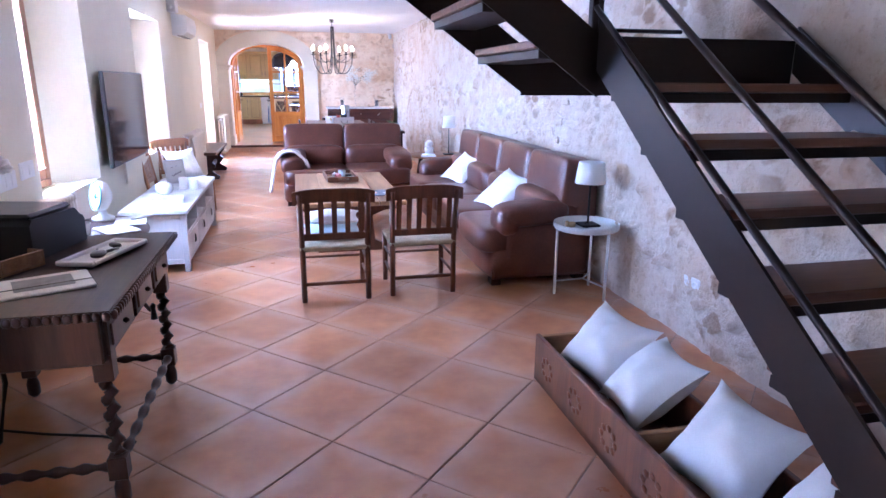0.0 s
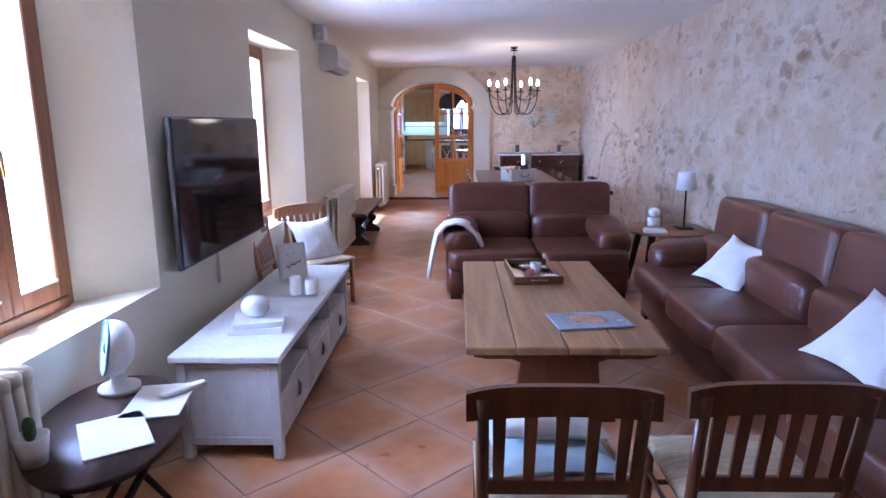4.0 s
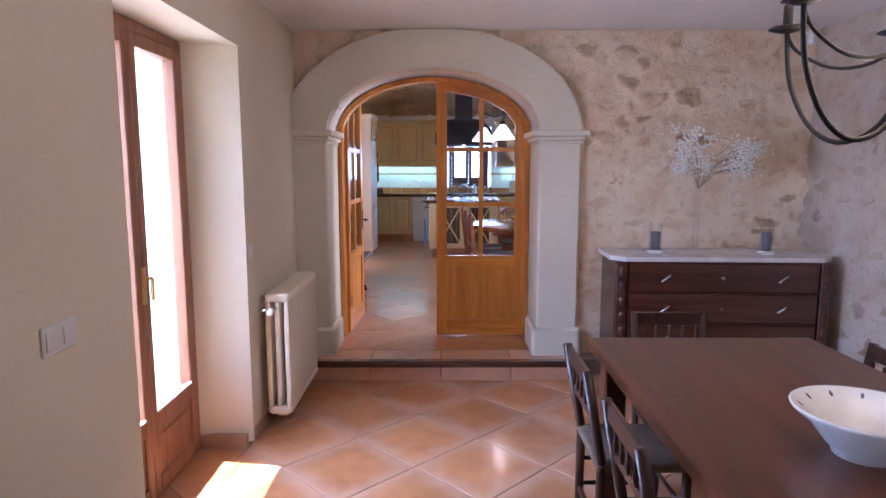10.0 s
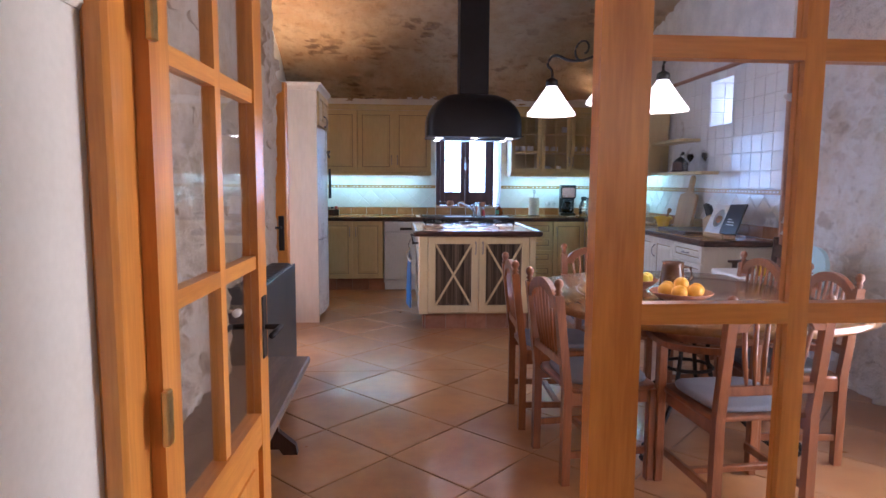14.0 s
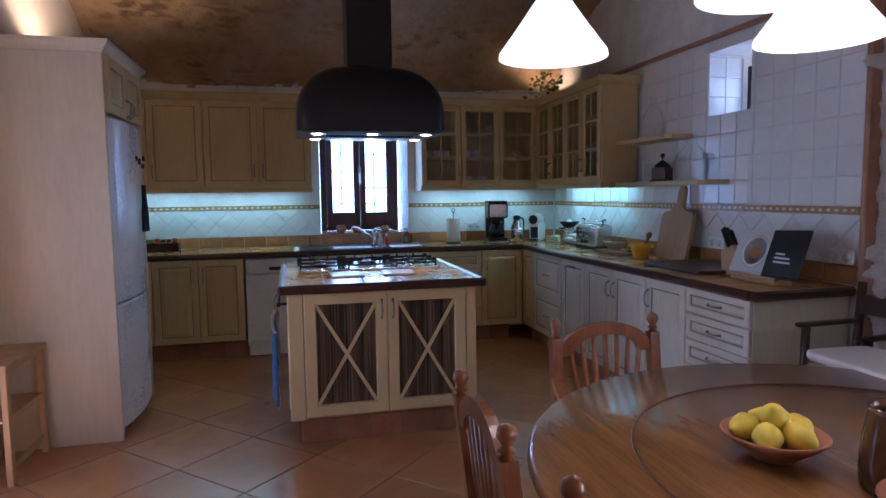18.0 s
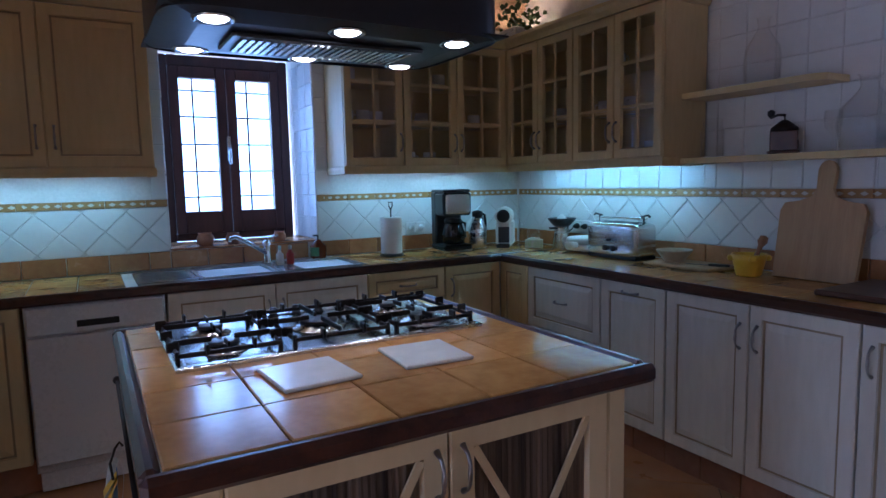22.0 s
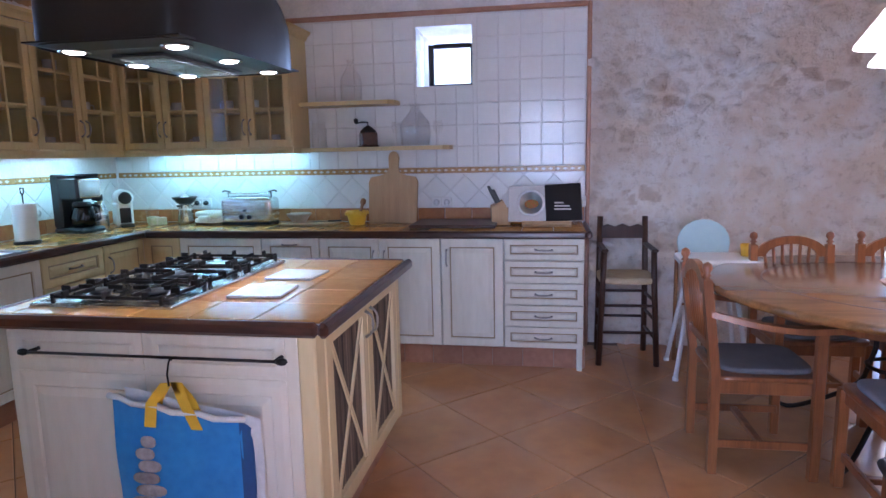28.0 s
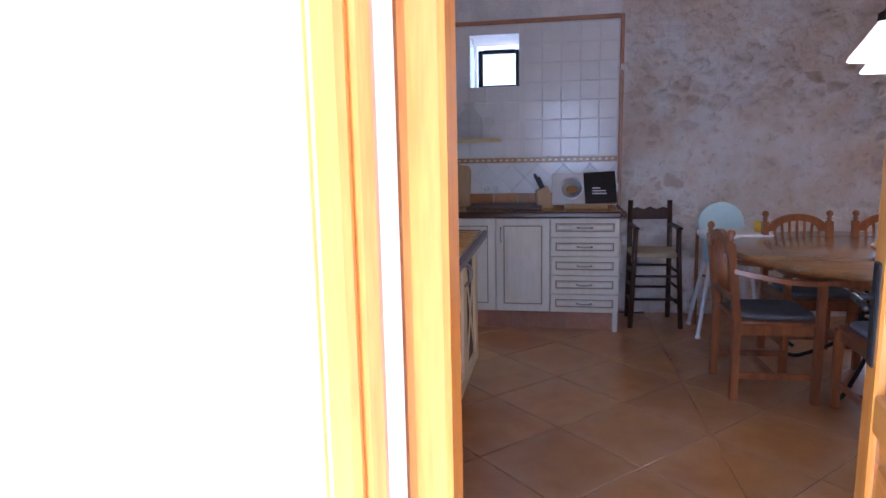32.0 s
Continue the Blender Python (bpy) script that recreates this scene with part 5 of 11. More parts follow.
for y0, y1 in ((4.46, 4.80), (4.84, 5.14), (5.18, 5.50)):
    dr = part("drawer", Build().box(DX1 - 0.05, y0, DZ - 0.18, DX1 - 0.035, y1, DZ - 0.05, 0.004).box(DX1 - 0.04, y0 + 0.03, DZ - 0.155, DX1 - 0.028, y1 - 0.03, DZ - 0.075, 0.004), DARK_WOOD, desk)
    part("pull", Build().lathe([(0.006, 0), (0.012, 0.012), (0.004, 0.022)], 10, pose(DX1 - 0.03, (y0 + y1) / 2, DZ - 0.115, 0, 90, 0)), BLACK_IRON, dr)
for x in (DX0 + 0.22, DX1 - 0.07):
    for y in (DY0 + 0.10, DY1 - 0.10):
        leg = Build().box(x - 0.032, y - 0.032, DZ - 0.28, x + 0.032, y + 0.032, DZ - 0.03, 0.004)
        screw_post(leg, x, y, 0.20, DZ - 0.27)
        leg.box(x - 0.032, y - 0.032, 0.11, x + 0.032, y + 0.032, 0.20, 0.004).lathe([(0.012, 0), (0.028, 0.02), (0.028, 0.07), (0.018, 0.11)], 12, pose(x, y, 0))
        part("leg", leg, DARK_WOOD, desk)
for (xa, ya), (xb, yb) in (((DX0 + 0.22, DY0 + 0.10), (DX1 - 0.07, DY0 + 0.10)), ((DX0 + 0.22, DY1 - 0.10), (DX1 - 0.07, DY1 - 0.10)), ((DX1 - 0.07, DY0 + 0.10), (DX1 - 0.07, DY1 - 0.10))):
    n = 42
    st = Build().tube([(xa + (xb - xa) * k / n, ya + (yb - ya) * k / n, 0.155) for k in range(n + 1)], 0.02, 8, radii=[0.022 * (0.75 + 0.25 * math.cos(k * 1.1)) for k in range(n + 1)])
    part("stretcher", st, DARK_WOOD, desk)
single("key_tassel", Build().lathe([(0.004, 0.07), (0.012, 0.06), (0.009, 0.045), (0.015, 0.0)], 10), BLACK, "dark tassel hanging from a drawer key", "tassel", pose(DX1 - 0.015, 5.02, DZ - 0.26))

# Printer.
pr = thing("printer", (-0.20, 5.30, DZ), 78, "black inkjet printer on the desk", "printer")
body = Build().prism([(-0.20, 0.0), (0.20, 0.0), (0.20, 0.10), (0.13, 0.165), (-0.18, 0.175), (-0.20, 0.15)], 0.44, pose(0, -0.22, 0.004))
part("body", body, BLACK, pr)
part("lid", Build().box(-0.19, -0.215, 0.175, 0.12, 0.215, 0.20, 0.012), BLACK, pr)
part("control_panel", Build().box(-0.045, -0.17, 0, 0.045, 0.17, 0.006, 0.003, pose(0.172, 0, 0.138, 0, 43, 0)), SCREEN, pr, "glossy control panel")
part("display", Build().box(-0.015, -0.02, 0, 0.015, 0.02, 0.002, 0.001, pose(0.1775, 0.01, 0.142, 0, 43, 0)), material("grey_display", (0.4, 0.42, 0.44), None, 0.3), pr)
part("paper_tray", Build().box(0.10, -0.15, 0.02, 0.215, 0.15, 0.035, 0.004), BLACK, pr)

# Small things on the desk.
wb = thing("letter_box", (-0.16, 5.02, DZ), -28, "open wooden letter tray on the desk", "tray")
part("base", Build().box(-0.15, -0.10, 0.0, 0.15, 0.10, 0.01, 0.002), OAK_X, wb)
for a in ((-0.15, -0.10, 0.15, -0.09), (-0.15, 0.09, 0.15, 0.10), (-0.15, -0.09, -0.14, 0.09), (0.14, -0.09, 0.15, 0.09)):
    part("side", Build().box(a[0], a[1], 0.01, a[2], a[3], 0.065, 0.002), OAK_X, wb)
single("spectacles", Build().tube([(0.03 * math.cos(k * 0.63) + 0.035, 0.025 * math.sin(k * 0.63), 0) for k in range(10)], 0.003, 6, True).tube([(0.03 * math.cos(k * 0.63) - 0.035, 0.025 * math.sin(k * 0.63), 0) for k in range(10)], 0.003, 6, True).tube([(0.066, 0, 0), (0.07, 0.12, 0.005)], 0.003, 6).tube([(-0.066, 0, 0), (-0.07, 0.12, 0.005)], 0.003, 6), BLACK, "dark spectacles lying in the tray", "spectacles", pose(-0.16, 4.99, DZ + 0.016, 0, 0, 20))
tr = thing("pen_tray", (0.215, 5.13, DZ), -18, "long white tray holding keys and glasses", "tray")
part("base", Build().box(-0.07, -0.19, 0.006, 0.07, 0.19, 0.014, 0.003).box(-0.08, -0.20, 0.010, 0.08, -0.185, 0.03, 0.004).box(-0.08, 0.185, 0.010, 0.08, 0.20, 0.03, 0.004).box(-0.08, -0.185, 0.010, -0.068, 0.185, 0.03, 0.004).box(0.068, -0.185, 0.010, 0.08, 0.185, 0.03, 0.004).box(-0.05, -0.15, 0, 0.05, 0.15, 0.007, 0.002), CERAMIC, tr)
single("key_bunch", Build().puff(-0.03, -0.05, 0, 0.03, 0.04, 0.025, 2.6, 10).rod((0.02, 0.04, 0.01), (0.05, 0.10, 0.008), 0.006, 6).rod((-0.01, 0.04, 0.01), (-0.03, 0.09, 0.008), 0.005, 6), BLACK, "black keys and case lying in the tray", "keys", pose(0.21, 5.07, DZ + 0.015))
single("key_fob", Build().puff(-0.02, -0.035, 0, 0.02, 0.035, 0.02, 3, 10), BLACK, "black car key in the tray", "keys", pose(0.235, 5.22, DZ + 0.015, 0, 0, 40))
mg = thing("magazine", (0.11, 4.73, DZ), 24, "grey folder with a picture on its cover", "magazine")
part("cover", Build().box(-0.16, -0.115, 0.0, 0.16, 0.115, 0.012, 0.003), PAPER, mg)
part("picture", Build().box(-0.09, -0.07, 0.012, 0.10, 0.075, 0.0132, 0), material("grey_photo", (0.24, 0.25, 0.27), (0.12, 0.13, 0.15), 0.4, scale=14, fine=40, bump=0.0), mg)
part("elastic", Build().box(-0.16, -0.035, 0.0125, 0.16, -0.030, 0.0145, 0), BLACK, mg)
# Flower vase with white blooms.
ov = thing("flower_vase", (-0.33, 4.92, DZ), 0, "tall clear glass vase with big white flowers", "vase")
part("vase", Build().lathe([(0.055, 0), (0.06, 0.01), (0.045, 0.12), (0.055, 0.26), (0.052, 0.26), (0.041, 0.12), (0.055, 0.015), (0.0, 0.012)], 20), CLEAR_GLASS, ov)
rng2 = random.Random(4)
for dx, dy, h, r in ((0.12, 0.09, 0.375, 0.078), (0.15, 0.32, 0.375, 0.060)):
    part("stem", Build().tube(smooth([(0, 0, 0.03), (dx * 0.2, dy * 0.2, h * 0.55), (dx * 0.7, dy * 0.7, h * 0.9), (dx, dy, h)]), 0.004, 6), LEAF, ov)
    fl = Build()
    for ring, (count, lift, size) in enumerate(((11, 4, 1.0), (10, 22, 0.92), (9, 42, 0.80), (7, 62, 0.62))):
        for k in range(count):
            fl.puff(0.0, -0.26 * r * size, -0.006, r * size, 0.26 * r * size, 0.006, 2.2, 8, pose(0, 0, 0, rng2.uniform(-14, 14), -lift + rng2.uniform(-8, 8), 360 * k / count + 25 * ring))
    part("flower", fl, PETAL, ov, "ruffled white petals", pose(dx, dy, h, 35, 25, 0))
# Desk lamp on an arm.
dl = thing("desk_lamp", (-0.44, 4.66, DZ), 0, "dark jointed desk lamp with a long head", "lamp")
part("base", Build().lathe([(0.08, 0), (0.08, 0.015), (0.015, 0.025)], 20), BLACK, dl)
part("arm", Build().rod((0, 0, 0.02), (0.0, -0.1, 0.42), 0.008).rod((0, -0.10, 0.42), (0.05, 0.36, 0.425), 0.007).rod((0, -0.13, 0.39), (0.05, 0.36, 0.395), 0.005), BLACK, dl)
part("head", Build().puff(-0.035, -0.02, -0.02, 0.035, 0.34, 0.02, 3.5, 12, pose(0.06, 0.33, 0.415, 8, 0, -6)), material("dark_grey_lamp", (0.06, 0.06, 0.065), None, 0.35, 0.4), dl)

# Wall sconce, switches and cables.
sc = thing("wall_sconce", (WEST + 0.005, 5.64, 1.83), 0, "lit wall lamp with a pleated white shade", "wall lamp")
part("shade", Build().add([(0.0, -0.05, 0.22), (0.0, 0.05, 0.22), (0.07, 0.035, 0.22), (0.07, -0.035, 0.22), (0.0, -0.16, -0.08), (0.0, 0.16, -0.08), (0.19, 0.10, -0.08), (0.19, -0.10, -0.08)], [(3, 7, 6, 2), (2, 6, 5, 1), (0, 4, 7, 3)]), glow("lit_shade", (1.0, 0.86, 0.66), 0.7), sc)
rim = Build()
for a, c in (((0.0, -0.16, -0.08), (0.19, -0.10, -0.08)), ((0.19, -0.10, -0.08), (0.19, 0.10, -0.08)), ((0.19, 0.10, -0.08), (0.0, 0.16, -0.08)), ((0.07, -0.035, 0.22), (0.19, -0.10, -0.08)), ((0.07, 0.035, 0.22), (0.19, 0.10, -0.08))):
    rim.rod(a, c, 0.006, 6)
part("rim", rim, BLACK_IRON, sc, "dark metal rim")
part("bulb", Build().lathe([(0.0, -0.045), (0.02, -0.03), (0.026, 0), (0.012, 0.05)], 12, pose(0.08, 0, 0.02)), glow("sconce_bulb", (1.0, 0.8, 0.55), 6.0), sc)
sc.scale = (0.78, 0.74, 0.80)
bulb_light("sconce_light", (WEST + 0.07, 5.64, 1.79), 0.5, WARM, 0.03)


def plate(name, y, z, w, h, rockers, label):
    p = thing(name, (WEST, y, z), 0, label, "switch")
    part("plate", Build().box(0.0, -w / 2, -h / 2, 0.009, w / 2, h / 2, 0.003), WHITE_PLASTIC, p)
    for k in range(rockers):
        c = -w / 2 + w * (k + 0.5) / rockers
        part("rocker", Build().box(0.009, c - w / rockers * 0.36, -h * 0.32, 0.013, c + w / rockers * 0.36, h * 0.32, 0.002), WHITE_PLASTIC, p)
    return p


plate("light_switch", 5.11, 1.40, 0.13, 0.10, 2, "white double switch plate on the wall")
plate("wall_sockets", 6.125, 0.965, 0.31, 0.10, 4, "white row of sockets on the wall")
plate("light_switch", 6.45, 0.99, 0.20, 0.10, 2, "white double switch plate beside the sockets")
plate("light_switch", 13.95, 1.10, 0.16, 0.085, 2, "white switch plate beside the terrace door")
plate("wall_socket", 15.72, 1.10, 0.05, 0.085, 1, "white narrow plate beside the terrace door")
single("power_adapter", Build().box(WEST, 4.76, 0.26, WEST + 0.055, 4.86, 0.33, 0.008), BLACK, "black power adapter plugged into the wall", "adapter")
single("power_cable", Build().tube([(WEST + 0.03, 4.81, 0.26), (WEST + 0.06, 4.80, 0.12), (WEST + 0.03, 4.74, 0.01), (WEST + 0.10, 4.60, 0.008)], 0.006, 6), CABLE, "black cable hanging from the adapter", "cable")
single("power_cable", Build().tube([(-0.40, 5.10, 0.56), (-0.42, 5.05, 0.30), (-0.33, 5.0, 0.10), (-0.10, 5.05, 0.012), (0.15, 4.98, 0.010), (0.30, 4.9, 0.010)], 0.006, 6), CABLE, "black cable trailing under the desk", "cable")
single("power_cable", Build().tube([(-0.20, 5.0, 0.56), (-0.18, 4.98, 0.30), (-0.2, 4.9, 0.08), (-0.28, 4.75, 0.012), (-0.38, 4.62, 0.012)], 0.010, 6), CABLE, "thick black cable under the desk", "cable")

# Folding round table with a fan and papers.
ft = thing("folding_table", (-0.22, 6.80, 0), 20, "dark folding table with an oval top", "table")
part("tabletop", Build().lathe([(0.0, 0.525), (0.24, 0.525), (0.245, 0.535), (0.24, 0.55), (0.0, 0.55)], 36, Matrix.Diagonal((1, 1.7, 1, 1))), DARK_WOOD_Y, ft)
for s in (-1, 1):
    part("leg", Build().rod((-0.16 * s, 0.27, 0.0), (0.16 * s, 0.22, 0.53), 0.013, 8), DARK_WOOD, ft)
    part("leg", Build().rod((-0.16 * s, -0.27, 0.0), (0.16 * s, -0.22, 0.53), 0.013, 8), DARK_WOOD, ft)
    part("stretcher", Build().rod((-0.12 * s, -0.27, 0.06), (-0.12 * s, 0.27, 0.06), 0.010, 8), DARK_WOOD, ft)
fan = thing("table_fan", (-0.32, 7.05, 0.55), -55, "small white round table fan", "fan")
part("base", Build().lathe([(0.075, 0), (0.075, 0.02), (0.03, 0.04), (0.022, 0.09)], 20), WHITE_PLASTIC, fan)
hm = pose(0, 0, 0.17, 80, 0, 0)
part("housing", Build().lathe([(0.05, -0.06), (0.095, -0.03), (0.105, 0.0), (0.105, 0.03), (0.097, 0.035), (0.095, 0.02), (0.0, 0.012)], 28, hm), WHITE_PLASTIC, fan)
gr = Build()
for r in (0.03, 0.05, 0.07, 0.088):
    gr.tube([(r * math.cos(0.262 * k), r * math.sin(0.262 * k), 0.034) for k in range(24)], 0.0022, 5, True, hm)
part("grille", gr, WHITE_PLASTIC, fan)
part("hub", Build().lathe([(0.022, 0.02), (0.022, 0.036), (0.0, 0.042)], 16, hm), material("teal_hub", (0.04, 0.20, 0.24), None, 0.4), fan, "dark teal hub")
part("ring", Build().tube([(0.1 * math.cos(0.196 * k), 0.1 * math.sin(0.196 * k), 0.034) for k in range(32)], 0.006, 6, True, hm), material("teal_ring", (0.10, 0.36, 0.42), None, 0.4), fan, "pale teal ring")
cp = thing("cactus_pot", (-0.30, 6.53, 0.55), 0, "small white pot with a cactus", "plant pot")
part("pot", Build().lathe([(0.038, 0), (0.05, 0.09), (0.046, 0.09), (0.04, 0.075), (0.0, 0.07)], 20), CERAMIC, cp)
part("cactus", Build().puff(-0.018, -0.018, 0.07, 0.018, 0.018, 0.15, 2.4, 10), LEAF, cp)
for k, (x, y, t) in enumerate(((-0.12, 6.95, 10), (-0.15, 6.70, 35))):
    single("magazine", Build().box(-0.10, -0.14, 0.0, 0.10, 0.14, 0.008, 0.002), PAPER, "magazine lying on the folding table", "magazine", pose(x, y, 0.551, 0, 0, t), "loose papers")
single("remote_control", Build().puff(-0.02, -0.09, 0, 0.02, 0.09, 0.018, 5, 12), WHITE_PLASTIC, "white remote on the folding table", "remote", pose(-0.06, 7.02, 0.56, 0, 0, -40))

# Television and its white stand.
tv = thing("television", (WEST + 0.005, 8.605, 1.19), 0, "large black flat television on the wall", "television")
part("mount", Build().box(0.0, -0.2, -0.15, 0.055, 0.2, 0.15, 0.006), BLACK, tv)
part("casing", Build().box(0.055, -0.675, -0.39, 0.088, 0.675, 0.39, 0.008), BLACK, tv)
part("screen", Build().box(0.087, -0.665, -0.375, 0.0905, 0.665, 0.38, 0.001), SCREEN, tv, "glossy black screen")
part("cable_cover", Build().box(0.0, -0.02, -0.62, 0.02, 0.02, -0.15, 0.004), PLASTER, tv)
unit = thing("tv_stand", (-0.32, 7.50, 0), 0, "whitewashed wooden television stand with drawers", "cabinet")
UL, UD, UH = 1.78, 0.47, 0.52
part("top", Build().box(-0.02, -0.03, UH - 0.035, UD + 0.02, UL + 0.03, UH, 0.005), WHITE_PAINT, unit)
for x in (0.0, UD - 0.045):
    for y in (0.0, UL - 0.045):
        part("leg", Build().box(x, y, 0, x + 0.045, y + 0.045, UH - 0.035, 0.004), WHITE_PAINT, unit)
for y in (0.008, UL - 0.028):
    part("side_panel", Build().box(0.045, y, 0.07, UD - 0.045, y + 0.02, UH - 0.035, 0.003).box(0.045, y - 0.006, 0.07, UD - 0.045, y + 0.006, 0.11, 0.003).box(0.045, y - 0.006, UH - 0.075, UD - 0.045, y + 0.006, UH - 0.035, 0.003), WHITE_PAINT, unit)
part("back_panel", Build().box(0.005, 0.045, 0.07, 0.018, UL - 0.045, UH - 0.035, 0.002), WHITE_PAINT, unit)
part("bottom", Build().box(0.018, 0.03, 0.07, UD - 0.01, UL - 0.03, 0.095, 0.003), WHITE_PAINT, unit)
part("shelf", Build().box(0.018, 0.03, 0.30, UD - 0.01, UL - 0.03, 0.32, 0.003), WHITE_PAINT, unit)
for k in range(3):
    y0, y1 = 0.05 + k * (UL - 0.10) / 3, 0.05 + (k + 1) * (UL - 0.10) / 3
    if k:
        part("divider", Build().box(0.018, y0 - 0.012, 0.095, UD - 0.005, y0 + 0.012, UH - 0.035, 0.003), WHITE_PAINT, unit)
    dr = part("drawer", Build().box(UD - 0.03, y0 + 0.016, 0.105, UD - 0.006, y1 - 0.016, 0.292, 0.005), WHITE_PAINT, unit)
    part("cup_pull", Build().lathe([(0.0, 0.02), (0.03, 0.018), (0.045, 0.0)], 14, pose(UD - 0.008, (y0 + y1) / 2, 0.21, 0, 90, 0), turn=3.14159), PEWTER, dr, "dark cup handle")
for k in range(2):
    single("book", Build().box(-0.13 + 0.015 * k, -0.10, 0.0, 0.13, 0.10, 0.03, 0.003), PAPER, "white book lying on the television stand", "book", pose(-0.05, 7.86, UH + 0.0305 * k, 0, 0, 10 + 6 * k), "stacked books")
single("round_ornament", Build().puff(-0.07, -0.07, 0, 0.07, 0.07, 0.11, 2.3, 18), CERAMIC, "round white ornament on the books", "ornament", pose(-0.06, 7.87, UH + 0.0615))
cd2 = thing("candle_dish", (0.02, 8.50, UH), -25, "square glass dish with two cream candles on the television stand", "candle dish")
part("dish", Build().add([(-0.11, -0.09, 0.0), (0.11, -0.09, 0.0), (0.11, 0.09, 0.0), (-0.11, 0.09, 0.0), (-0.13, -0.11, 0.022), (0.13, -0.11, 0.022), (0.13, 0.11, 0.022), (-0.13, 0.11, 0.022)], [(3, 2, 1, 0), (0, 1, 5, 4), (1, 2, 6, 5), (2, 3, 7, 6), (3, 0, 4, 7)]), CLEAR_GLASS, cd2)
for x, y, h in ((-0.03, -0.02, 0.11), (0.045, 0.03, 0.09)):
    part("candle", Build().lathe([(0.034, 0.003), (0.036, 0.01), (0.036, h), (0.028, h + 0.006), (0.001, h)], 18, pose(x, y, 0)), PETAL, cd2, "cream pillar candle")
pf = thing("picture_frame", (-0.14, 8.92, UH), 35, "white frame with a grey drawing", "picture frame")
tilt = pose(0, 0, 0, -12, 0, 0)
part("frame", Build().box(-0.10, -0.008, 0.0, 0.10, 0.008, 0.235, 0.004, tilt), WHITE_PAINT, pf)
part("print", Build().box(-0.082, -0.0105, 0.018, 0.082, -0.0085, 0.217, 0, tilt), PAPER, pf)
GREY_INK = material("grey_ink", (0.16, 0.16, 0.18), None, 0.7)
for points in ([(-0.045, 0.085), (-0.03, 0.07), (-0.012, 0.085), (0.0, 0.095)], [(0.0, 0.095), (0.015, 0.085), (0.03, 0.105), (0.045, 0.10), (0.055, 0.115)]):
    part("drawn_line", Build().tube([(x, -0.0108, z) for x, z in points], 0.004, 5, m=tilt), GREY_INK, pf)
for x, z in ((-0.04, 0.155), (0.005, 0.165)):
    part("drawn_line", Build().tube([(x, -0.0108, z), (x + 0.02, -0.0108, z + 0.004)], 0.002, 5, m=tilt), GREY_INK, pf)
part("stand", Build().box(-0.02, 0.008, 0.0, 0.02, 0.10, 0.006, 0.002), WHITE_PAINT, pf)

# Country chairs by the window and round the low table.
rush_chair("rush_chair", (-0.24, 10.10, 0), -133, HONEY_WOOD, "honey wooden chair with a rush seat by the window", "window chairs", 0.46, 0.42, 0.40, 0.83, 6)
scatter("cushion", (0.44, 0.42, 0.15), (-0.26, 10.12, 0.555), (58, 0, 47), "white fluffy cushion leaning on the chair back", FUR)
rush_chair("rush_chair", (-0.30, 9.48, 0), -92, HONEY_WOOD, "honey wooden chair tucked beside the television stand", "window chairs", 0.38, 0.42, 0.40, 0.82, 6)
rush_chair("rush_chair", (1.265, 6.76, 0), 0, CHAIR_WOOD, "dark wooden slat-back chair with cushions on its seat", "low table chairs", 0.49, 0.44, 0.40, 0.80, 5)
rush_chair("rush_chair", (1.895, 6.78, 0), 0, CHAIR_WOOD, "dark wooden slat-back chair with a rush seat", "low table chairs", 0.49, 0.44, 0.40, 0.80, 6)
scatter("cushion", (0.44, 0.40, 0.09), (1.265, 6.80, 0.47), (0, 0, 4), "pale blue seat cushion on the chair", material("pale_blue_cotton", (0.55, 0.68, 0.74), (0.46, 0.60, 0.68), 0.95, scale=9, fine=140, bump=0.3))
scatter("cushion", (0.40, 0.22, 0.10), (1.27, 6.82, 0.555), (8, 0, 0), "white cushion on the chair", FABRIC)

# Low oak table.
lt = thing("coffee_table", (1.485, 8.57, 0), 0, "low oak table on carved trestle feet", "table")
for k in range(4):
    x = -0.48 + 0.24 * k
    part("plank", Build().box(x, -0.93, 0.46, x + 0.238, 0.93, 0.50, 0.006), OAK, lt)
for s in (-1, 1):
    part("trestle", Build().prism([(-0.30, 0.0), (0.30, 0.0), (0.30, 0.06), (0.22, 0.10), (0.20, 0.33), (0.34, 0.39), (0.36, 0.46), (-0.36, 0.46), (-0.34, 0.39), (-0.20, 0.33), (-0.22, 0.10), (-0.30, 0.06)], 0.06, pose(0, s * 0.66 - 0.03, 0)), CHAIR_WOOD, lt)
    part("cleat", Build().prism([(-0.46, 0.46), (-0.44, 0.42), (-0.38, 0.41), (0.38, 0.41), (0.44, 0.42), (0.46, 0.46)], 0.05, pose(0, s * 0.82 - 0.025, 0)), CHAIR_WOOD, lt)
part("stretcher", Build().box(-0.03, -0.66, 0.14, 0.03, 0.66, 0.21, 0.006), CHAIR_WOOD, lt)
tray = thing("wooden_tray", (1.48, 9.06, 0.501), 3, "dark wooden tray on the low table", "tray")
part("base", Build().box(-0.16, -0.27, 0, 0.16, 0.27, 0.012, 0.003), CHAIR_WOOD, tray)
part("handle", Build().tube([(-0.055, -0.27, 0.03), (-0.055, -0.287, 0.034), (0.055, -0.287, 0.034), (0.055, -0.27, 0.03)], 0.004, 6), STEEL, tray, "bent steel handle")
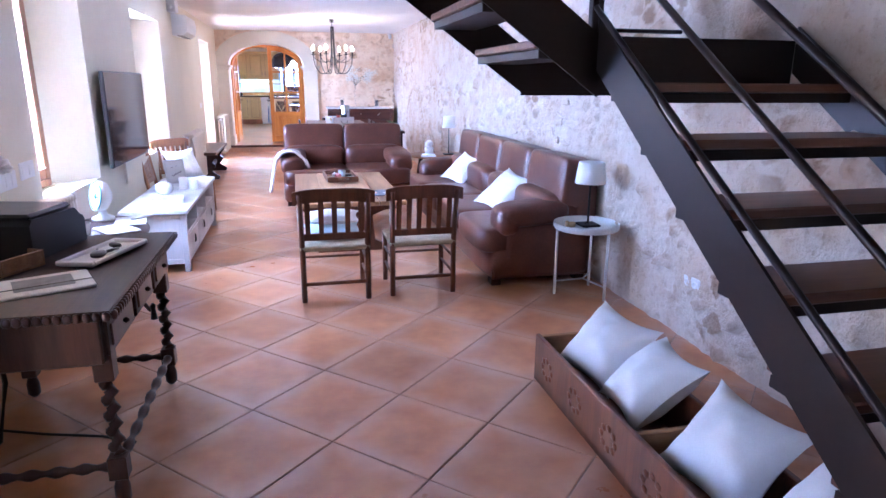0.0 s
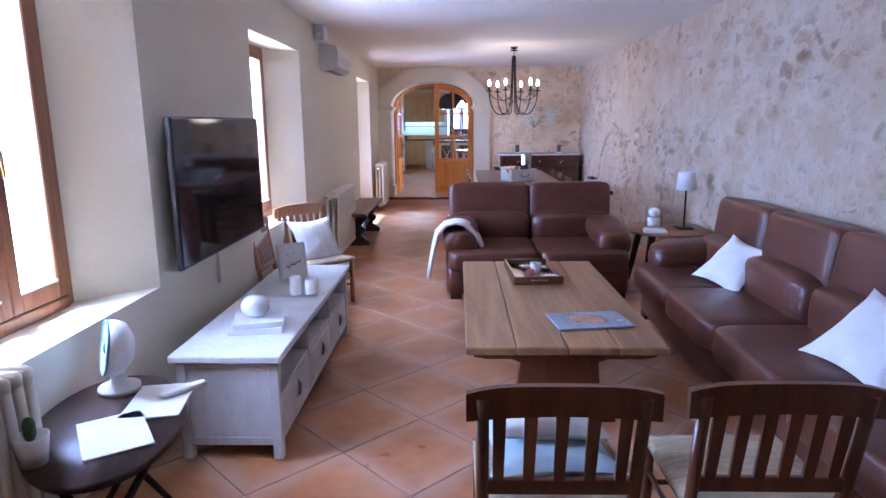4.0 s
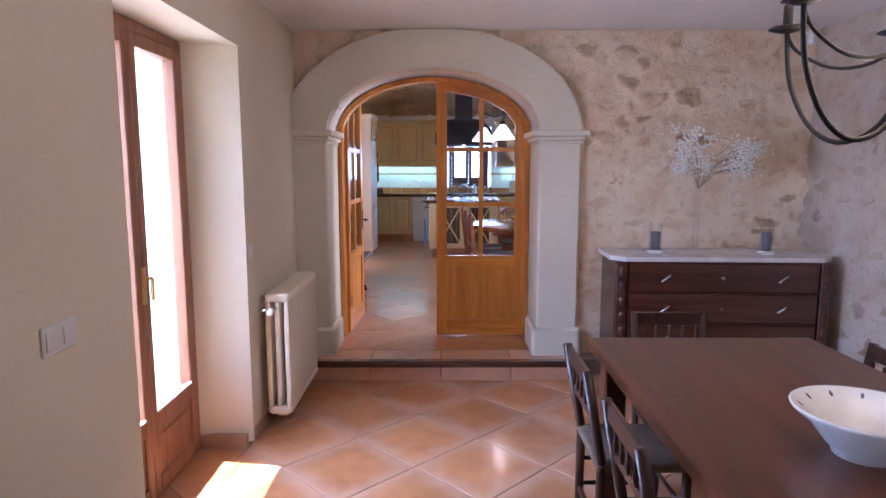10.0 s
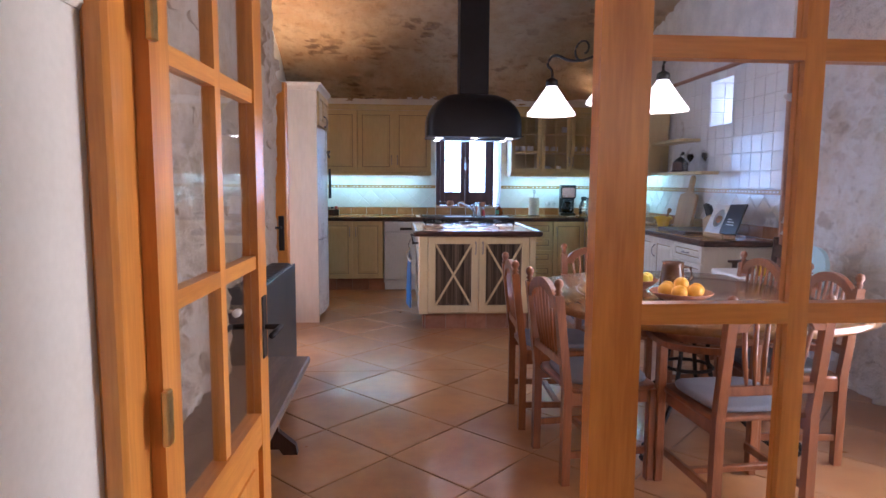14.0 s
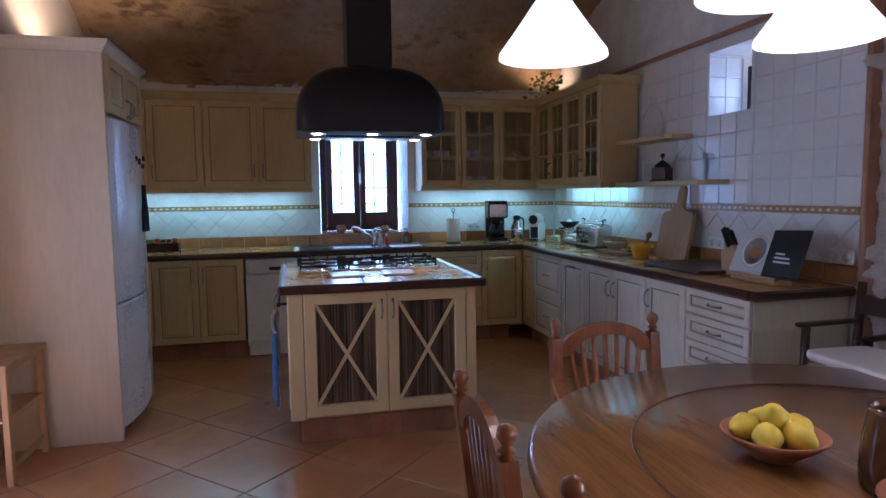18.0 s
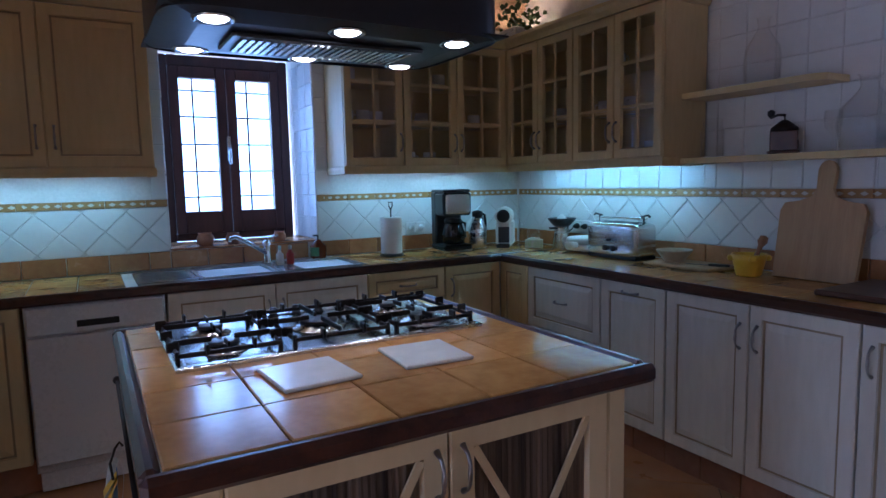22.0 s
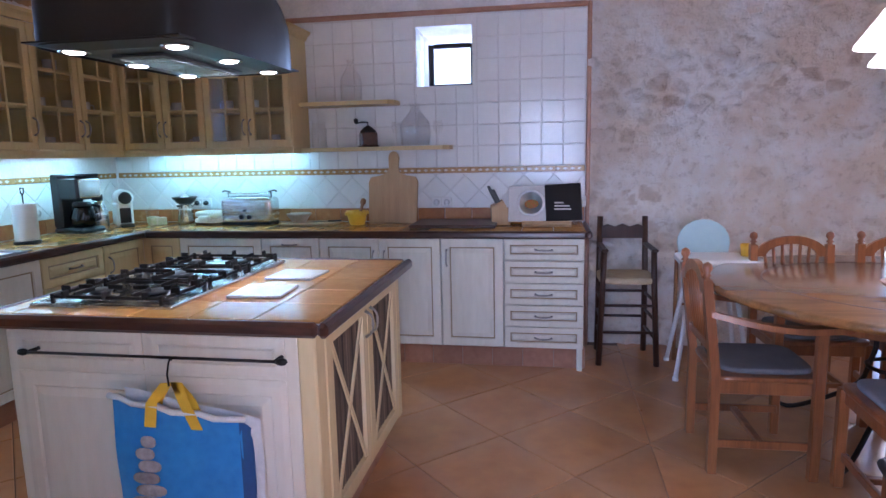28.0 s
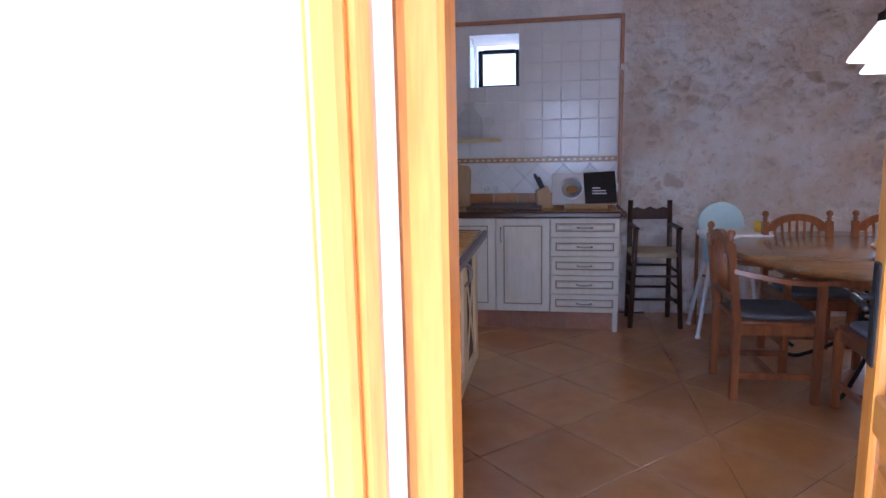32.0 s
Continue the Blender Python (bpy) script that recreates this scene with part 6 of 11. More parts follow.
for a in ((-0.16, -0.27, 0.16, -0.255), (-0.16, 0.255, 0.16, 0.27), (-0.16, -0.255, -0.145, 0.255), (0.145, -0.255, 0.16, 0.255)):
    part("side", Build().box(a[0], a[1], 0.012, a[2], a[3], 0.055, 0.003), CHAIR_WOOD, tray)
for x, y, h in ((1.50, 9.03, 0.08),):
    single("cup", Build().lathe([(0.03, 0), (0.04, h), (0.036, h), (0.027, 0.01), (0.0, 0.008)], 18, Matrix()), CERAMIC, "small pale blue-white cup in the tray", "cup", pose(x, y, 0.514))
single("remote_control", Build().puff(-0.025, -0.10, 0, 0.025, 0.10, 0.022, 5, 12), WHITE_PLASTIC, "white remote control in the tray", "remote", pose(1.50, 9.20, 0.514, 0, 0, 82))
single("remote_control", Build().puff(-0.025, -0.10, 0, 0.025, 0.10, 0.022, 5, 12), BLACK, "black remote control in the tray", "remote", pose(1.52, 9.14, 0.514, 0, 0, 72))
jf = thing("flower_jar", (1.45, 8.90, 0.514), 0, "glass jar with red and white flowers", "vase")
part("jar", Build().lathe([(0.04, 0), (0.045, 0.01), (0.045, 0.09), (0.035, 0.105), (0.032, 0.105), (0.041, 0.085), (0.04, 0.012), (0, 0.01)], 18), CLEAR_GLASS, jf)
part("petals", Build().puff(-0.035, -0.035, 0.012, 0.035, 0.035, 0.07, 2, 10), material("red_petal", (0.45, 0.03, 0.06), (0.6, 0.25, 0.2), 0.7), jf, "red petals")
dsy = Build()
for a in range(12):
    dsy.puff(0.01, -0.011, 0.0, 0.06, 0.011, 0.006, 2.2, 8, pose(0, 0, 0, 0, -15, 30 * a))
daisy = thing("paper_daisy", (1.58, 8.86, 0.526), 0, "white cloth daisy lying in the tray", "flower")
part("petals", dsy, PETAL, daisy)
part("heart", Build().puff(-0.014, -0.014, 0, 0.014, 0.014, 0.016, 2, 10), LEMON, daisy, "yellow heart")
mz = thing("magazine", (1.66, 8.03, 0.501), 8, "glossy magazines lying on the low table", "magazine")
part("cover", Build().box(-0.20, -0.13, 0, 0.20, 0.13, 0.012, 0.003), material("blue_grey_cover", (0.22, 0.25, 0.32), (0.32, 0.36, 0.42), 0.25, scale=9, fine=30, bump=0.0), mz)
part("picture", Build().puff(-0.10, -0.07, 0.0118, 0.09, 0.08, 0.0132, 3, 12), material("orange_photo", (0.55, 0.25, 0.12), (0.25, 0.15, 0.12), 0.3, scale=18, fine=40, bump=0.0), mz)


def sofa(name, place, turn, width, seats, label, depth=0.98, heights=(0.43, 0.90)):
    """A leather sofa with pillow arms; it faces -y, its front at y = 0."""
    s = thing(name, place, turn, label, "sofa")
    sh, top = heights
    arm = 0.30
    part("base", Build().puff(0.02, 0.05, 0.05, width - 0.02, depth - 0.02, 0.30, 14, 24), LEATHER, s)
    part("plinth", Build().box(0.05, 0.08, 0.05, width - 0.05, depth - 0.05, 0.12, 0.01), LEATHER, s)
    for x in (0.06, width - 0.16):
        for y in (0.08, depth - 0.16):
            part("foot", Build().box(x, y, 0, x + 0.10, y + 0.08, 0.055, 0.006), DARK_WOOD, s)
    inner = (width - 0.08) / seats
    for k in range(seats):
        a = 0.04 + inner * k
        part("seat_cushion", Build().puff(a - 0.004, -0.02, 0.25, a + inner + 0.004, depth - 0.28, sh + 0.02, 7, 28), LEATHER, s)
        part("lower_back", Build().puff(a + 0.002, depth - 0.46, sh - 0.06, a + inner - 0.002, depth - 0.12, sh + 0.26, 4.5, 24, Matrix.Translation((0, 0.0, 0))), LEATHER, s)
        part("head_cushion", Build().puff(a - 0.003, -0.15, -0.20, a + inner + 0.003, 0.12, 0.20, 8, 30, pose(0, depth - 0.17, top - 0.19, -7, 0, 0)), LEATHER, s)
    part("back", Build().puff(0.03, depth - 0.20, 0.06, width - 0.03, depth, top - 0.06, 10, 24), LEATHER, s)
    for x0, x1 in ((0.0, arm), (width - arm, width)):
        part("arm_panel", Build().puff(x0 + 0.02, 0.17, 0.06, x1 - 0.02, depth - 0.06, 0.50, 9, 22), LEATHER, s)
        pad = Build().puff(-0.165, -0.02, -0.09, 0.165, depth - 0.36, 0.095, 3.4, 26, pose((x0 + x1) / 2, 0.13, 0.525, 4)).puff(-0.15, -0.045, -0.16, 0.15, 0.16, 0.06, 3.0, 20, pose((x0 + x1) / 2, 0.15, 0.535))
        part("armrest", pad, LEATHER, s, "padded pillow armrest")
    return s


sofa("sofa", (0.84, 10.10, 0), 0, 1.66, 2, "two-seat brown leather sofa", 1.15, (0.43, 0.945))
sofa("sofa", (2.36, 9.78, 0), -90, 3.20, 4, "long brown leather sofa against the stone wall", 0.93, (0.43, 0.95))
# A white throw over the sofa's arm.
thr = Build()
path = [(-0.10, 0.16), (-0.075, 0.30), (-0.05, 0.44), (-0.02, 0.56), (0.05, 0.635), (0.14, 0.66), (0.22, 0.645), (0.29, 0.58), (0.34, 0.50), (0.36, 0.45)]
verts, faces = [], []
for i in range(9):
    for k, (x, z) in enumerate(path):
        wv = 0.012 * math.sin(i * 1.3 + k * 0.7)
        verts.append((0.84 + x + wv - 0.03, 10.25 + 0.036 * i - 0.012 * (i - 4) * (1 - z) * 0.6, z + 0.006 * math.sin(i * 2.1)))
for i in range(8):
    for k in range(len(path) - 1):
        a = i * len(path) + k
        faces.append([a, a + 1, a + len(path) + 1, a + len(path)])
throw = single("throw_blanket", thr.add(verts, faces, True), FUR, "white fringed throw over the sofa's arm", "blanket")
mod = throw.modifiers.new("thick", "SOLIDIFY")
mod.thickness, mod.offset = 0.022, 1.0
scatter("cushion", (0.42, 0.42, 0.14), (2.84, 9.02, 0.58), (42, 8, -70), "white cushion leaning on the long sofa", FABRIC)
scatter("cushion", (0.47, 0.46, 0.15), (2.82, 7.52, 0.58), (40, 6, -78), "white cushion leaning on the long sofa", FABRIC)

# Round end table between the sofas.
et = thing("end_table", (2.92, 10.64, 0), 0, "round wooden end table on dark legs", "table")
part("tabletop", Build().lathe([(0.0, 0.535), (0.395, 0.535), (0.405, 0.545), (0.395, 0.56), (0.0, 0.56)], 40), OAK_X, et)
for k in range(4):
    a = 0.785 + 1.5708 * k
    part("leg", Build().add([(0.27 * math.cos(a) + dx, 0.27 * math.sin(a) + dy, 0.54) for dx, dy in ((-0.03, -0.02), (0.03, -0.02), (0.03, 0.02), (-0.03, 0.02))] + [(0.38 * math.cos(a) + dx, 0.38 * math.sin(a) + dy, 0.0) for dx, dy in ((-0.02, -0.015), (0.02, -0.015), (0.02, 0.015), (-0.02, 0.015))], [(3, 2, 1, 0), (4, 5, 6, 7), (0, 1, 5, 4), (1, 2, 6, 5), (2, 3, 7, 6), (3, 0, 4, 7)]), DARK_WOOD, et)


def table_lamp(place, height, label, r=0.09, sh=0.16):
    l = thing("table_lamp", place, 0, label, "lamp", "shaded table lamps")
    part("base", Build().box(-0.07, -0.07, 0, 0.07, 0.07, 0.015, 0.004), BLACK_IRON, l)
    part("stem", Build().rod((0, 0, 0.015), (0, 0, height - sh * 0.6), 0.008), BLACK_IRON, l)
    part("shade", Build().lathe([(r, height - sh), (r * 0.82, height), (r * 0.80, height), (r * 0.98, height - sh)], 28), FABRIC, l, "white fabric shade")
    return l


table_lamp((3.06, 10.60, 0.56), 0.52, "slim dark table lamp with a white shade")
single("book", Build().box(-0.10, -0.07, 0, 0.10, 0.07, 0.015, 0.003).box(-0.09, -0.065, 0.016, 0.09, 0.065, 0.03, 0.003), PAPER, "two pale books on the end table", "book", pose(2.74, 10.42, 0.56, 0, 0, -10))
cj = thing("candle_jar", (2.80, 10.66, 0.56), 0, "glass jar with white candles inside", "candle jar")
part("jar", Build().lathe([(0.075, 0), (0.08, 0.01), (0.08, 0.20), (0.05, 0.235), (0.05, 0.26), (0.046, 0.26), (0.046, 0.235), (0.075, 0.2), (0.075, 0.012), (0, 0.012)], 24), CLEAR_GLASS, cj)
part("candle", Build().puff(-0.055, -0.055, 0.095, 0.055, 0.055, 0.19, 2, 16).lathe([(0.06, 0.013), (0.06, 0.095), (0, 0.096)], 20), CERAMIC, cj, "round white candle")

# White side table with a lamp at the long sofa's end.
wt = thing("side_table", (3.05, 6.34, 0), 0, "white metal tray table", "table")
part("tray", Build().lathe([(0.0, 0.495), (0.225, 0.495), (0.235, 0.51), (0.235, 0.54), (0.228, 0.54), (0.225, 0.51), (0.0, 0.51)], 36), WHITE_PAINT, wt)
for k in range(3):
    a = 0.9 + 2.094 * k
    part("leg", Build().rod((0.21 * math.cos(a), 0.21 * math.sin(a), 0), (0.21 * math.cos(a), 0.21 * math.sin(a), 0.50), 0.011, 8), WHITE_PAINT, wt)
    part("stretcher", Build().rod((0.21 * math.cos(a), 0.21 * math.sin(a), 0.10), (0, 0, 0.115), 0.006, 6), WHITE_PAINT, wt)
table_lamp((3.07, 6.36, 0.511), 0.46, "table lamp with a white fabric shade on the side table", 0.11, 0.15)
single("wooden_ornament", Build().puff(-0.03, -0.02, 0, 0.03, 0.02, 0.04, 3, 10).puff(-0.05, -0.015, 0.0, -0.02, 0.02, 0.05, 2.5, 10), BEECH, "small pale wooden ornament on the side table", "ornament", pose(2.93, 6.33, 0.511))
single("wire_ornament", Build().tube([(0.03 * math.cos(0.5 * k) * (1 - k / 24), 0.0, 0.035 + 0.03 * math.sin(0.5 * k) * (1 - k / 24)) for k in range(20)], 0.003, 6), BLACK_IRON, "small curled iron ornament on the side table", "ornament", pose(3.0, 6.22, 0.511))
plate_e = thing("wall_socket", (EAST - 0.035, 5.40, 0.36), 180, "white double socket on the stone wall", "socket")
part("plate", Build().box(0.0, -0.075, -0.04, 0.012, 0.075, 0.04, 0.003), WHITE_PLASTIC, plate_e)
for y in (-0.036, 0.036):
    part("outlet", Build().lathe([(0.022, 0.0), (0.022, 0.004), (0.017, 0.004), (0.016, 0.001), (0, 0.001)], 16, pose(0.012, y, 0, 0, 90, 0)), WHITE_PLASTIC, plate_e)

# Console table behind the sofa, with a tray and a plant.
co = thing("console_table", (0.88, 11.42, 0), 0, "narrow dark console table behind the sofa", "table")
part("tabletop", Build().box(0, 0, 0.78, 1.72, 0.42, 0.82, 0.006), DARK_WOOD, co)
for x in (0.03, 1.63):
    for y in (0.03, 0.33):
        part("leg", Build().box(x, y, 0, x + 0.06, y + 0.06, 0.78, 0.005), DARK_WOOD, co)
part("apron", Build().box(0.09, 0.04, 0.68, 1.63, 0.06, 0.78, 0.004), DARK_WOOD, co)
ct = thing("serving_tray", (1.73, 11.66, 0.82), 2, "shallow dark tray lined with white, holding tissue", "tray")
part("shell", rings(Build(), 0.52, 0.20, [(0.03, -0.001), (0.0, -0.048), (0.006, -0.050)], False, pose(-0.26, -0.10, 0, -90)), material("blue_black_lacquer", (0.02, 0.025, 0.05), None, 0.25), ct)
part("lining", rings(Build(), 0.516, 0.196, [(0.0, -0.0505), (0.022, -0.052), (0.045, -0.012)], True, pose(-0.258, -0.098, 0, -90)), CERAMIC, ct, "white lining")
single("tissue", Build().puff(-0.06, -0.03, 0, 0.05, 0.04, 0.05, 2, 12).puff(0.02, -0.03, 0, 0.12, 0.03, 0.06, 2, 10), FUR, "crumpled white tissue in the tray", "tissue", pose(1.62, 11.66, 0.831))
pp = thing("potted_plant", (2.42, 11.64, 0.82), 0, "small succulent in a pale pot", "plant")
part("pot", Build().lathe([(0.06, 0), (0.08, 0.09), (0.085, 0.10), (0.078, 0.10), (0.07, 0.085), (0, 0.08)], 22), CERAMIC, pp)
lv = Build()
for k in range(14):
    lv.puff(0.0, -0.010, -0.004, 0.075, 0.010, 0.005, 2.2, 8, pose(0, 0, 0.10, 0, -18 - 5 * (k % 5), 360 * k / 14 * 2.618))
part("leaves", lv, LEAF, pp)

# Air conditioner, cable box and sensor.
ac = thing("air_conditioner", (WEST, 12.28, 2.25), 0, "white split air conditioner high on the wall", "air conditioner")
part("body", Build().prism([(0.0, -0.14), (0.13, -0.14), (0.19, -0.09), (0.205, 0.02), (0.19, 0.12), (0.0, 0.14)], 0.84, pose(0, -0.42, 0)), WHITE_PLASTIC, ac)
part("louvre", Build().box(-0.035, -0.38, -0.004, 0.035, 0.38, 0.004, 0.003, pose(0.162, 0, -0.115, 0, -40, 0)), WHITE_PLASTIC, ac)
part("slot", Build().box(0.05, -0.38, -0.143, 0.125, 0.38, -0.139, 0), BLACK, ac, "dark air slot")
single("junction_box", Build().box(WEST, 11.62, 2.39, WEST + 0.11, 11.84, 2.55, 0.008), WHITE_PLASTIC, "white junction box beside the air conditioner", "box")
single("cable_duct", Build().rod((WEST + 0.05, 11.50, 2.45), (WEST + 0.05, 11.62, 2.45), 0.025).rod((WEST + 0.04, 11.84, 2.44), (WEST + 0.04, 11.90, 2.36), 0.02), WHITE_PLASTIC, "white cable duct beside the junction box", "duct")
sn = thing("alarm_sensor", (3.20, 16.82, 2.50), 30, "small white motion detector in the corner", "sensor")
part("body", Build().puff(-0.03, -0.03, -0.06, 0.03, 0.02, 0.05, 5, 14), WHITE_PLASTIC, sn)
part("bracket", Build().rod((0, 0.0, 0.02), (0.03, 0.08, 0.04), 0.01).box(0.0, 0.06, 0.03, 0.10, 0.09, 0.045, 0.003), WHITE_PLASTIC, sn)

# Long bench below the terrace door.
be = thing("bench", (-0.335, 13.15, 0), 0, "dark wooden bench on carved trestle feet", "bench")
part("seat", Build().box(-0.175, -0.75, 0.405, 0.175, 0.93, 0.45, 0.008), wood("worn_bench_wood", (0.15, 0.075, 0.042), (0.085, 0.042, 0.025), "y", 0.5, coat=0.1), be)
for y in (-0.45, 0.62):
    prof = [(-0.15, 0), (0.16, 0), (0.17, 0.05), (0.11, 0.09), (0.06, 0.13), (0.10, 0.17), (0.12, 0.22), (0.07, 0.26), (0.10, 0.31), (0.15, 0.36), (0.15, 0.405), (-0.15, 0.405), (-0.15, 0.36), (-0.10, 0.31), (-0.07, 0.26), (-0.12, 0.22), (-0.10, 0.17), (-0.06, 0.13), (-0.11, 0.09), (-0.15, 0.05)]
    part("trestle", Build().prism(prof, 0.05, pose(0, y - 0.025, 0)), DARK_WOOD, be)
part("stretcher", Build().box(-0.02, -0.45, 0.14, 0.02, 0.62, 0.20, 0.005), DARK_WOOD, be)

# Dining table and chairs.
dt = thing("dining_table", (1.79, 13.88, 0), 0, "long polished brown dining table", "table")
part("tabletop", Build().box(-0.53, -1.24, 0.715, 0.53, 1.24, 0.77, 0.008), TABLE_WOOD, dt)
for x in (-0.44, 0.44):
    part("apron", Build().box(x - 0.015, -1.10, 0.62, x + 0.015, 1.10, 0.715, 0.004), TABLE_WOOD, dt)
    for y in (-1.10, 1.10):
        part("leg", Build().box(x - 0.05, y - 0.05, 0, x + 0.05, y + 0.05, 0.715, 0.008), TABLE_WOOD, dt)
for y in (-1.10, 1.10):
    part("apron", Build().box(-0.425, y - 0.015, 0.62, 0.425, y + 0.015, 0.715, 0.004), TABLE_WOOD, dt)
first = rush_chair("dining_chair", (1.36, 13.42, 0), -90, DARK_WOOD, "dark wooden dining chair with a rush seat", "dining chairs", 0.40, 0.38, 0.42, 0.82, 5, "spindle")
for x, y, turn in ((1.36, 14.06, -90), (1.36, 14.72, -90), (2.24, 13.42, 90), (2.24, 14.06, 90), (2.24, 14.72, 90), (1.79, 15.28, 180), (1.86, 12.46, 0)):
    copy_thing(first, pose(x, y, 0, 0, 0, turn))

# White crate with packets, a bowl and a bottle on the table.
cr = thing("wooden_crate", (1.79, 13.32, 0.77), 28, "white wooden crate with rope handles", "crate")
part("base", Build().box(-0.20, -0.14, 0, 0.20, 0.14, 0.01, 0.002), WHITE_PAINT, cr)
for a in ((-0.20, -0.14, 0.20, -0.128), (-0.20, 0.128, 0.20, 0.14), (-0.20, -0.128, -0.188, 0.128), (0.188, -0.128, 0.20, 0.128)):
    part("side", Build().box(a[0], a[1], 0.01, a[2], a[3], 0.155, 0.003), WHITE_PAINT, cr)
part("rope_handle", Build().tube([(-0.065, -0.145, 0.10), (-0.05, -0.155, 0.065), (0.0, -0.158, 0.05), (0.05, -0.155, 0.065), (0.065, -0.145, 0.10)], 0.006, 8), material("grey_rope", (0.35, 0.33, 0.31), None, 0.9), cr, "grey rope handle")
part("emblem", Build().tube([(0.2015, -0.04 + 0.08 * (0.5 + 0.5 * math.sin(a * 0.5) ** 3), 0.06 + 0.05 * math.cos(a * 0.5)) for a in range(13)], 0.003, 5), material("grey_stamp", (0.4, 0.4, 0.4), None, 0.8), cr)
for k, (x, y, w, h, t, c) in enumerate(((-0.13, -0.07, 0.07, 0.17, -25, (0.75, 0.45, 0.03)), (-0.07, 0.0, 0.07, 0.19, 15, (0.50, 0.08, 0.05)), (0.02, -0.05, 0.10, 0.19, 4, (0.02, 0.02, 0.022)), (0.11, -0.02, 0.09, 0.20, -8, (0.025, 0.025, 0.03)), (0.05, 0.06, 0.06, 0.17, 10, (0.8, 0.7, 0.1)))):
    mt = material("packet_print", c, tuple(v * 0.6 for v in c), 0.35, scale=20, fine=60, bump=0.05)
    m4 = Matrix.Translation((1.79, 13.32, 0.77)) @ pose(0, 0, 0, 0, 0, 28) @ pose(x, y, 0.012, 0, t, 15 * (k % 3) - 15)
    single("snack_packet", Build().pillow(w, h, 0.03, pose(0, 0, h / 2, 90, 0, 0), 8), mt, "printed snack packet standing in the crate", "packet", m4, "packets in the crate")
gb = thing("gift_bottle_box", (1.90, 13.42, 0.782), 28, "tall silver bottle box in the crate", "box")
part("box", Build().box(-0.05, -0.05, 0, 0.05, 0.05, 0.33, 0.004), material("silver_card", (0.50, 0.52, 0.54), (0.4, 0.42, 0.45), 0.3, 0.6, scale=6, fine=40), gb)
part("lid", Build().box(-0.051, -0.051, 0.325, 0.051, 0.051, 0.335, 0.003), material("grey_card", (0.25, 0.26, 0.28), None, 0.5), gb)
bw = thing("fruit_bowl", (1.76, 13.90, 0.77), 0, "large white painted ceramic bowl", "bowl")
part("bowl", Build().lathe([(0.08, 0.0), (0.085, 0.02), (0.10, 0.03), (0.145, 0.09), (0.19, 0.125), (0.195, 0.135), (0.185, 0.135), (0.14, 0.10), (0.09, 0.04), (0.0, 0.035)], 36), CERAMIC, bw)
pt = Build()
for k in range(12):
    a = 0.5236 * k
    pt.puff(-0.013, -0.006, -0.002, 0.013, 0.006, 0.004, 2, 6, pose(0.165 * math.cos(a), 0.165 * math.sin(a), 0.118, 0, -35, math.degrees(a)))
part("pattern", pt, material("blue_grey_glaze", (0.16, 0.18, 0.24), None, 0.3), bw, "dark painted flecks")

# Chest of drawers with a marble top.
cd = thing("chest_of_drawers", (1.72, 16.40, 0), -2.5, "dark mahogany chest with a marble top", "chest of drawers")
CW, CD2, CH = 1.50, 0.48, 0.97
part("carcass", Build().box(0.03, 0.03, 0.06, CW - 0.03, CD2, CH - 0.03, 0.006), MAHOGANY, cd)
part("marble_top", Build().prism([(0.0, 0.09), (0.09, 0.0), (CW - 0.09, 0.0), (CW, 0.09), (CW, CD2 + 0.02), (0.0, CD2 + 0.02)], 0.03, Matrix(((1, 0, 0, 0), (0, 0, 1, 0), (0, -1, 0, CH), (0, 0, 0, 1)))), MARBLE, cd, "white marble slab")
for x in (0.035, CW - 0.105):
    cl = Build().box(x, 0.0, 0.06, x + 0.07, 0.035, CH - 0.035, 0.005)
    for k in range(7):
        cl.puff(x + 0.012, -0.012, 0.20 + 0.105 * k, x + 0.058, 0.012, 0.28 + 0.105 * k, 2.2, 10)
    part("carved_column", cl, MAHOGANY, cd)
for k in range(4):
    z0 = 0.09 + 0.212 * k
    dr = part("drawer", Build().box(0.115, 0.008, z0, CW - 0.115, 0.032, z0 + 0.20, 0.006), MAHOGANY, cd)
    for x in (0.36, CW - 0.36):
        part("drawer_pull", Build().rod((x - 0.03, -0.018, z0 + 0.08), (x + 0.03, -0.018, z0 + 0.125), 0.008, 8).rod((x, 0.01, z0 + 0.10), (x, -0.018, z0 + 0.10), 0.006, 6), STEEL, dr, "silver pull handle")
    part("keyhole", Build().puff(CW / 2 - 0.02, 0.0, z0 + 0.085, CW / 2 + 0.02, 0.010, z0 + 0.115, 1.2, 8), STEEL, dr)
part("base", Build().box(0.02, 0.0, 0.0, CW - 0.02, CD2, 0.07, 0.006), MAHOGANY, cd)
CTOP = CH + 0.001
for x, y in ((2.08, 16.62), (2.84, 16.56)):
    cg = thing("candle_glass", (x, y, CTOP), 0, "glass hurricane holder with a grey candle", "candle holder", "candle holders on the chest")
    part("dish", Build().lathe([(0.055, 0), (0.06, 0.012), (0.04, 0.02), (0.0, 0.02)], 20), CERAMIC, cg)
    part("glass", Build().lathe([(0.045, 0.02), (0.045, 0.22), (0.042, 0.22), (0.042, 0.022)], 20), CLEAR_GLASS, cg)
    part("candle", Build().lathe([(0.033, 0.021), (0.033, 0.15), (0, 0.152)], 18), material("grey_wax", (0.16, 0.15, 0.17), None, 0.5), cg)
fv = thing("flower_vase", (2.38, 16.66, CTOP), 0, "tall glass vase with dried white gypsophila", "vase")
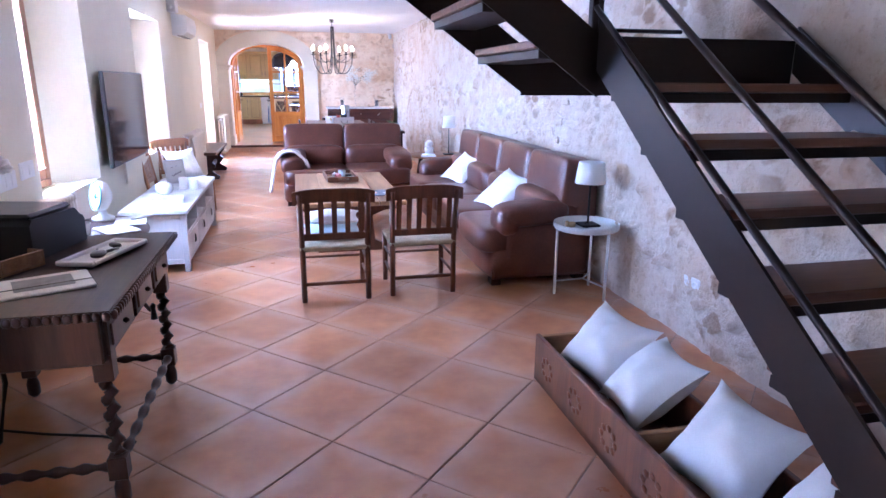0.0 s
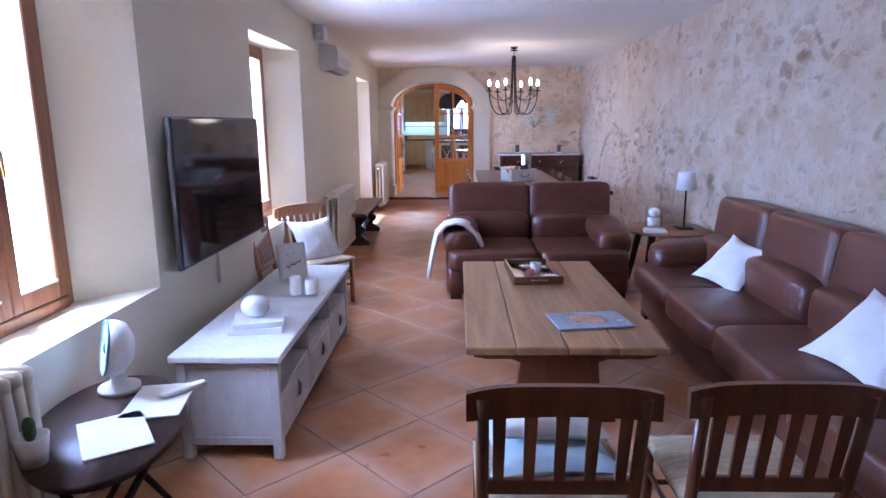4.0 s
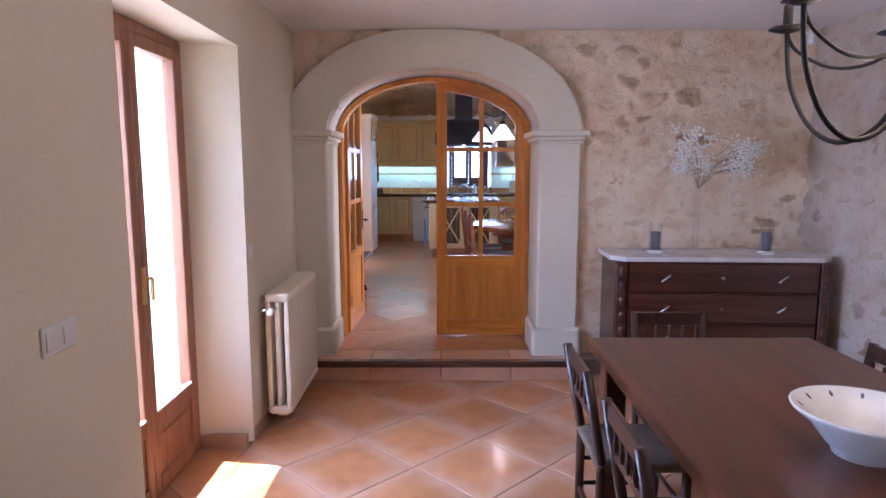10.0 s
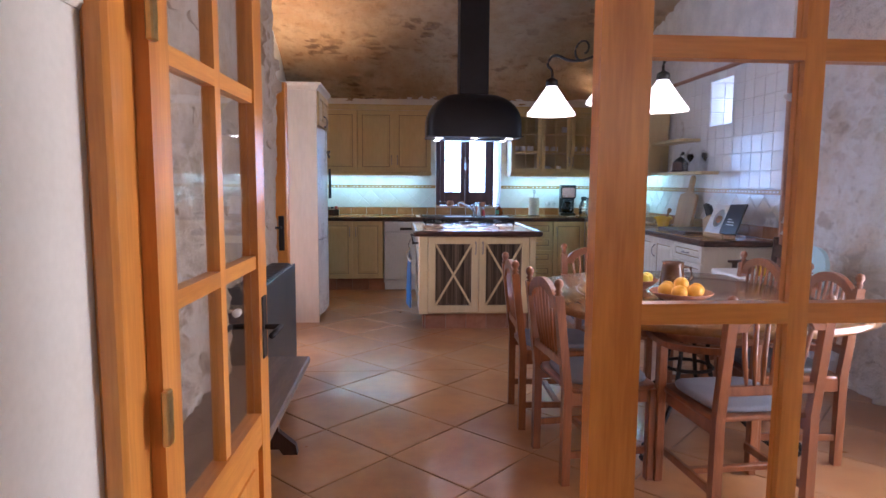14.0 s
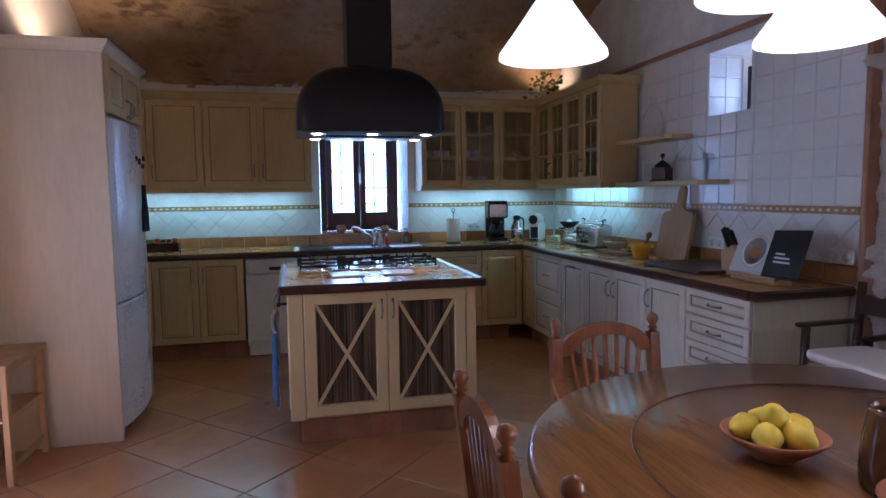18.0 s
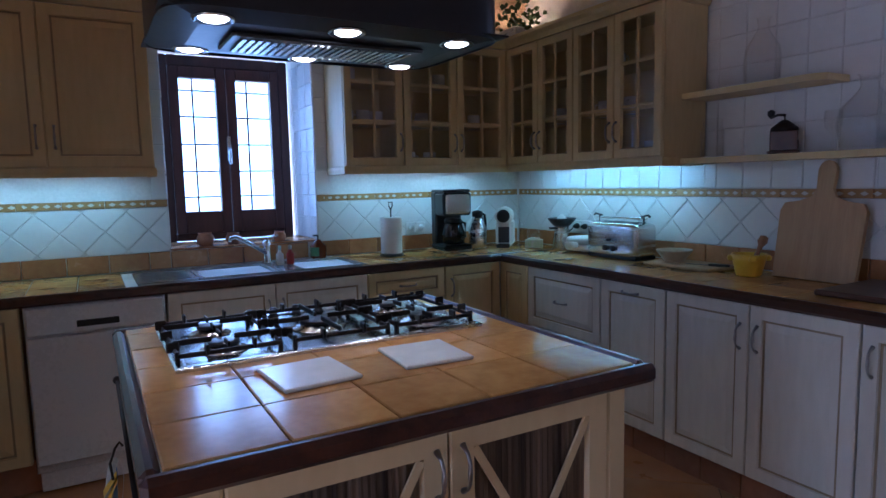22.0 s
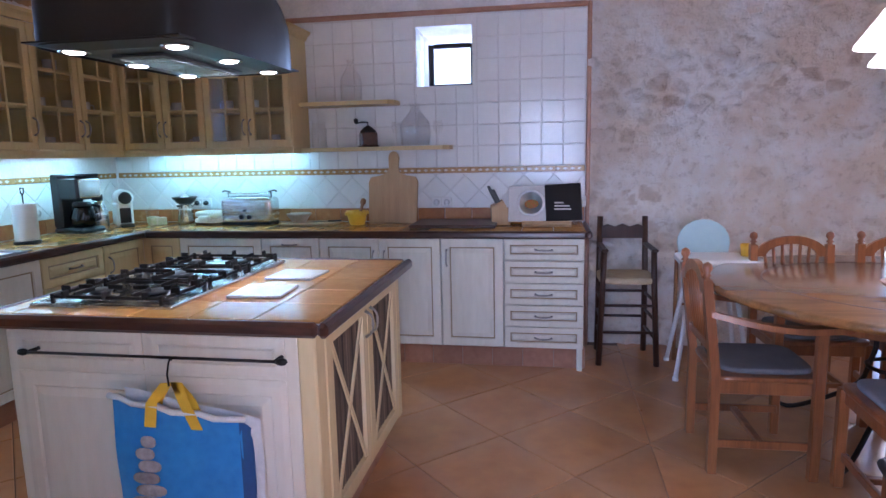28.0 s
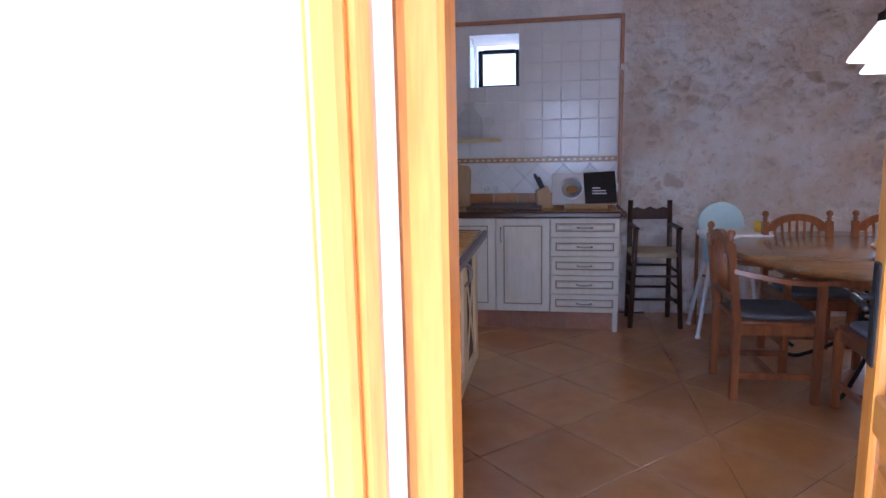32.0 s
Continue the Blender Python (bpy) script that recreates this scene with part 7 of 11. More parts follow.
part("vase", Build().lathe([(0.05, 0), (0.05, 0.01), (0.022, 0.02), (0.022, 0.50), (0.026, 0.52), (0.023, 0.52), (0.018, 0.50), (0.018, 0.03), (0, 0.025)], 18), CLEAR_GLASS, fv)
random.seed(5)
stems, heads = Build(), Build()
for k in range(34):
    if k % 2:
        end = Vector((random.uniform(-0.16, 0.04), random.uniform(-0.09, 0.05), 0.52 + random.uniform(0.06, 0.36)))
    else:
        end = Vector((random.uniform(0.20, 0.46), random.uniform(-0.09, 0.05), 0.52 + random.uniform(0.05, 0.26)))
    stems.tube([(0, 0, 0.45), (end.x * 0.35, end.y * 0.35, 0.52 + (end.z - 0.52) * 0.55), end], 0.0014, 4)
    for j in range(22):
        p = end + Vector((random.gauss(0, 0.035), random.gauss(0, 0.025), random.gauss(0, 0.03)))
        heads.lathe([(0, -0.011), (0.012, 0), (0, 0.011)], 5, Matrix.Translation(p), False)
part("twig", stems, material("dry_stem", (0.35, 0.30, 0.20), None, 0.9), fv)
part("blossoms", heads, PETAL, fv, "tiny white blossoms")

# Wrought-iron chandelier.
chd = thing("chandelier", (1.745, 13.78, 0), 0, "dark wrought-iron chandelier with six lit candles", "chandelier")
part("canopy", Build().lathe([(0.05, CEIL - 0.015), (0.045, CEIL - 0.03), (0.012, CEIL - 0.05)], 18).rod((0, 0, CEIL - 0.05), (0, 0, 2.42), 0.006).box(-0.05, -0.004, CEIL - 0.065, 0.05, 0.004, CEIL - 0.05, 0.002), BLACK_IRON, chd)
part("collar", Build().lathe([(0.026, 2.40), (0.028, 2.42), (0.026, 2.43)], 14), BLACK_IRON, chd)
BULB = glow("lit_bulb", (1.0, 0.86, 0.62), 8.0)
for k in range(6):
    a = 0.12 + 1.0472 * k
    cx, sx = math.cos(a), math.sin(a)
    arm = Build()
    arm.tube(smooth([(0.022 * cx, 0.022 * sx, 2.42), (0.030 * cx, 0.030 * sx, 2.10), (0.05 * cx, 0.05 * sx, 1.80), (0.10 * cx, 0.10 * sx, 1.68), (0.19 * cx, 0.19 * sx, 1.645), (0.27 * cx, 0.27 * sx, 1.70), (0.325 * cx, 0.325 * sx, 1.82), (0.34 * cx, 0.34 * sx, 1.955)]), 0.007, 8)
    arm.tube(smooth([(0.04 * cx, 0.04 * sx, 1.90), (0.12 * cx, 0.12 * sx, 1.845), (0.22 * cx, 0.22 * sx, 1.845), (0.31 * cx, 0.31 * sx, 1.90), (0.34 * cx, 0.34 * sx, 1.95)]), 0.005, 6)
    ar = part("arm", arm, BLACK_IRON, chd)
    part("drip_pan", Build().lathe([(0.015, 1.955), (0.05, 1.965), (0.045, 1.97), (0.014, 1.965)], 16, Matrix.Translation((0.34 * cx, 0.34 * sx, 0))), BLACK_IRON, ar)
    part("candle_sleeve", Build().lathe([(0.013, 1.965), (0.013, 2.03), (0.0, 2.032)], 12, Matrix.Translation((0.34 * cx, 0.34 * sx, 0))), BLACK_IRON, ar)
    part("bulb", Build().lathe([(0.010, 2.03), (0.018, 2.05), (0.020, 2.07), (0.012, 2.10), (0.0, 2.12)], 12, Matrix.Translation((0.34 * cx, 0.34 * sx, 0))), BULB, ar, "glowing flame bulb")
bulb_light("chandelier_light", (1.745, 13.78, 1.86), 6.0, (1.0, 0.78, 0.52), 0.3)

# Steel staircase along the east wall.
st = thing("staircase", (0, 0, 0), 0, "brown steel staircase with wooden treads", "staircase")
SX0, SX1, LZ, LY0, LY1 = 2.30, 3.26, 1.70, 4.82, 5.74


def stringer(b, x, y0, z0, y1, z1, deep, thick):
    return b.add([(x, y0, z0), (x, y1, z1), (x, y1, z1 + deep), (x, y0, z0 + deep), (x + thick, y0, z0), (x + thick, y1, z1), (x + thick, y1, z1 + deep), (x + thick, y0, z0 + deep)], [(3, 2, 1, 0), (4, 5, 6, 7), (0, 1, 5, 4), (2, 3, 7, 6), (1, 2, 6, 5), (0, 4, 7, 3)])


TREAD = wood("stair_tread_wood", (0.19, 0.080, 0.042), (0.12, 0.048, 0.028), "x", 0.35)
for x in (SX0 - 0.012, SX1):
    part("stringer", stringer(Build(), x, 2.55, -0.02, LY0, 1.56, 0.21 if x < 3 else 0.2, 0.012), STAIR_IRON, st)
for k in range(8):
    z = 0.189 * (k + 1)
    y = 2.62 + 0.262 * k
    tr2 = part("tread", Build().box(SX0 + 0.003, y, z - 0.035, SX1 - 0.003, y + 0.27, z, 0.006), TREAD, st)
    part("support", Build().box(SX0 + 0.003, y + 0.02, z - 0.075, SX1 - 0.003, y + 0.25, z - 0.037, 0.003), STAIR_IRON, tr2)
part("landing_beam", Build().box(SX0 - 0.012, LY0, 1.46, SX1, LY0 + 0.012, LZ, 0.002), STAIR_IRON, st)
part("landing_beam", Build().box(SX0 - 0.012, LY1 - 0.012, 1.44, SX1, LY1, LZ, 0.002), STAIR_IRON, st)
part("landing", Build().box(SX0, LY0 + 0.013, LZ - 0.06, SX1, LY1 - 0.013, LZ, 0.004), TREAD, st)
for y in (LY0, LY1 - 0.012):
    s2 = Build().add([(SX0, y, 1.45), (0.75, y, 2.55), (0.75, y, 2.80), (SX0, y, 1.70), (SX0, y + 0.012, 1.45), (0.75, y + 0.012, 2.55), (0.75, y + 0.012, 2.80), (SX0, y + 0.012, 1.70)], [(0, 1, 2, 3), (7, 6, 5, 4), (4, 5, 1, 0), (3, 2, 6, 7), (5, 6, 2, 1), (0, 3, 7, 4)])
    part("stringer", s2, STAIR_IRON, st)
for k in range(7):
    x, z = SX0 - 0.02 - 0.245 * k, LZ + 0.175 * k - 0.02
    t3 = part("tread", Build().box(x - 0.27, LY0 + 0.013, z - 0.035, x, LY1 - 0.013, z, 0.006), TREAD, st)
    part("support", Build().box(x - 0.25, LY0 + 0.013, z - 0.075, x - 0.02, LY1 - 0.013, z - 0.037, 0.003), STAIR_IRON, t3)
for up in (0.31, 0.60, 0.86):
    part("handrail", Build().rod((SX0 - 0.03, 2.55, up - 0.02 + 0.03), (SX0 - 0.03, LY0, 1.47 + up + 0.03), 0.012, 8), STAIR_IRON, st)
for y in (2.62, LY0 + 0.02):
    zb = (y - 2.55) * 0.656
    part("post", Build().box(SX0 - 0.045, y - 0.02, zb, SX0 - 0.014, y + 0.02, zb + 1.05, 0.003), STAIR_IRON, st)
for up in (0.10, 0.45, 0.80):
    part("handrail", Build().rod((SX0 - 0.03, LY1 - 0.03, LZ + up), (SX0 - 0.03, LY1 + 0.0, LZ + up + 0.001), 0.012, 8).rod((SX0 - 0.02, LY1 - 0.02, LZ + up), (SX1, LY1 - 0.02, LZ + up), 0.012, 8), STAIR_IRON, st)
part("post", Build().box(SX0 + 0.42, LY1 - 0.04, LZ, SX0 + 0.45, LY1 - 0.01, LZ + 0.9, 0.003), STAIR_IRON, st)

# Low carved trough with cushions by the stairs.
trk = thing("carved_trough", (2.38, 4.13, 0), 0, "long carved dark trough with two bays", "trough")
TW, TL, TH = 0.40, 1.90, 0.27
TRUNK = wood("trough_wood", (0.20, 0.09, 0.045), (0.12, 0.05, 0.028), "y", 0.4)
part("base", Build().box(-TW / 2, -TL / 2, 0.03, TW / 2, TL / 2, 0.055, 0.004), TRUNK, trk)
for x in (-TW / 2, TW / 2 - 0.025):
    sd = Build().box(x, -TL / 2, 0.02, x + 0.025, TL / 2, TH, 0.005)
    if x < 0:
        for k in range(6):
            y = -TL / 2 + 0.16 + 0.315 * k
            for j in range(8):
                a = 0.785 * j
                sd.puff(x - 0.008, y + 0.055 * math.cos(a) - 0.02, 0.145 + 0.045 * math.sin(a) - 0.016, x + 0.004, y + 0.055 * math.cos(a) + 0.02, 0.145 + 0.045 * math.sin(a) + 0.016, 2, 6)
    part("side", sd, CHAIR_WOOD, trk, "carved front board")
for y in (-TL / 2, -0.012, TL / 2 - 0.025):
    part("divider", Build().box(-TW / 2 + 0.025, y, 0.055, TW / 2 - 0.025, y + 0.025, TH - 0.01, 0.004), OAK_X, trk)
for x in (-TW / 2 + 0.02, TW / 2 - 0.06):
    for y in (-TL / 2 + 0.02, TL / 2 - 0.08):
        part("foot", Build().box(x, y, 0, x + 0.04, y + 0.06, 0.03, 0.004), CHAIR_WOOD, trk)
for x, y, z, a, c, e in ((2.44, 4.82, 0.285, 6, -44, 10), (2.45, 4.45, 0.28, -4, -40, -6), (2.44, 3.92, 0.29, 5, -44, 8), (2.45, 3.50, 0.28, -3, -42, -5)):
    scatter("cushion", (0.40, 0.40, 0.21), (x, y, z), (a, c, e), "plump white cushion in the trough", FABRIC, "cushions in the trough")


# ---- kitchen: fitted furniture ----
CURTAIN = material("striped_brown_curtain", (0.24, 0.17, 0.11), (0.022, 0.014, 0.011), 0.95, scale=34, fine=120, stretch=(1, 1, 0.015), bump=0.2)
SHADE_GLASS = glow("lit_milk_glass", (1.0, 0.95, 0.88), 0.5)
LAMP_WHITE = glow("lit_spot_glass", (1.0, 0.97, 0.88), 6.0)
STRIP_GLOW = glow("lit_cool_tube", (0.70, 0.95, 1.0), 2.5)
BAG_BLUE = material("blue_printed_bag", (0.03, 0.20, 0.55), (0.06, 0.30, 0.66), 0.4, scale=3, fine=30, bump=0.1, depth=0.01)
BAG_FOLD = material("dark_blue_bag_side", (0.02, 0.09, 0.26), None, 0.4, bump=0.1)
ROCK_PRINT = material("printed_brown_rock", (0.22, 0.13, 0.10), (0.10, 0.06, 0.05), 0.5, scale=40, fine=120)
BAG_WHITE = material("white_bag_film", (0.78, 0.79, 0.80), None, 0.4, bump=0.2)
YELLOW = material("yellow_plastic", (0.80, 0.50, 0.03), (0.72, 0.42, 0.02), 0.5, scale=8, fine=60)
PEBBLE = material("printed_pebble", (0.44, 0.38, 0.36), (0.24, 0.20, 0.19), 0.5, scale=14, fine=60, random=0.2)
NAVY = material("navy_towel", (0.025, 0.03, 0.06), (0.015, 0.018, 0.035), 0.95, scale=12, fine=140, bump=0.5)
BURNER = material("burner_cap_enamel", (0.03, 0.03, 0.034), None, 0.3)
GREEN_GLASS = material("green_label", (0.12, 0.26, 0.12), (0.08, 0.20, 0.09), 0.3)
RED_LABEL = material("red_label", (0.55, 0.05, 0.03), None, 0.4)
AMBER = material("amber_bottle", (0.20, 0.045, 0.01), (0.12, 0.025, 0.01), 0.1)
CLAY = material("clay_pot", (0.40, 0.16, 0.08), (0.30, 0.11, 0.05), 0.6, scale=10, fine=60)
BENCH_BOARD = wood("worn_bench_board", (0.23, 0.16, 0.11), (0.14, 0.09, 0.06), "y", 0.45)
SLATE_TRAY = wood("dark_brown_board", (0.10, 0.052, 0.034), (0.06, 0.03, 0.02), "y", 0.4)
BOOK_PHOTO = material("book_photo_page", (0.66, 0.65, 0.63), (0.58, 0.56, 0.54), 0.25, scale=6)
FOOD = material("tomato_and_greens", (0.50, 0.10, 0.04), (0.16, 0.22, 0.05), 0.4, scale=60, fine=120)


def pull(parent, x, z, upright=True, length=0.105, y=-0.021, mat=PEWTER):
    """A bowed metal handle with flared ends."""
    pts = []
    for k in range(9):
        f = k / 8 - 0.5
        out = 0.030 * (1 - (2 * f) ** 4)
        pts.append((0, y - 0.002 - out, f * length) if upright else (f * length, y - 0.002 - out, 0))
    radii = [0.0075, 0.0045, 0.0045, 0.005, 0.006, 0.005, 0.0045, 0.0045, 0.0075]
    part("handle", Build().tube(pts, 0.005, 7, radii=radii), mat, parent, "pewter handle", pose(x, 0, z))


def panel_door(parent, x, z, w, h, mat, handle=None, name="door", label=""):
    """A raised-panel front; handle is (x, z, upright) in the door."""
    frame_w = min(0.055, 0.28 * h)
    d = part(name, rings(Build(), w, h, [(0, 0), (0, -0.017), (0.004, -0.021), (frame_w - 0.004, -0.021), (frame_w, -0.011), (frame_w + 0.008, -0.011), (frame_w + min(0.035, 0.12 * h), -0.018)]), mat, parent, label, pose(x, 0, z))
    part("moulding", rings(Build(), w - 2 * frame_w + 0.004, h - 2 * frame_w + 0.004, [(0, -0.009), (0, -0.0135), (0.009, -0.0135), (0.009, -0.009)], False), GROOVE, d, "antiqued groove", pose(frame_w - 0.002, 0, frame_w - 0.002))
    if handle:
        pull(d, *handle)
    return d


def glazed_door(parent, x, z, w, h, mat, handle=None):
    f = 0.045
    d = part("glazed_door", rings(Build(), w, h, [(f + 0.006, -0.002), (0, -0.002), (0, -0.017), (0.004, -0.021), (f, -0.021), (f + 0.006, -0.002)], False), mat, parent, "", pose(x, 0, z))
    part("pane", Build().box(f, -0.010, f, w - f, -0.007, h - f, 0), CLEAR_PANE, d)
    part("glazing_bar", Build().box(w / 2 - 0.008, -0.019, f + 0.004, w / 2 + 0.008, -0.004, h - f - 0.004, 0.003), mat, d)
    for k in (1, 2):
        zz = f + (h - 2 * f) * k / 3
        part("glazing_bar", Build().box(f + 0.004, -0.018, zz - 0.008, w - f - 0.004, -0.005, zz + 0.008, 0.003), mat, d)
    if handle:
        pull(d, *handle)
    return d


def unit(name, place, turn, w, h, depth, mat, fronts, label, group, category="cabinet", hollow=False, shelves=()):
    """A cabinet; its front is the plane y = 0, its fronts are (kind, x, z, w, h, handle)."""
    c = thing(name, place, turn, label, category, group)
    if hollow:
        t = 0.018
        part("side_panel", Build().box(0, 0.001, 0, t, depth, h, 0.001), mat, c)
        part("side_panel", Build().box(w - t, 0.001, 0, w, depth, h, 0.001), mat, c)
        part("back_panel", Build().box(t, depth - 0.012, 0, w - t, depth, h, 0), mat, c)
        part("bottom_panel", Build().box(t, 0.001, 0, w - t, depth - 0.012, t, 0), mat, c)
        part("top_panel", Build().box(t, 0.001, h - t, w - t, depth - 0.012, h, 0), mat, c)
        for z in shelves:
            part("shelf", Build().box(t, 0.03, z, w - t, depth - 0.012, z + 0.016, 0.001), mat, c)
    else:
        part("body", Build().box(0, 0.001, 0, w, depth, h, 0.002), mat, c)
    for kind, x, z, fw, fh, handle in fronts:
        if kind == "door":
            panel_door(c, x, z, fw, fh, mat, handle)
        elif kind == "drawer":
            panel_door(c, x, z, fw, fh, mat, handle, "drawer")
        elif kind == "glazed":
            glazed_door(c, x, z, fw, fh, mat, handle)
    return c


BASE_Z, BASE_H = KFLOOR + 0.15, 0.715
BASE_GROUP, WALL_GROUP = "fitted base cabinets", "wall cabinets"


def base(name, place, turn, w, fronts, label, mat=WHITE_CAB, depth=0.56):
    return unit(name, (place[0], place[1], BASE_Z), turn, w, BASE_H, depth, mat, fronts, label, BASE_GROUP)


def two_doors(w, h=BASE_H, hz=None):
    hz = hz or h - 0.14
    return [("door", 0.003, 0.004, w / 2 - 0.005, h - 0.008, (w / 2 - 0.04, hz, True)), ("door", w / 2 + 0.002, 0.004, w / 2 - 0.005, h - 0.008, (0.035, hz, True))]


def drawers(w, count, h=BASE_H):
    step = h / count
    return [("drawer", 0.003, k * step + 0.004, w - 0.006, step - 0.008, (w / 2 - 0.003, step / 2 - 0.004, False)) for k in range(count)]


# north run, fronts face the room at y = 24.0
base("base_cabinet", (-1.24, 24.0), 0, 0.488, [("door", 0.003, 0.004, 0.482, BASE_H - 0.008, (0.44, 0.575, True))], "cream painted base cabinet with one panelled door", CREAM_CAB)
base("base_cabinet", (-0.75, 24.0), 0, 0.728, two_doors(0.728), "cream painted base cabinet with two panelled doors", CREAM_CAB)
base("sink_cabinet", (0.57, 24.0), 0, 1.03, two_doors(1.03), "cream sink cabinet with two panelled doors")
c = base("drawer_cabinet", (1.603, 24.0), 0, 0.495, drawers(0.495, 4), "cream drawer cabinet with four panelled drawers", CREAM_CAB)
base("base_cabinet", (2.10, 24.0), 0, 0.40, [("door", 0.003, 0.004, 0.394, BASE_H - 0.008, (0.04, 0.58, True))], "narrow cream base cabinet beside the corner", CREAM_CAB)
# east run, fronts face the room at x = 2.53
base("corner_cabinet", (2.53, 23.995), -90, 0.28, [("door", 0.003, 0.004, 0.274, BASE_H - 0.008, None)], "narrow cream corner base cabinet", CREAM_CAB)
base("drawer_cabinet", (2.53, 23.712), -90, 0.605, drawers(0.605, 2), "whitewashed cabinet with two deep drawers")
base("pull_out_cabinet", (2.53, 23.104), -90, 0.41, [("door", 0.003, 0.004, 0.404, BASE_H - 0.008, (0.20, 0.665, False))], "whitewashed pull-out cabinet with a handle along its top")
base("base_cabinet", (2.53, 22.69), -90, 0.817, two_doors(0.817), "whitewashed base cabinet with two panelled doors")
base("base_cabinet", (2.53, 21.87), -90, 0.402, [("door", 0.003, 0.004, 0.396, BASE_H - 0.008, (0.035, 0.585, True))], "whitewashed base cabinet with one panelled door")
base("drawer_cabinet", (2.53, 21.465), -90, 0.50, drawers(0.50, 5), "whitewashed drawer cabinet with five panelled drawers")
part("leg", Build().box(0.46, 0.005, -0.15, 0.495, 0.04, 0.0, 0.002), WHITE_CAB, bpy.data.objects["drawer_cabinet.002"])

dw = thing("dishwasher", (-0.01, 24.0, KFLOOR), 0, "white dishwasher built in under the tiled worktop", "dishwasher")
part("body", Build().box(0, 0.002, 0.10, 0.57, 0.56, 0.862, 0.004), FRIDGE, dw)
part("door", Build().box(0.006, -0.024, 0.14, 0.564, 0.001, 0.72, 0.006), FRIDGE, dw)
cp = part("control_panel", Build().box(0.006, -0.026, 0.728, 0.564, 0.001, 0.856, 0.008), FRIDGE, dw)
part("handle", Build().box(0.20, -0.030, 0.755, 0.37, -0.0262, 0.785, 0.003), BLACK, cp, "dark recessed grip")
part("kick_plate", Build().box(0.012, 0.012, 0.01, 0.558, 0.04, 0.135, 0.003), FRIDGE, dw)

# wall cabinets
UP_Z, UP_H = 1.62, 0.76
unit("wall_cabinet", (-1.24, 24.27, UP_Z), 0, 0.90, UP_H, 0.31, CREAM_CAB, two_doors(0.90, UP_H, 0.14), "cream wall cabinet with two panelled doors", WALL_GROUP)
unit("wall_cabinet", (-0.338, 24.27, UP_Z), 0, 0.918, UP_H, 0.31, CREAM_CAB, two_doors(0.918, UP_H, 0.14), "cream wall cabinet with two panelled doors beside the window", WALL_GROUP)


def glass_unit(place, turn, w, doors, label):
    fw = w / doors
    fronts = []
    for k in range(doors):
        hx = 0.022 if (k % 2) else fw - 0.028
        fronts.append(("glazed", k * fw + 0.003, 0.004, fw - 0.006, UP_H - 0.008, (hx, 0.14, True)))
    return unit("glazed_wall_cabinet", (*place, UP_Z), turn, w, UP_H, 0.31, CREAM_CAB, fronts, label, WALL_GROUP, "cabinet", True, (0.25, 0.50))


glass_unit((1.60, 24.27), 0, 0.385, 1, "cream wall cabinet with one small-paned glazed door")
glass_unit((1.987, 24.27), 0, 0.765, 2, "cream wall cabinet with two small-paned glazed doors")
glass_unit((2.775, 24.245), -90, 0.648, 2, "cream corner wall cabinet with two small-paned glazed doors")
glass_unit((2.775, 23.595), -90, 0.648, 2, "cream wall cabinet with two small-paned glazed doors and a plain end")
single("corner_filler", Build().box(2.756, 24.25, UP_Z + 0.001, 3.09, 24.58, UP_Z + UP_H - 0.001, 0.002), CREAM_CAB, "cream filler block in the corner between wall cabinets", "cabinet filler")


def moulding_run(name, points, profile, mat, label, category, kind=""):
    """A profile (outwards, up) swept along a level path; outwards is to the right of the walk."""
    verts, faces = [], []
    pts = [Vector(p) for p in points]
    for i, p in enumerate(pts):
        d0 = (p - pts[i - 1]).normalized() if i else (pts[1] - p).normalized()
        d1 = (pts[i + 1] - p).normalized() if i < len(pts) - 1 else d0
        r0, r1 = Vector((d0.y, -d0.x, 0)), Vector((d1.y, -d1.x, 0))
        r = (r0 + r1) / (1 + r0.dot(r1))
        verts += [p + r * o + Vector((0, 0, u)) for o, u in profile]
    n = len(profile)
    for i in range(len(pts) - 1):
        for k in range(n):
            a, b2 = i * n + k, i * n + (k + 1) % n
            faces.append([a, b2, b2 + n, a + n])
    faces += [list(range(n)), [(len(pts) - 1) * n + k for k in reversed(range(n))]]
    return single(name, Build().add(verts, faces), mat, label, category, kind=kind)


CORNICE = [(-0.02, 0), (0.004, 0), (0.010, 0.012), (0.018, 0.026), (0.038, 0.044), (0.042, 0.062), (-0.02, 0.062)]
PELMET = [(-0.016, -0.045), (0.004, -0.045), (0.006, -0.02), (0.003, -0.001), (-0.016, -0.001)]
top_z = UP_Z + UP_H + 0.001
moulding_run("cornice", [(-1.24, 24.249, top_z), (0.582, 24.249, top_z), (0.582, 24.58, top_z)], CORNICE, CREAM_CAB, "cream moulded cornice along wall cabinets", "cornice")
moulding_run("cornice", [(1.598, 24.58, top_z), (1.598, 24.249, top_z), (2.754, 24.249, top_z), (2.754, 22.945, top_z), (3.09, 22.945, top_z)], CORNICE, CREAM_CAB, "cream moulded cornice round the corner wall cabinets", "cornice")
moulding_run("pelmet", [(-1.24, 24.262, UP_Z), (0.582, 24.262, UP_Z), (0.582, 24.56, UP_Z)], PELMET, CREAM_CAB, "cream pelmet under wall cabinets", "pelmet")
moulding_run("pelmet", [(1.598, 24.56, UP_Z), (1.598, 24.262, UP_Z), (2.767, 24.262, UP_Z), (2.767, 22.947, UP_Z), (3.07, 22.947, UP_Z)], PELMET, CREAM_CAB, "cream pelmet under the corner wall cabinets", "pelmet")
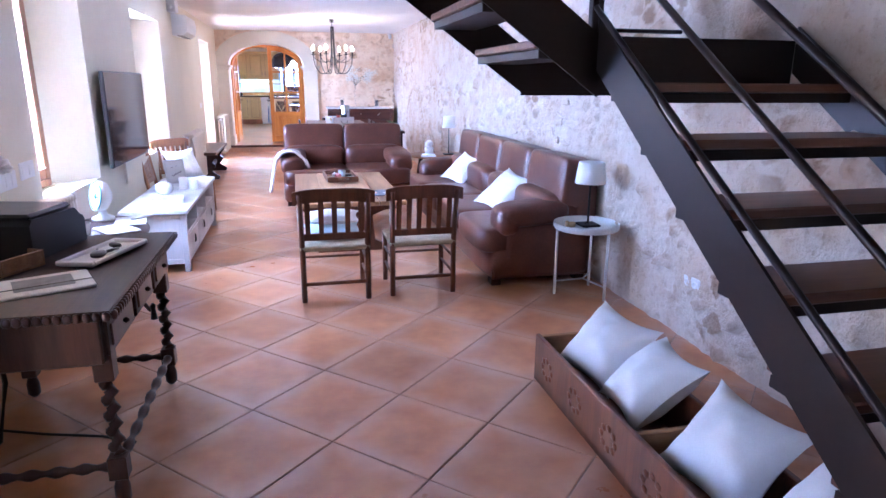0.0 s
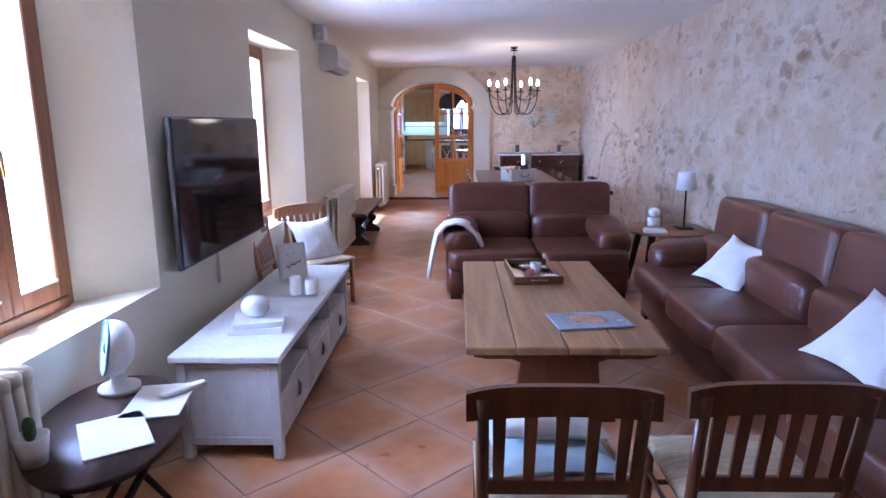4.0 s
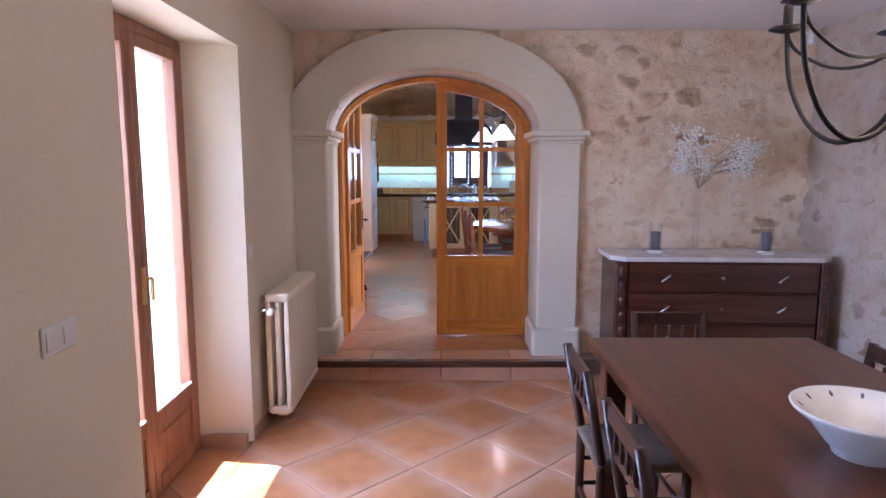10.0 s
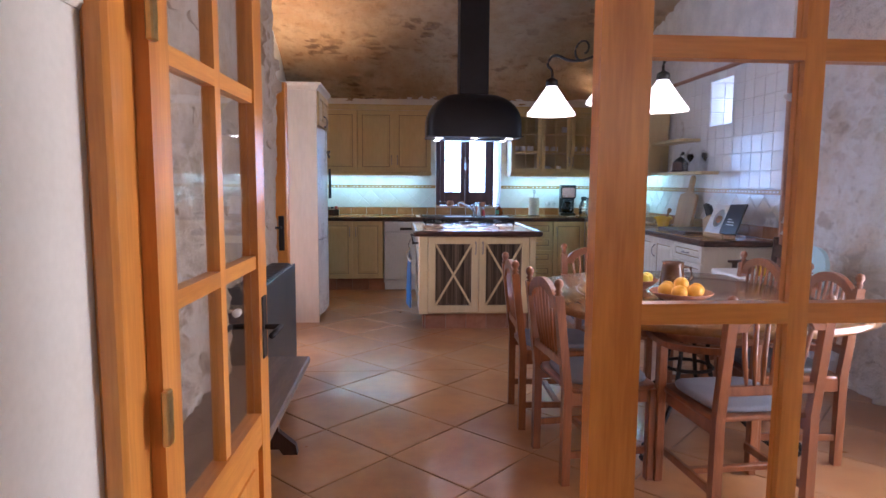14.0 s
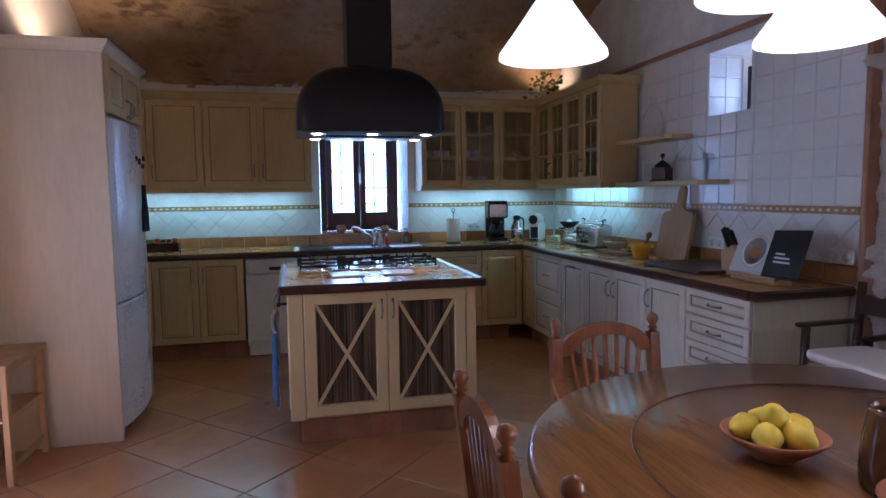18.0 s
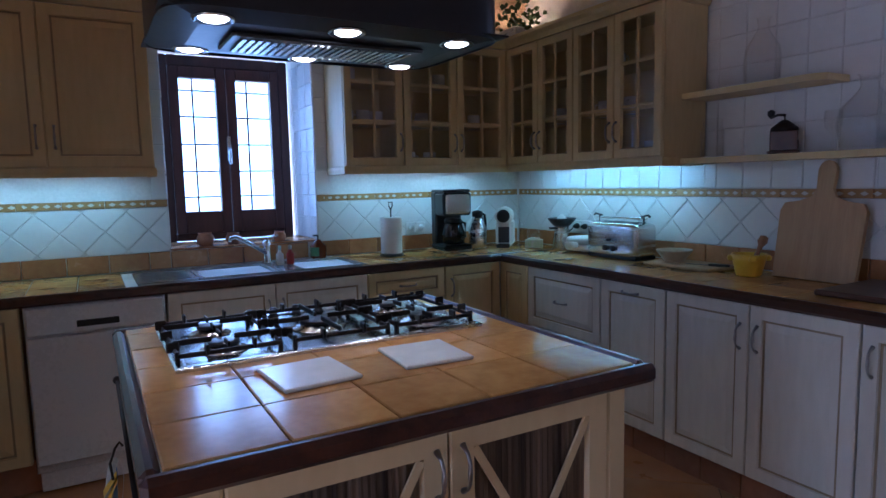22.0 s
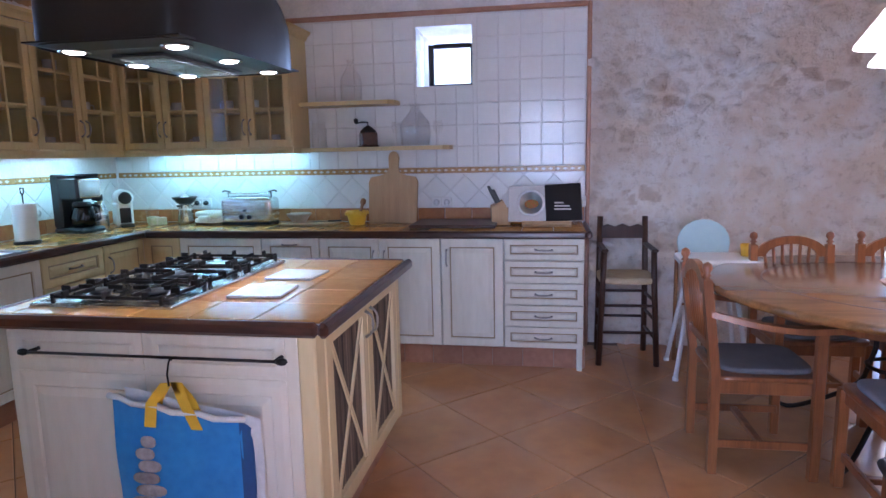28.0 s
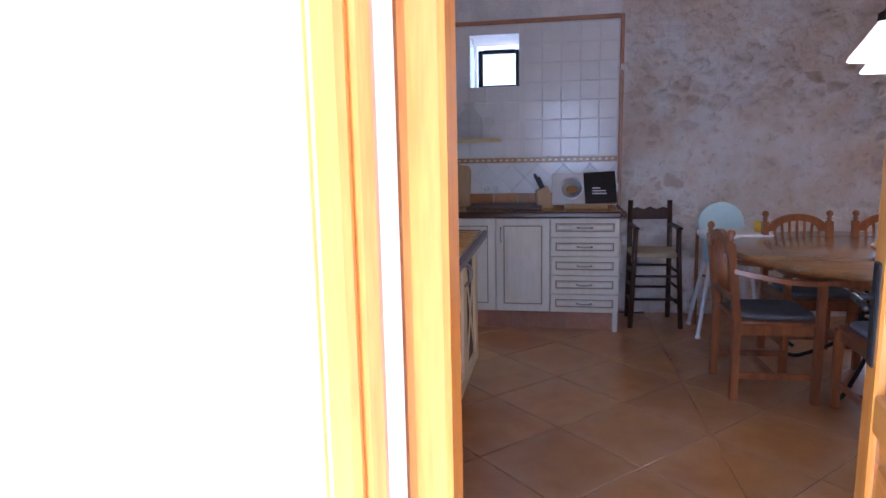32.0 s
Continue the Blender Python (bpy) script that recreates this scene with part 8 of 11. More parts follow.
for x0, y0, x1, y1 in ((-1.0, 24.42, 0.50, 24.46), (1.65, 24.42, 2.70, 24.46), (2.93, 23.02, 2.97, 24.2)):
    lamp = thing("under_cabinet_lamp", ((x0 + x1) / 2, (y0 + y1) / 2, UP_Z - 0.028), 0, "thin cool-white strip lamp under wall cabinets", "strip lamp", "strip lamps")
    hx, hy = (x1 - x0) / 2, (y1 - y0) / 2
    part("housing", Build().box(-hx, -hy, 0.010, hx, hy, 0.028, 0.003), WHITE_PLASTIC, lamp)
    part("tube", Build().box(-hx + 0.02, -hy + 0.008, -0.002, hx - 0.02, hy - 0.008, 0.009, 0.002), STRIP_GLOW, lamp, "lit cool tube")

# cups behind the glass
for k, (x, y, z) in enumerate([(1.68, 24.42, 1.87), (1.78, 24.40, 1.87), (1.88, 24.43, 1.87), (1.70, 24.42, 2.12), (2.08, 24.42, 1.87), (2.20, 24.42, 1.87), (2.33, 24.42, 2.12), (2.46, 24.42, 1.87), (2.60, 24.42, 1.87), (2.10, 24.42, 1.62), (2.25, 24.42, 1.62), (2.92, 23.9, 1.87), (2.92, 23.75, 1.62), (2.92, 23.5, 1.87), (2.92, 23.3, 1.87), (2.92, 23.15, 1.62), (2.92, 23.4, 2.12)]):
    cup = thing("mug", (x, y, z - 0.003), 40 * k, "pale stoneware mug on a cabinet shelf", "mug", "mugs in the cabinets")
    part("cup", Build().lathe([(0.030, 0), (0.040, 0.004), (0.042, 0.05), (0.042, 0.095), (0.038, 0.095), (0.036, 0.01), (0.001, 0.008)], 14), CERAMIC, cup)
    part("handle", Build().tube([(0.040, 0, 0.075), (0.062, 0, 0.072), (0.066, 0, 0.045), (0.041, 0, 0.022)], 0.005, 6), CERAMIC, cup)


# worktops
def tiled_top(name, x0, y0, x1, y1, z, pitch, label, skip=None, edge_sides="", anchor=None):
    """A slab with a wooden edge on some sides and glazed tiles let into its top."""
    top = thing(name, ((x0 + x1) / 2, (y0 + y1) / 2, z - 0.045), 0, label, "worktop")
    mx, my = (x0 + x1) / 2, (y0 + y1) / 2
    e = 0.035
    tx0, tx1 = x0 + (e if "w" in edge_sides else 0), x1 - (e if "e" in edge_sides else 0)
    ty0, ty1 = y0 + (e if "s" in edge_sides else 0), y1 - (e if "n" in edge_sides else 0)
    part("core", Build().box(tx0 - mx, ty0 - my, 0, tx1 - mx, ty1 - my, 0.037, 0), TILE_GROUT, top)
    for s in edge_sides:
        a = {"w": (x0, ty0, tx0, ty1), "e": (tx1, ty0, x1, ty1), "s": (x0 if "w" in edge_sides else tx0, y0, x1 if "e" in edge_sides else tx1, ty0), "n": (x0 if "w" in edge_sides else tx0, ty1, x1 if "e" in edge_sides else tx1, y1)}[s]
        part("edging", Build().box(a[0] - mx, a[1] - my, -0.002, a[2] - mx, a[3] - my, 0.046, 0.012), COUNTER_EDGE, top, "dark rounded wooden edge")
    ax, ay = anchor or (tx0, ty0)
    ax, ay = ax - pitch * math.ceil((ax - tx0) / pitch), ay - pitch * math.ceil((ay - ty0) / pitch)
    i = 0
    while ax + i * pitch < tx1 - 0.01:
        j = 0
        while ay + j * pitch < ty1 - 0.01:
            u0, u1 = max(tx0, ax + i * pitch) + 0.0015, min(tx1, ax + (i + 1) * pitch) - 0.0015
            v0, v1 = max(ty0, ay + j * pitch) + 0.0015, min(ty1, ay + (j + 1) * pitch) - 0.0015
            if u1 - u0 > 0.012 and v1 - v0 > 0.012:
                for q0, q1 in ([(u0, u1)] if not skip or v1 < skip[1] or v0 > skip[3] else [(u0, min(u1, skip[0])), (max(u0, skip[2]), u1)]):
                    if q1 - q0 > 0.012:
                        part("tile", Build().box(q0 - mx, v0 - my, 0.030, q1 - mx, v1 - my, 0.045, 0.003), COUNTER_TILE, top)
            j += 1
        i += 1
    return top


tiled_top("worktop", -1.24, 23.97, 3.09, 24.575, 1.06, 0.2, "worktop of honey glazed tiles with a dark wooden edge", edge_sides="s", skip=(0.40, 23.9, 1.60, 24.7), anchor=(0.40, 24.005))
tiled_top("worktop", 2.49, 20.92, 3.09, 23.968, 1.06, 0.2, "long worktop of brown glazed tiles with a dark wooden edge", edge_sides="ws")

# ---- island ----
ISLAND_CAB = material("cream_island_paint", (0.68, 0.54, 0.30), (0.60, 0.46, 0.24), 0.5, scale=4, fine=40, stretch=(1, 1, 0.2))
IX0, IX1, IY0, IY1 = 0.36, 1.42, 21.88, 23.0
isl = thing("kitchen_island", (0.89, 22.44, KFLOOR), 0, "cream kitchen island with crossed lattice doors and a tiled plinth", "kitchen island")
part("body", Build().box(-0.51, -0.535, 0.15, 0.51, 0.54, 0.863, 0.002), ISLAND_CAB, isl)
for post0, post1 in ((-0.531, -0.448), (0.470, 0.531)):
    part("corner_post", Build().box(post0, -0.56, 0.15, post1, -0.50, 0.866, 0.006), ISLAND_CAB, isl)
for k in range(5):
    part("plinth_tile", Build().box(-0.47 + 0.188 * k + 0.002, -0.49, 0.0, -0.47 + 0.188 * (k + 1) - 0.002, -0.478, 0.149, 0.002), PLINTH_TILE, isl)
    for s in (-1, 1):
        part("plinth_tile", Build().box(s * 0.478, -0.475 + 0.19 * k + 0.002, 0.0, s * 0.490, -0.475 + 0.19 * (k + 1) - 0.002, 0.149, 0.002), PLINTH_TILE, isl)
part("plinth_core", Build().box(-0.475, -0.475, 0.002, 0.475, 0.475, 0.149, 0), GROUT, isl)
for k in (0, 1):
    x, w, h = -0.445 + 0.458 * k, 0.454, 0.69
    d = part("lattice_door", rings(Build(), w, h, [(0.066, 0.002), (0, 0.002), (0, -0.017), (0.004, -0.021), (0.060, -0.021), (0.066, 0.002)], False), ISLAND_CAB, isl, "lattice door over a striped curtain", pose(x, -0.54, 0.165))
    cu = Build()
    n = 66
    vs = [(0.058 + (w - 0.116) * i / n, -0.003 + 0.004 * math.sin(i * 1.9 + 0.7 * math.sin(i * 0.6)), zz) for zz in (0.058, h - 0.058) for i in range(n + 1)]
    part("curtain", cu.add(vs, [[i, i + 1, n + 2 + i, n + 1 + i] for i in range(n)], True), CURTAIN, d, "brown striped gathered curtain")
    for s in (0, 1):
        a, c2 = (0.064, 0.064), (w - 0.064, h - 0.064)
        if s:
            a, c2 = (w - 0.064, 0.064), (0.064, h - 0.064)
        dx, dz = c2[0] - a[0], c2[1] - a[1]
        ln = math.hypot(dx, dz)
        nx, nz = -dz / ln * 0.0095, dx / ln * 0.0095
        part("lattice_bar", Build().prism([(a[0] + nx, a[1] + nz), (a[0] - nx, a[1] - nz), (c2[0] - nx, c2[1] - nz), (c2[0] + nx, c2[1] + nz)], 0.007, pose(0, -0.0195 + 0.0015 * s, 0)), ISLAND_CAB, d)
    pull(d, 0.03 if k else w - 0.03, h - 0.10)
# Island paint made paler on the west, where the door's daylight falls.
ISLAND_SIDE = material("pale_daylit_island_side", (0.74, 0.68, 0.57), (0.66, 0.60, 0.48), 0.5, scale=4, fine=40, stretch=(1, 1, 0.2))
west = part("side_panel", Build().box(-0.527, -0.50, 0.15, -0.5105, 0.54, 0.866, 0.002), ISLAND_SIDE, isl, "side panel painted paler for the daylight on it")
east = part("side_panel", Build().box(0.5105, -0.50, 0.15, 0.527, 0.54, 0.866, 0.002), ISLAND_CAB, isl)
for y0, w in ((-0.46, 0.47), (0.03, 0.47)):
    for z0, h in ((0.18, 0.53), (0.725, 0.125)):
        f = min(0.05, h * 0.25)
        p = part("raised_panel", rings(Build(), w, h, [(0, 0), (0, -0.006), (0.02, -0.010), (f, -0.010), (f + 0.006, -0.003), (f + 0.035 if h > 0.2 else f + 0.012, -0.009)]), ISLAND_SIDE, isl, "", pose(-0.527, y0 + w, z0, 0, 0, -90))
part("towel_bar", Build().tube([(-0.58, -0.45, 0.79), (-0.58, 0.41, 0.79)], 0.005, 8), BLACK_IRON, isl, "wrought iron towel bar")
for y in (-0.45, 0.41):
    part("bar_bracket", Build().tube([(-0.527, y, 0.79), (-0.58, y, 0.79)], 0.007, 8), BLACK_IRON, isl)
    part("finial", Build().lathe([(0.001, -0.020), (0.010, -0.012), (0.012, 0), (0.010, 0.012), (0.001, 0.020)], 10, pose(-0.58, y + (0.02 if y > 0 else -0.02), 0.79, 90)), BLACK_IRON, isl)
tiled_top("worktop", 0.31, 21.82, 1.47, 23.05, 1.06, 0.216, "island worktop of honey glazed tiles with a dark wooden edge", skip=None, edge_sides="wesn", anchor=(0.345, 21.855))

# gas hob
HOB_STEEL = material("dark_brushed_steel", (0.30, 0.29, 0.28), (0.24, 0.23, 0.22), 0.22, 1.0, scale=4, fine=120, stretch=(8, 1, 1), bump=0.03)
hob = thing("gas_hob", (0.88, 22.67, 1.061), 0, "five-burner steel gas hob with black cast grates", "gas hob")
part("tray", rings(Build(), 0.90, 0.54, [(0, 0), (0, -0.008), (0.006, -0.012), (0.022, -0.012), (0.032, -0.006)], False, pose(-0.45, -0.27, 0, -90)), STEEL, hob)
part("black_top", Build().box(-0.42, -0.24, 0.001, 0.42, 0.24, 0.007, 0.002), HOB_STEEL, hob, "dark steel cooking surface")
for k, (x, y, r) in enumerate([(-0.31, -0.12, 0.042), (-0.31, 0.10, 0.036), (0.0, -0.01, 0.058), (0.31, -0.12, 0.042), (0.29, 0.10, 0.030)]):
    bn = part("burner", Build().lathe([(r + 0.028, 0.006), (r + 0.024, 0.012), (r + 0.004, 0.014), (r, 0.026)], 20, pose(x, y, 0)), STEEL, hob)
    part("burner_cap", Build().lathe([(r + 0.003, 0.0262), (r + 0.003, 0.033), (r - 0.006, 0.036), (0.001, 0.036)], 20, pose(x, y, 0)), BURNER, bn)
for gx, gw in ((-0.31, 0.26), (0.0, 0.28), (0.30, 0.26)):
    g = Build()
    for s in (-1, 1):
        g.box(gx + s * gw / 2 - 0.004, -0.235, 0.028, gx + s * gw / 2 + 0.004, 0.19, 0.040, 0.002)
        g.box(gx - gw / 2, -0.0225 + s * 0.2125 - 0.004, 0.028, gx + gw / 2, -0.0225 + s * 0.2125 + 0.004, 0.040, 0.002)
        for y in (-0.17, -0.02, 0.13):
            g.box(gx + s * (gw / 2 + 0.004) - 0.016, y - 0.004, 0.030, gx + s * (gw / 2 + 0.004) + 0.016, y + 0.004, 0.058, 0.003)
        for x in (-0.06, 0.06):
            g.box(gx + x - 0.004, -0.0225 + s * 0.2125 - 0.018, 0.030, gx + x + 0.004, -0.0225 + s * 0.2125 + 0.018, 0.058, 0.003)
    for y in ((-0.12, 0.10) if gx else (-0.01,)):
        for q in range(4):
            a = q * math.pi / 2
            reach = gw / 2 if q % 2 == 0 else ((0.09 if gx else 0.20))
            g.box(0.030, -0.0035, 0.034, reach, 0.0035, 0.050, 0.002, pose(gx, y, 0, 0, 0, math.degrees(a)))
    for sx in (-1, 1):
        for y in (-0.228, 0.183):
            g.box(gx + sx * gw / 2 - 0.006, y - 0.007, 0.004, gx + sx * gw / 2 + 0.006, y + 0.007, 0.046, 0.002)
    part("grate", g, BLACK_IRON, hob, "black cast iron grate")
for k in range(5):
    part("knob", Build().lathe([(0.019, 0.006), (0.019, 0.012), (0.015, 0.014), (0.013, 0.038), (0.001, 0.040)], 14, pose(-0.16 + 0.08 * k, 0.235, 0)), BLACK, hob)
for x, y, a in ((0.705, 22.21, 4), (1.02, 22.21, -3)):
    mat_ob = thing("tile_trivet", (x, y, 1.061), a, "white glazed tile used as a trivet on the island", "trivet", "tile trivets")
    part("tile", Build().box(-0.095, -0.10, 0, 0.095, 0.10, 0.010, 0.003), CERAMIC, mat_ob)

# extractor hood
hood = thing("extractor_hood", (0.905, 22.58, 1.925), 0, "large black domed extractor hood over the island", "extractor hood")
hv, hf, prof = [], [], []
for f, z in [(1.0, 0.0), (1.0, 0.13)] + [(0.30 + 0.70 * math.cos(radians(a)), 0.13 + 0.29 * math.sin(radians(a))) for a in range(9, 91, 9)]:
    prof.append((f, z))
SEG = 40
for f, z in prof:
    for k in range(SEG):
        th = 6.283185307 * (k + 0.5) / SEG
        c3, s3 = math.cos(th), math.sin(th)
        e = 2 / 7
        hv.append((0.465 * f * math.copysign(abs(c3) ** e, c3), (0.29 * f + 0.02 * (1 - f)) * math.copysign(abs(s3) ** e, s3), z))
for i in range(len(prof) - 1):
    for k in range(SEG):
        a, b2 = i * SEG + k, i * SEG + (k + 1) % SEG
        hf.append([a, b2, b2 + SEG, a + SEG])
dome = Build().add(hv, hf, True)
part("dome", dome, HOOD, hood, "black enamelled dome")
part("duct", Build().box(-0.14, -0.14, 0.415, 0.14, 0.14, 1.75, 0.006), HOOD, hood)
under = part("underside", rings(Build(), 0.93, 0.56, [(0, 0.0), (0.0, 0.005), (0.10, 0.02), (0.18, 0.02)], m=pose(-0.465, -0.28, 0.012, -90)), HOOD, hood)
part("steel_panel", Build().box(-0.28, -0.10, -0.02, 0.28, 0.10, -0.008, 0.004), BLACK, hood)
fil = Build()
for k in range(24):
    fil.box(-0.25 + 0.021 * k, -0.085, -0.026, -0.25 + 0.021 * k + 0.012, 0.085, -0.021, 0)
tagged(part("filter_grille", fil, STEEL, hood, "fine metal filter grille"), kind="stuff")
for sx in (-1, 0, 1):
    for sy in (-1, 1):
        x, y = sx * 0.34, sy * 0.19
        sp = part("spot_ring", Build().lathe([(0.040, 0.004), (0.052, 0.0), (0.050, -0.008), (0.038, -0.004)], 18, pose(x, y, -0.002)), STEEL, hood)
        part("spot_lens", Build().lathe([(0.037, -0.004), (0.025, -0.010), (0.001, -0.012)], 16, pose(x, y, -0.002)), LAMP_WHITE, sp, "lit round spot")

# fridge tower
tower = thing("fridge_housing", (-0.58, 22.25, KFLOOR), 90, "tall white fridge housing with a moulded cornice", "fridge housing")
part("side_panel", Build().box(0, 0.0, 0, 0.03, 0.64, 2.18, 0.002), WHITE_CAB, tower, "plain white end panel")
part("side_panel", Build().box(0.79, 0.0, 0, 0.82, 0.64, 2.18, 0.002), WHITE_CAB, tower)
part("top_box", Build().box(0.031, 0.03, 1.86, 0.789, 0.64, 2.18, 0.002), CREAM_CAB, tower)
panel_door(tower, 0.034, 1.864, 0.372, 0.31, CREAM_CAB, (0.34, 0.06, True))
panel_door(tower, 0.412, 1.864, 0.372, 0.31, CREAM_CAB, (0.03, 0.06, True))
moulding_run("cornice", [(-1.22, 22.248, KFLOOR + 2.181), (-0.578, 22.248, KFLOOR + 2.181), (-0.578, 23.072, KFLOOR + 2.181), (-1.22, 23.072, KFLOOR + 2.181)], CORNICE, WHITE_CAB, "cream moulded cornice on top of the fridge housing", "cornice")
fr = thing("fridge_freezer", (-0.60, 22.29, KFLOOR), 90, "white fridge-freezer with bowed doors, magnets and a dark cloth", "fridge freezer")
part("body", Build().box(0, 0.03, 0.01, 0.735, 0.58, 1.84, 0.006), FRIDGE, fr)


def bowed_door(z0, z1):
    n, v, fc = 12, [], []
    for z in (z0, z0 + 0.006, z1 - 0.006, z1):
        inset = 0.004 if z in (z0, z1) else 0.0
        for k in range(n + 1):
            u = k / n
            v.append((0.003 + inset + (0.729 - 2 * inset) * u, -0.012 - 0.045 * math.sin(math.pi * u) ** 0.7 + inset, z))
    for r in range(3):
        for k in range(n):
            a = r * (n + 1) + k
            fc.append([a, a + 1, a + n + 2, a + n + 1])
    last = 3 * (n + 1)
    v += [(0.003, 0.028, z0), (0.732, 0.028, z0), (0.003, 0.028, z1), (0.732, 0.028, z1)]
    q = last + n + 1
    fc += [[q] + [q + 1] + list(range(n, -1, -1)), [q + 2] + list(range(last, last + n + 1)) + [q + 3], [q, 0, n + 1, 2 * (n + 1), last, q + 2], [q + 1, q + 3, last + n, last - 1, 2 * n + 1, n]]
    return Build().add(v, fc)


part("freezer_door", bowed_door(0.06, 0.778), FRIDGE, fr)
fd = part("fridge_door", bowed_door(0.79, 1.84), FRIDGE, fr)
part("foot_grille", Build().box(0.02, 0.0, 0.005, 0.715, 0.029, 0.055, 0.003), BLACK, fr)
for k, (u, z, w, h) in enumerate([(0.52, 1.60, 0.03, 0.04), (0.44, 1.62, 0.035, 0.03), (0.60, 1.58, 0.035, 0.03), (0.63, 1.63, 0.03, 0.03)]):
    part("magnet", Build().box(u, -0.066, z, u + w, -0.05, z + h, 0.003), BLACK if k != 2 else GREY_METAL, fd)
part("hook", Build().tube([(0.56, -0.055, 1.47), (0.56, -0.075, 1.46), (0.56, -0.07, 1.44)], 0.003, 6), CHROME, fd)
cloth = Build()
vs = []
for j in range(9):
    for i in range(7):
        w = 0.02 + 0.055 * min(1, j / 5)
        vs.append((0.56 + (i / 6 - 0.5) * 2 * w, -0.066 - 0.012 * math.cos(i * 2.2), 1.47 - 0.30 * j / 8))
part("hanging_cloth", cloth.add(vs, [[j * 7 + i, j * 7 + i + 1, j * 7 + i + 8, j * 7 + i + 7] for j in range(8) for i in range(6)], True), NAVY, fd, "dark cloth on a hook")

# plinths of the fitted cabinets
for name, pts in (("north", [(-1.2 + 0.2 * k, 24.06) for k in range(18)]), ("east", [(2.59, 23.95 - 0.2 * k) for k in range(15)])):
    pl = thing("plinth", (pts[0][0], pts[0][1], KFLOOR), 0 if name == "north" else -90, "terracotta tiled plinth under the fitted cabinets", "plinth", "", "structure")
    core = Build().box(0, 0.010, 0.001, 0.2 * len(pts), 0.3, 0.149, 0)
    part("core", core, GROUT, pl)
    for k in range(len(pts)):
        part("plinth_tile", Build().box(0.2 * k + 0.002, 0, 0.001, 0.2 * k + 0.198, 0.0095, 0.149, 0.002), PLINTH_TILE, pl)

# wall shelves on the east wall
for y0, y1, z in ((22.25, 22.94, 1.93), (21.87, 22.94, 1.61)):
    pts = [(0, 0), (0, y1 - y0), (-0.20, y1 - y0), (-0.20, 0.04), (-0.165, 0.0)]
    plank = thing("wall_shelf", (3.09, y0, z - 0.028), 0, "cream painted wall shelf with a rounded corner", "shelf", "wall shelves")
    b = Build()
    verts = [(x, y, zz) for zz in (0, 0.028) for x, y in pts]
    b.add(verts, [[4, 3, 2, 1, 0], [5, 6, 7, 8, 9]] + [[k, (k + 1) % 5, (k + 1) % 5 + 5, k + 5] for k in range(5)])
    part("board", b, CREAM_CAB, plank)


# ---- kitchen: dining corner ----
tb = thing("dining_table", (1.75, 19.55, KFLOOR), 0, "round polished oak dining table on a scrolled iron base", "table")
TR, TH = 0.86, 0.76
part("tabletop", Build().lathe([(0.001, TH - 0.045), (TR - 0.03, TH - 0.045), (TR - 0.006, TH - 0.038), (TR, TH - 0.022), (TR - 0.004, TH - 0.006), (TR - 0.014, TH), (0.001, TH)], 72), KTABLE_WOOD, tb)
part("inlay_ring", Build().tube([(0.60 * math.cos(k * 0.0982), 0.60 * math.sin(k * 0.0982), TH - 0.001) for k in range(64)], 0.003, 6, True), COUNTER_EDGE, tb, "dark joint line in the top")
part("apron", Build().lathe([(0.001, TH - 0.06), (0.57, TH - 0.06), (0.57, TH - 0.13), (0.60, TH - 0.13), (0.60, TH - 0.046)], 48), KCHAIR_WOOD, tb)
for k in range(4):
    a = radians(45 + 90 * k)
    m = Matrix.Rotation(a, 4, "Z")
    pts = [(0.52, 0, TH - 0.05)]
    pts += [(0.30 + 0.20 * math.cos(radians(q)), 0, 0.44 + 0.24 * math.sin(radians(q))) for q in range(60, 181, 15)]
    pts += [(0.12, 0, 0.36), (0.16, 0, 0.24), (0.30, 0, 0.12), (0.46, 0, 0.02), (0.54, 0, 0.012), (0.57, 0, 0.05), (0.54, 0, 0.085), (0.50, 0, 0.07)]
    part("iron_leg", Build().tube(smooth(pts, 3), 0.012, 8, m=m), BLACK_IRON, tb, "wrought iron leg")
    sc2 = [(0.36 + (0.10 - 0.0022 * q / 6) * math.cos(radians(q)), 0, 0.30 + (0.10 - 0.0022 * q / 6) * math.sin(radians(q))) for q in range(0, 270, 15)]
    part("iron_scroll", Build().tube(sc2, 0.008, 7, m=m), BLACK_IRON, tb)
part("iron_hoop", Build().tube([(0.13 * math.cos(k * 0.5236), 0.13 * math.sin(k * 0.5236), 0.36) for k in range(12)], 0.010, 7, True), BLACK_IRON, tb)


